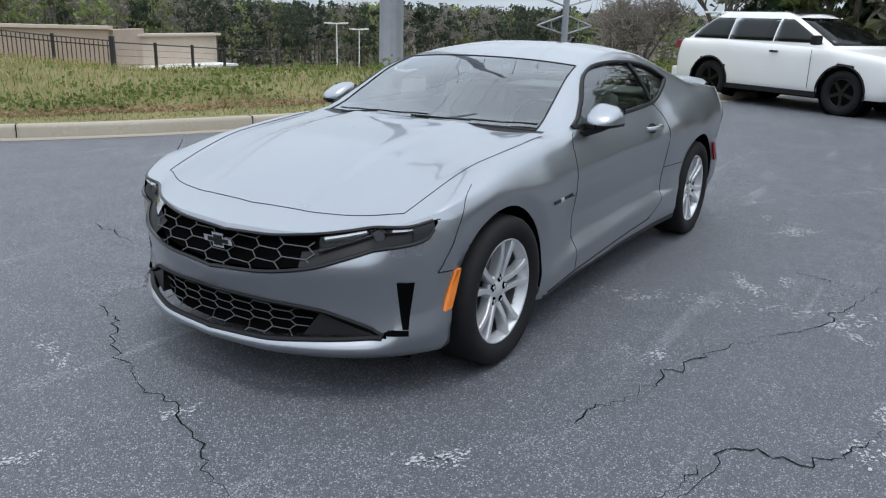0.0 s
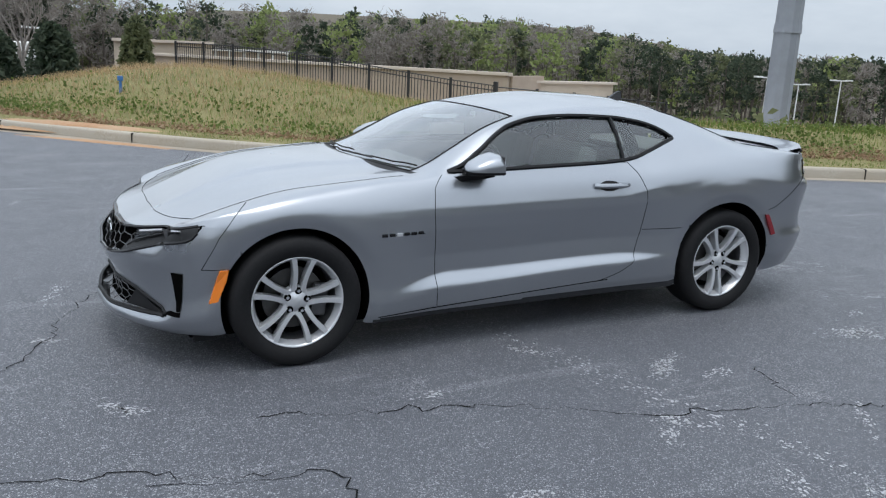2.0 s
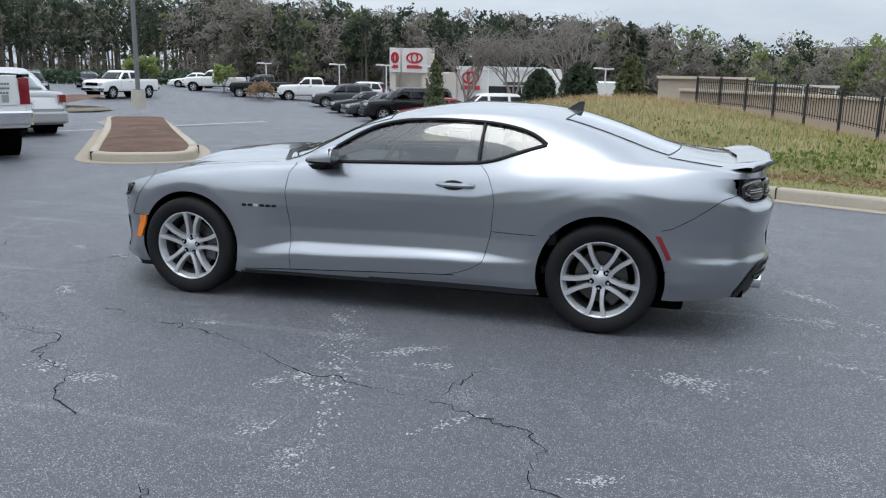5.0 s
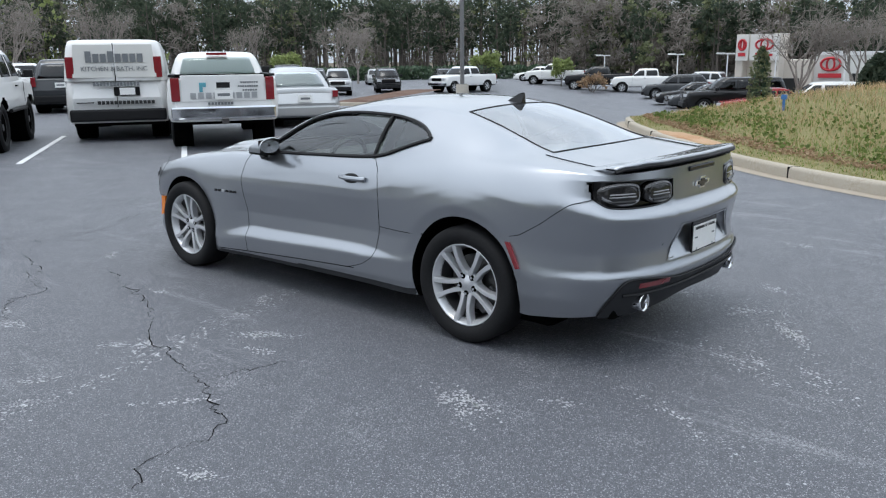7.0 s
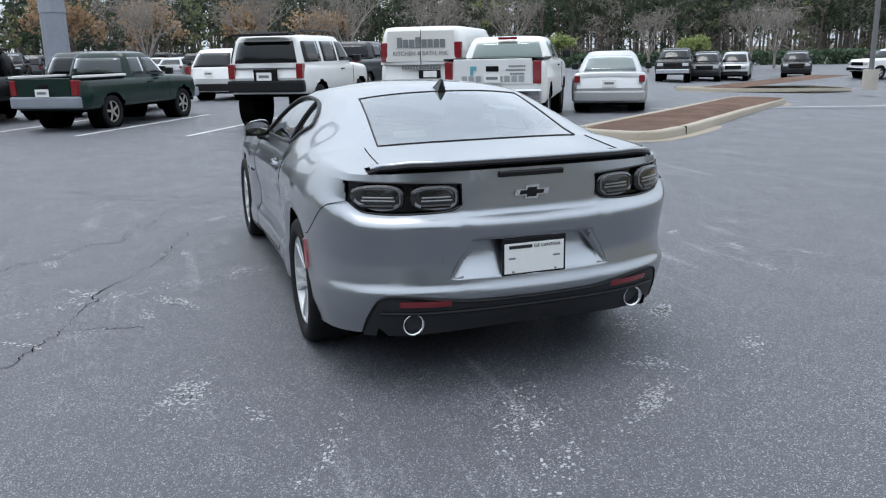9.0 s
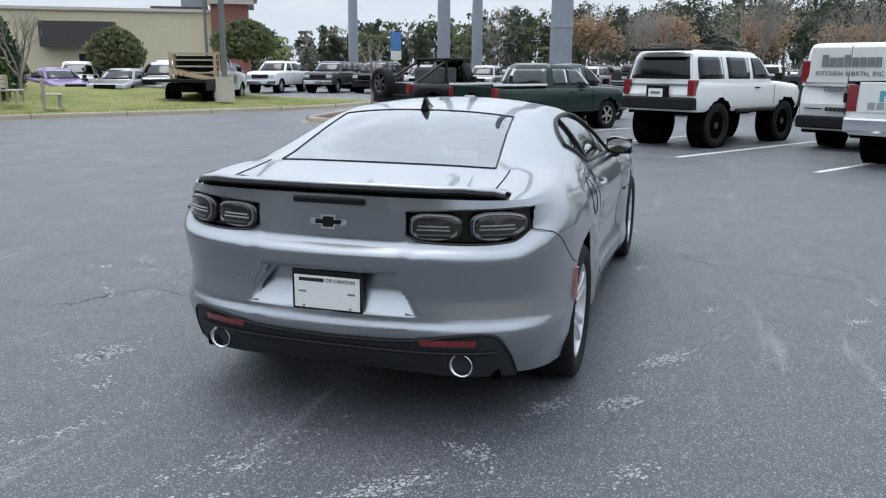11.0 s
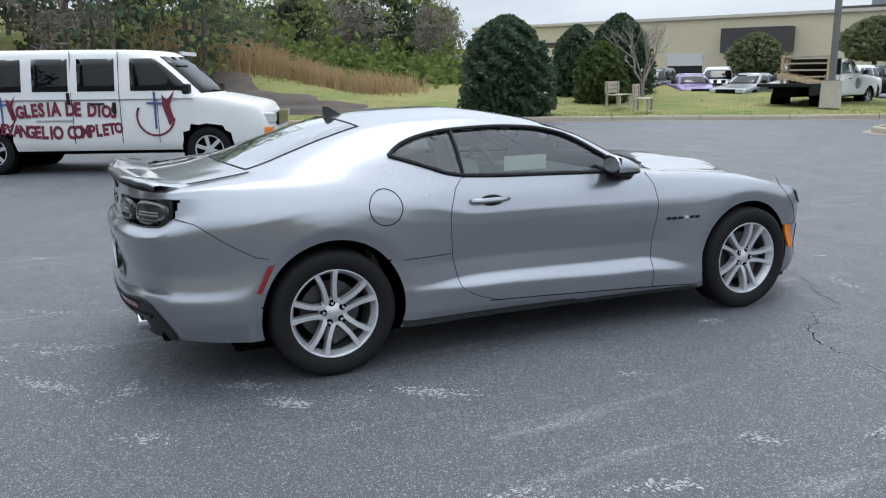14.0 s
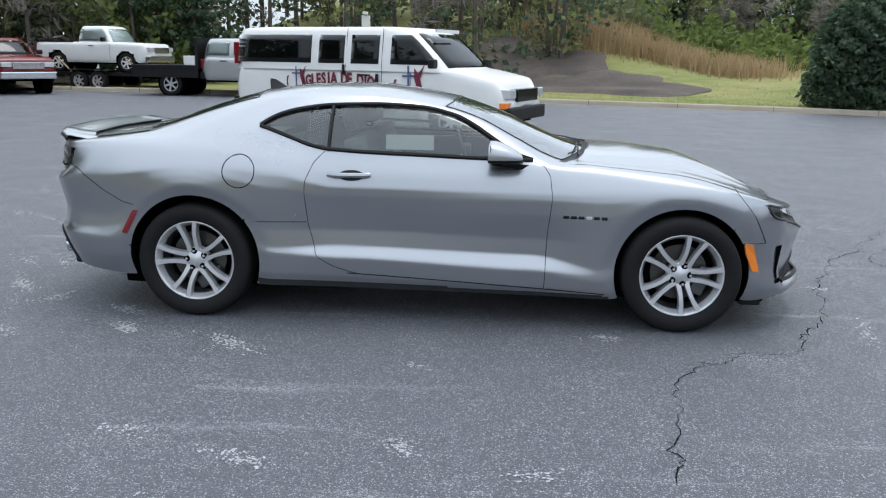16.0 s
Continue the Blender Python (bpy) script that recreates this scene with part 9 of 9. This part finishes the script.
for _ in range(120):
    x, y = r_.uniform(-34, -7), r_.uniform(-66, -46)
    spots.append((x, y, 1.0, r_.uniform(4.5, 8.5), r_.choice(5, p=[0.2, 0.1, 0.35, 0.3, 0.05])))
forest("slope_woods", "mixed woods along the top of the grassy slope", [s for s in spots if s[0] > 4.7 + 0.544 * s[1]], NEAR, 27)
spots = []
for _ in range(40):
    spots.append((r_.uniform(17.5, 36), r_.uniform(-34, 2.8), 0.1, r_.uniform(5, 9), r_.choice(5, p=[0.15, 0.05, 0.30, 0.38, 0.12])))
for _ in range(34):
    spots.append((r_.uniform(18.2, 27), r_.uniform(-11, 3.4), 0.1, r_.uniform(6.5, 10), r_.choice(5, p=[0.12, 0.14, 0.44, 0.18, 0.12])))
for _ in range(16):
    spots.append((r_.uniform(17.6, 20), r_.uniform(-9, 3.0), 0.1, r_.uniform(1.6, 3.2), r_.choice([1, 2, 4])))
forest("east_thicket", "dense roadside trees and brush", spots, NEAR, 28)
# brush on the low ground
n = 2600
rx_, ry_ = r_.uniform(12, 40, n), r_.uniform(9, 30, n)
ok = (ry_ - north_y(rx_) > 3.0) & (ry_ < 11 + 0.25 * rx_)
cards("brush", np.c_[rx_, ry_, bank_z(rx_, ry_) + r_.uniform(0, 0.7, n)][ok], r_.uniform(0.1, 0.3, ok.sum()), "olive_leaf", seed=3)
tagged(bpy.data.objects["brush"], "low weedy brush on the falling ground", "brush", kind="stuff")
bare_tree(pose(15.9, 2.9, 0.2), 3.6, "thin tree with pale blossom at the lot edge", 61, "bark", "blossom", 1500, 0.06, 0.5)
for x, y, h, sd in ((15.2, 4.4, 2.6, 62), (16.6, 5.6, 2.4, 63)):
    bare_tree(pose(x, y, -0.2), h, "leafless brown bush at the lot edge", sd, "bark", None, spread=0.6)

# clipped hedge along the far side of the lot
n = 9000
ha, hr = np.radians(r_.uniform(122, 174, n)), 90 + r_.normal(0, 0.7, n)
hx, hy = hr * np.cos(ha), hr * np.sin(ha)
tagged(cards("hedge", np.c_[hx, hy, lot_z(hx, hy) + r_.uniform(0, 1.5, n)], r_.uniform(0.3, 0.6, n), "holly_leaf", seed=12), "low dark green hedge along the far edge of the lot", "hedge", kind="stuff")

# single trees of the lots
bare_tree(pose(-6.6, 37.9, -1.2), 5.4, "leafless multi-stemmed tree beside the dealership", 71)
bare_tree(pose(-9.05, 37.4, -1.2), 5.6, "leafless multi-stemmed tree beside the dealership", 72)
bare_tree(pose(-3.4, 35.2, -0.9), 5.6, "leafless multi-stemmed tree beside the dealership", 73)
for x, y, h, sd in ((-44, 4, 6.0, 74), (-46, 10, 6.5, 75), (-50, 17, 6.2, 76), (-52, 24, 6.5, 77), (-55, 38, 6.0, 78), (-52, 46, 6.6, 79), (-48, -2, 6.0, 80), (-56, 52, 6.5, 81)):
    bare_tree(pose(x, y, float(lot_z(x, y))), h, "pale leafless tree in a lot island", sd)
for x, y, h, sd in ((-62, -8, 7.0, 82), (-70, -2, 7.5, 83), (-66, 6, 6.5, 84), (-75, 14, 7, 85)):
    bare_tree(pose(x, y, -0.5), h, "small tree with rust-brown old leaves", sd, "bark", "rust_leaf", 1300, 0.30)
for x, y, h, sd in ((-57, 44, 3.4, 86), (-40, 52, 3.2, 87), (-62, 33, 3.6, 88), (-36, 58, 2.6, 89), (-70, 20, 3.6, 90)):
    bare_tree(pose(x, y, float(lot_z(x, y))), h, "small bush in fresh yellow-green leaf", sd, "bark", "spring_leaf", 1500, 0.22)
bare_tree(pose(-29.8, 53, -2.0), 2.6, "low brown bush on a lot island", 91, "bark", "rust_leaf", 700, 0.16)
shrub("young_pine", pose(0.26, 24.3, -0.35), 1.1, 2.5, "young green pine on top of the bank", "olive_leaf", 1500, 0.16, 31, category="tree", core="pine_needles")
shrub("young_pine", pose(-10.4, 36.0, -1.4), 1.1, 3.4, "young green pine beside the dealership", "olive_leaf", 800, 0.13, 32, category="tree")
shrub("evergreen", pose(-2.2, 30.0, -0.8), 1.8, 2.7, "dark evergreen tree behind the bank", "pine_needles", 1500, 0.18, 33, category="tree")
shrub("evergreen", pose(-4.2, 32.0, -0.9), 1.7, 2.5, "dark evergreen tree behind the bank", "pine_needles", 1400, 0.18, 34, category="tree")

# hollies on the south lawn
shrub("holly_tree", pose(-11.0, -19.75, 0.12), 3.1, 3.3, "large dark green cone-shaped holly on the lawn", "holly_leaf", 9000, 0.13, 41, category="tree")
shrub("holly_tree", pose(-18.4, -26.6, 0.3), 2.3, 3.3, "dark green cone-shaped holly on the lawn", "holly_leaf", 5200, 0.14, 42, category="tree")
shrub("holly_tree", pose(-20.6, -26.4, 0.3), 3.0, 3.8, "dark green cone-shaped holly on the lawn", "holly_leaf", 6000, 0.14, 43, category="tree")
shrub("magnolia", pose(-17.3, -23.2, 0.25), 2.1, 2.5, "smaller lighter green magnolia on the lawn", "magnolia_leaf", 4600, 0.14, 44, category="tree", core="olive_leaf")
bare_tree(pose(-19.6, -23.4, 0.25), 4.2, "slender pale leafless tree on the lawn", 45, spread=0.35, twig=False)
shrub("round_tree", pose(-29.5, -27.0, 1.3), 2.7, 2.1, "small round-headed olive tree", "olive_leaf", 2600, 0.16, 46, False, "tree", "olive_leaf")
shrub("round_tree", pose(-26.2, -17.6, 1.9), 2.6, 1.6, "small round-headed olive tree beside the lot", "olive_leaf", 2200, 0.15, 47, False, "tree", "olive_leaf")
bare_tree(pose(-22.6, -10.2, 0.15), 2.6, "hard-pruned bare trunk in the mulch island", 48, "pale_bark", None, depth=2, low=0.5, twig=False, spread=0.25)
# vines and shrubs along the slope
n = 15000
t_s = r_.uniform(0, 1, n)
vx, vy = -7.5 - 15.0 * t_s + r_.normal(0, 1.4, n), -44 + 2.0 * t_s + r_.normal(0, 3.0, n)
vz = lawn_z(vx, vy, np.maximum(0, -19.5 - 0.12 * (vx + 10) - vy)) + np.abs(r_.normal(0, 0.95, n)) * (0.6 + 0.6 * np.sin(vx * 0.9) ** 2) * (1 - 0.6 * t_s)
tagged(cards("vine_bank", np.c_[vx, vy, vz], r_.uniform(0.25, 0.55, n), "weed_leaf", seed=7), "green vines and shrubs covering the slope", "shrubs", kind="stuff")
n = 2600
sx, sy = -5.5 + r_.normal(0, 1.8, n), -41.5 + r_.normal(0, 1.8, n)
sz = lawn_z(sx, sy, np.maximum(0, -20.5 - sy)) + np.abs(r_.normal(0, 0.8, n)) + 0.5
tagged(cards("slope_pine_shoots", np.c_[sx, sy, sz], r_.uniform(0.2, 0.45, n), "olive_leaf", seed=8), "young green shoots among the tall straw", "shrubs", kind="stuff")

# tall straw on the slope
n = 9000
t_s = r_.uniform(0, 1, n)
gx_, gy_ = -2.8 - 9.5 * t_s + r_.normal(0, 0.9, n), -40.0 + 6.0 * t_s + r_.normal(0, 1.5, n)
gz_ = lawn_z(gx_, gy_, np.maximum(0, -21 - gy_))
blades("straw_grass", np.c_[gx_, gy_, gz_], np.interp(t_s, [0, 0.3, 1], [1.9, 1.3, 0.9]), 0.35, 0.022, "straw", 51, "tall dry tan grass on the slope")

# rock slab and leaf litter south of the kerb
def south_z(x, y):
    return lawn_z(x, y, max(0.0, (-21.4 + 0.30 * (-x - 1) * (x < -1)) - y))


patch("rock_slab", -4.3, -28.0, 3.6, 3.2, south_z, "rock", 0.16, 0.25, "dark bare rock slab sloping up from the lawn", 6)
patch("rock_slab_upper", -1.8, -34.5, 3.2, 4.2, south_z, "rock", 0.20, 0.1, "dark weathered rock face with rust-brown leaf litter", 7)
patch("leaf_litter", 3.5, -33.5, 5.5, 6.0, south_z, "forest_floor", 0.10, 0.0, "brown leaf litter below the woods", 8)

# grass of the bank
n = 52000
bx, away = r_.uniform(-6.0, 15.5, n), r_.uniform(0.02, 1, n) ** 1.5 * 11
by = north_y(bx) + 0.2 + away
keep = ~((np.abs(bx + 2.2) < 1.3) & (away < 0.9) & (r_.uniform(0, 1, n) < 0.8))
bx, by, away = bx[keep], by[keep], away[keep]
hgt = np.interp(away, [0, 0.9, 1.6, 4, 11], [0.035, 0.05, 0.10, 0.13, 0.14])
strawy = r_.uniform(0, 1, len(bx)) < np.interp(away, [0, 0.8, 3, 8], [0.25, 0.15, 0.35, 0.7]) * np.interp(bx, [-7, 1, 5, 9, 15], [1.7, 1.4, 0.6, 0.3, 0.2])
base = np.c_[bx, by, bank_z(bx, by) - 0.01]
blades("bank_grass", base[~strawy], hgt[~strawy], 0.6, 0.006, "grass_blade", 52, "short green and yellow grass on the bank")
blades("bank_straw", base[strawy], hgt[strawy] * 1.25, 0.9, 0.005, "straw", 53, "dry straw-coloured grass on the bank")
n = 10500
wx, wa = r_.uniform(-5, 15.5, n), 1.2 + np.abs(r_.normal(0, 1.6, n))
clump = np.sin(wx * 1.9 + 1.0) * np.sin(wa * 2.1 + wx * 0.8) + r_.normal(0, 0.35, n)
sel = (clump > 0.05) & (wa < 5.5)
wx, wa = wx[sel], wa[sel]
wy_ = north_y(wx) + wa
tagged(cards("bank_weeds", np.c_[wx, wy_, bank_z(wx, wy_) + r_.uniform(0.01, 0.16, len(wx))], r_.uniform(0.03, 0.09, len(wx)), "weed_leaf", seed=9), "leafy green weeds and brambles on the bank", "weeds", kind="stuff")
n = 5000
wx, wa = r_.uniform(-6, 13, n), 0.9 + np.abs(r_.normal(0, 0.35, n))
wy_ = north_y(wx) + wa
tagged(cards("bank_litter", np.c_[wx, wy_, bank_z(wx, wy_) + r_.uniform(0.0, 0.05, n)], r_.uniform(0.03, 0.08, n), "rust_leaf", seed=10, flat=0.5), "dead brown stalks and leaves along the mown strip", "leaf litter", kind="stuff")
# short grass along the southern kerb
n = 14000
i_ = r_.integers(40, len(SOUTH_KERB) - 90, n)
aw = 0.2 + r_.uniform(0, 1, n) ** 1.6 * 9
sx, sy = SOUTH_KERB[i_, 0] - 0.30 * aw + r_.normal(0, 0.35, n), SOUTH_KERB[i_, 1] - 0.95 * aw - np.abs(r_.normal(0, 0.1, n))
blades("lawn_grass", np.c_[sx, sy, lawn_z(sx, sy, aw) - 0.01], 0.05, 0.6, 0.010, "grass_blade", 54, "short yellow-green lawn grass")

# valve cover marker on the bank
mk = thing("utility_marker", pose(-1.22, 12.0, float(bank_z(-1.22, 12.0))), "small blue utility marker post on the bank", "marker")
part("post", cone(bmesh.new(), 0.03, 0.025, (0, 0, -0.1), (0, 0, 0.26), 8), "sign_blue", mk)
part("cap", boxed(-0.05, 0.05, -0.04, 0.04, 0.20, 0.29, bevel=0.01), "sign_blue", mk)
camp = thing("security_camera", pose(4.9, -26.4, 0.2), "white security camera unit on a thin pole", "camera")
part("pole", cone(bmesh.new(), 0.05, 0.05, (0, 0, 0), (0, 0, 2.35), 8), "grey_pole", camp)
part("housing", boxed(-0.15, 0.15, -0.12, 0.12, 2.3, 2.72, bevel=0.02), "white_metal", camp)
part("camera_head", boxed(-0.08, 0.10, -0.05, 0.25, 2.75, 2.85, bevel=0.02), "white_metal", camp)

# ---- cracks and scuffs of the asphalt ----
def crack(points, seed, wide=0.0036):
    """A ragged dark crack through plan points."""
    rng = np.random.default_rng(seed)
    p = np.asarray(points, float)
    d = np.r_[0, np.cumsum(np.hypot(*np.diff(p, axis=0).T))]
    s = np.arange(0, d[-1], 0.035)
    x, y = np.interp(s, d, p[:, 0]), np.interp(s, d, p[:, 1])
    wob = np.cumsum(rng.normal(0, 0.016, (len(s), 2)), axis=0)
    wob -= np.linspace(0, 1, len(s))[:, None] * wob[-1] + 0
    x, y = x + wob[:, 0] + rng.normal(0, 0.008, len(s)), y + wob[:, 1] + rng.normal(0, 0.008, len(s))
    tx_, ty_ = np.gradient(x), np.gradient(y)
    l = np.hypot(tx_, ty_) + 1e-9
    w = wide * (0.25 + np.abs(np.sin(s * 3.1 + rng.uniform(0, 6))) * rng.uniform(0.3, 1.1, len(s)))
    w[0] = w[-1] = 0.001
    a, b = np.c_[x - ty_ / l * w, y + tx_ / l * w], np.c_[x + ty_ / l * w, y - tx_ / l * w]
    pts = [[(*q, float(lot_z(*q)) + 0.0035) for q in (u, v)] for u, v in zip(a, b)]
    tagged(obj("crack", grid_mesh("crack", pts, smooth=False), "crack_tar"), "ragged dark crack in the asphalt", "crack", "asphalt cracks", "structure")


crack(((-3.40, -1.28), (-2.69, -1.68), (-1.76, -1.91)), 100)
crack(((-1.74, -1.38), (-0.68, -1.83), (-0.06, -2.03), (0.52, -2.13), (0.88, -2.22), (1.22, -2.34), (1.30, -2.62), (1.32, -2.82), (1.47, -2.97)), 101)
crack(((0.76, -2.14), (0.81, -1.95), (0.89, -1.72)), 102)
crack(((-3.86, 0.02), (-3.38, -0.51), (-3.28, -1.03), (-3.67, -1.48)), 103)
crack(((-2.25, -1.83), (-1.96, -1.90), (-1.71, -1.96), (-1.66, -2.20), (-1.47, -2.32), (-1.21, -2.51), (-1.05, -2.74), (-0.91, -2.82), (-0.71, -2.87)), 104)
crack(((-4.07, -2.56), (-3.48, -1.43), (-2.93, -0.48), (-2.49, 0.31), (-2.25, 0.67), (-2.06, 0.91), (-1.97, 1.22)), 112)
crack(((-1.97, 1.22), (-1.75, 1.15), (-1.41, 1.46), (-1.23, 1.73), (-1.20, 2.04), (-1.05, 2.62)), 113)
crack(((-3.38, -1.63), (-3.02, -1.69)), 114)
crack(((-5.03, -3.43), (-4.32, -2.39), (-3.27, -0.79)), 118)
crack(((1.82, -4.47), (1.33, -4.20), (0.84, -3.87)), 119)
crack(((0.99, -4.01), (0.57, -3.74), (-0.12, -3.28)), 121)
MARK = []
MARK.append((0.52, -1.49, 0.56, 0.14, 0.05))
MARK.append((0.61, -1.74, 0.22, 0.12, 0.05))
MARK.append((-2.22, -1.17, -0.42, 0.12, 0.05))
MARK.append((0.03, -2.10, -0.03, 0.15, 0.05))
MARK.append((-0.92, -1.47, -0.22, 0.12, 0.05))
MARK.append((-0.96, -2.41, 0.06, 0.14, 0.05))
MARK.append((1.91, -1.56, -2.81, 0.24, 0.05))
MARK.append((2.00, -1.63, -0.66, 0.24, 0.05))
MARK.append((2.29, -1.27, 0.41, 0.12, 0.05))
MARK.append((0.38, -1.59, 0.57, 0.17, 0.05))
MARK.append((1.54, -2.75, -2.71, 0.16, 0.05))
MARK.append((2.81, -0.16, -0.72, 0.17, 0.05))
MARK.append((2.82, 0.32, -0.79, 0.27, 0.05))
MARK.append((1.02, 2.95, 0.35, 0.24, 0.05))
MARK.append((2.75, 0.44, -0.75, 0.19, 0.05))
MARK.append((1.09, 1.31, 2.47, 0.25, 0.05))
MARK.append((1.86, 0.83, -0.78, 0.12, 0.05))
MARK.append((2.43, 0.61, -2.19, 0.12, 0.05))
MARK.append((1.72, 1.14, -0.71, 0.12, 0.05))
MARK.append((1.02, 1.33, 2.53, 0.32, 0.05))
MARK.append((1.82, 0.87, -0.30, 0.17, 0.05))
MARK.append((0.02, 1.56, -0.34, 0.12, 0.05))
MARK.append((-0.00, 2.42, -0.92, 0.12, 0.05))
MARK.append((0.63, 2.56, -0.30, 0.19, 0.05))
MARK.append((2.77, 0.43, -0.70, 0.16, 0.05))
MARK.append((2.44, 0.70, 0.35, 0.17, 0.05))
MARK.append((-0.98, 1.05, -0.73, 0.12, 0.05))
MARK.append((1.72, 1.17, -0.58, 0.15, 0.05))
MARK.append((2.79, 0.41, -0.84, 0.26, 0.05))
MARK.append((1.89, 0.82, -0.57, 0.16, 0.05))
MARK.append((1.73, 1.16, -0.60, 0.12, 0.05))
MARK.append((-2.28, -1.11, 2.42, 0.12, 0.05))
MARK.append((0.04, -2.15, -0.93, 0.15, 0.05))
MARK.append((2.01, -1.53, -0.47, 0.20, 0.05))
MARK.append((-2.56, -0.13, 2.75, 0.12, 0.05))
MARK.append((-2.51, 0.79, 1.33, 0.36, 0.05))
MARK.append((-3.10, 0.04, 2.51, 0.12, 0.05))
MARK.append((-0.20, -1.10, -0.73, 0.24, 0.05))
MARK.append((2.78, -1.07, 2.69, 0.51, 0.05))
MARK.append((3.84, -1.73, 2.44, 0.70, 0.05))
MARK.append((0.42, -1.53, 0.37, 0.12, 0.05))
MARK.append((0.00, -1.47, -1.23, 1.25, 0.12))
MARK.append((0.31, -2.45, -1.33, 0.80, 0.05))
MARK.append((-1.01, -2.45, 0.75, 0.12, 0.05))
MARK.append((1.91, -1.50, -0.62, 0.21, 0.05))
MARK.append((0.63, 2.57, -0.38, 0.19, 0.05))
MARK.append((-0.00, 2.43, -0.89, 0.12, 0.05))
MARK.append((1.05, 1.36, 2.42, 0.35, 0.05))
MARK.append((1.16, 2.40, -0.15, 0.12, 0.05))
MARK.append((-0.50, 2.61, 0.25, 0.13, 0.05))
MARK.append((-0.99, 1.04, -0.13, 0.12, 0.05))
MARK.append((1.84, -1.56, 2.55, 0.21, 0.05))
MARK.append((-0.11, -2.20, -2.25, 0.12, 0.05))
MARK.append((1.58, -2.74, -2.19, 0.12, 0.05))
MARK.append((0.36, -1.61, -2.68, 0.12, 0.05))
rng = np.random.default_rng(77)
for _ in range(46):
    a, r = rng.uniform(0, math.tau), rng.uniform(2.2, 9.0)
    MARK.append((r * math.cos(a) * 1.15, r * math.sin(a), rng.uniform(0, math.pi), rng.uniform(0.12, 0.5), rng.uniform(0.02, 0.10)))
V, F = [], []
for x, y, rot, ln, wd in MARK:
    n = int(34 + 420 * ln * max(wd, 0.05) * 3)
    for _ in range(n):
        u, v = rng.normal(0, ln * 0.42), rng.normal(0, wd * 0.5)
        cx, cy = x + u * math.cos(rot) - v * math.sin(rot), y + u * math.sin(rot) + v * math.cos(rot)
        if float(lot_z(cx, cy)) < -0.001 or cy > float(north_y(cx)) - 0.4:
            continue
        s, e, q = rng.uniform(0.002, 0.008), rng.uniform(0.6, 2.2), rot + rng.normal(0, 0.5)
        o = len(V)
        for k in range(5):
            a = k * math.tau / 5 + rng.uniform(-0.3, 0.3)
            px, py = s * e * math.cos(a), s * math.sin(a)
            V.append((cx + px * math.cos(q) - py * math.sin(q), cy + px * math.sin(q) + py * math.cos(q), 0.003))
        F.append(tuple(range(o, o + 5)))
me = bpy.data.meshes.new("asphalt_scuffs")
me.from_pydata(V, [], F)
tagged(obj("asphalt_scuffs", me, "chalk"), "pale scuffs and exposed grit on the asphalt", "scuff marks", kind="stuff")
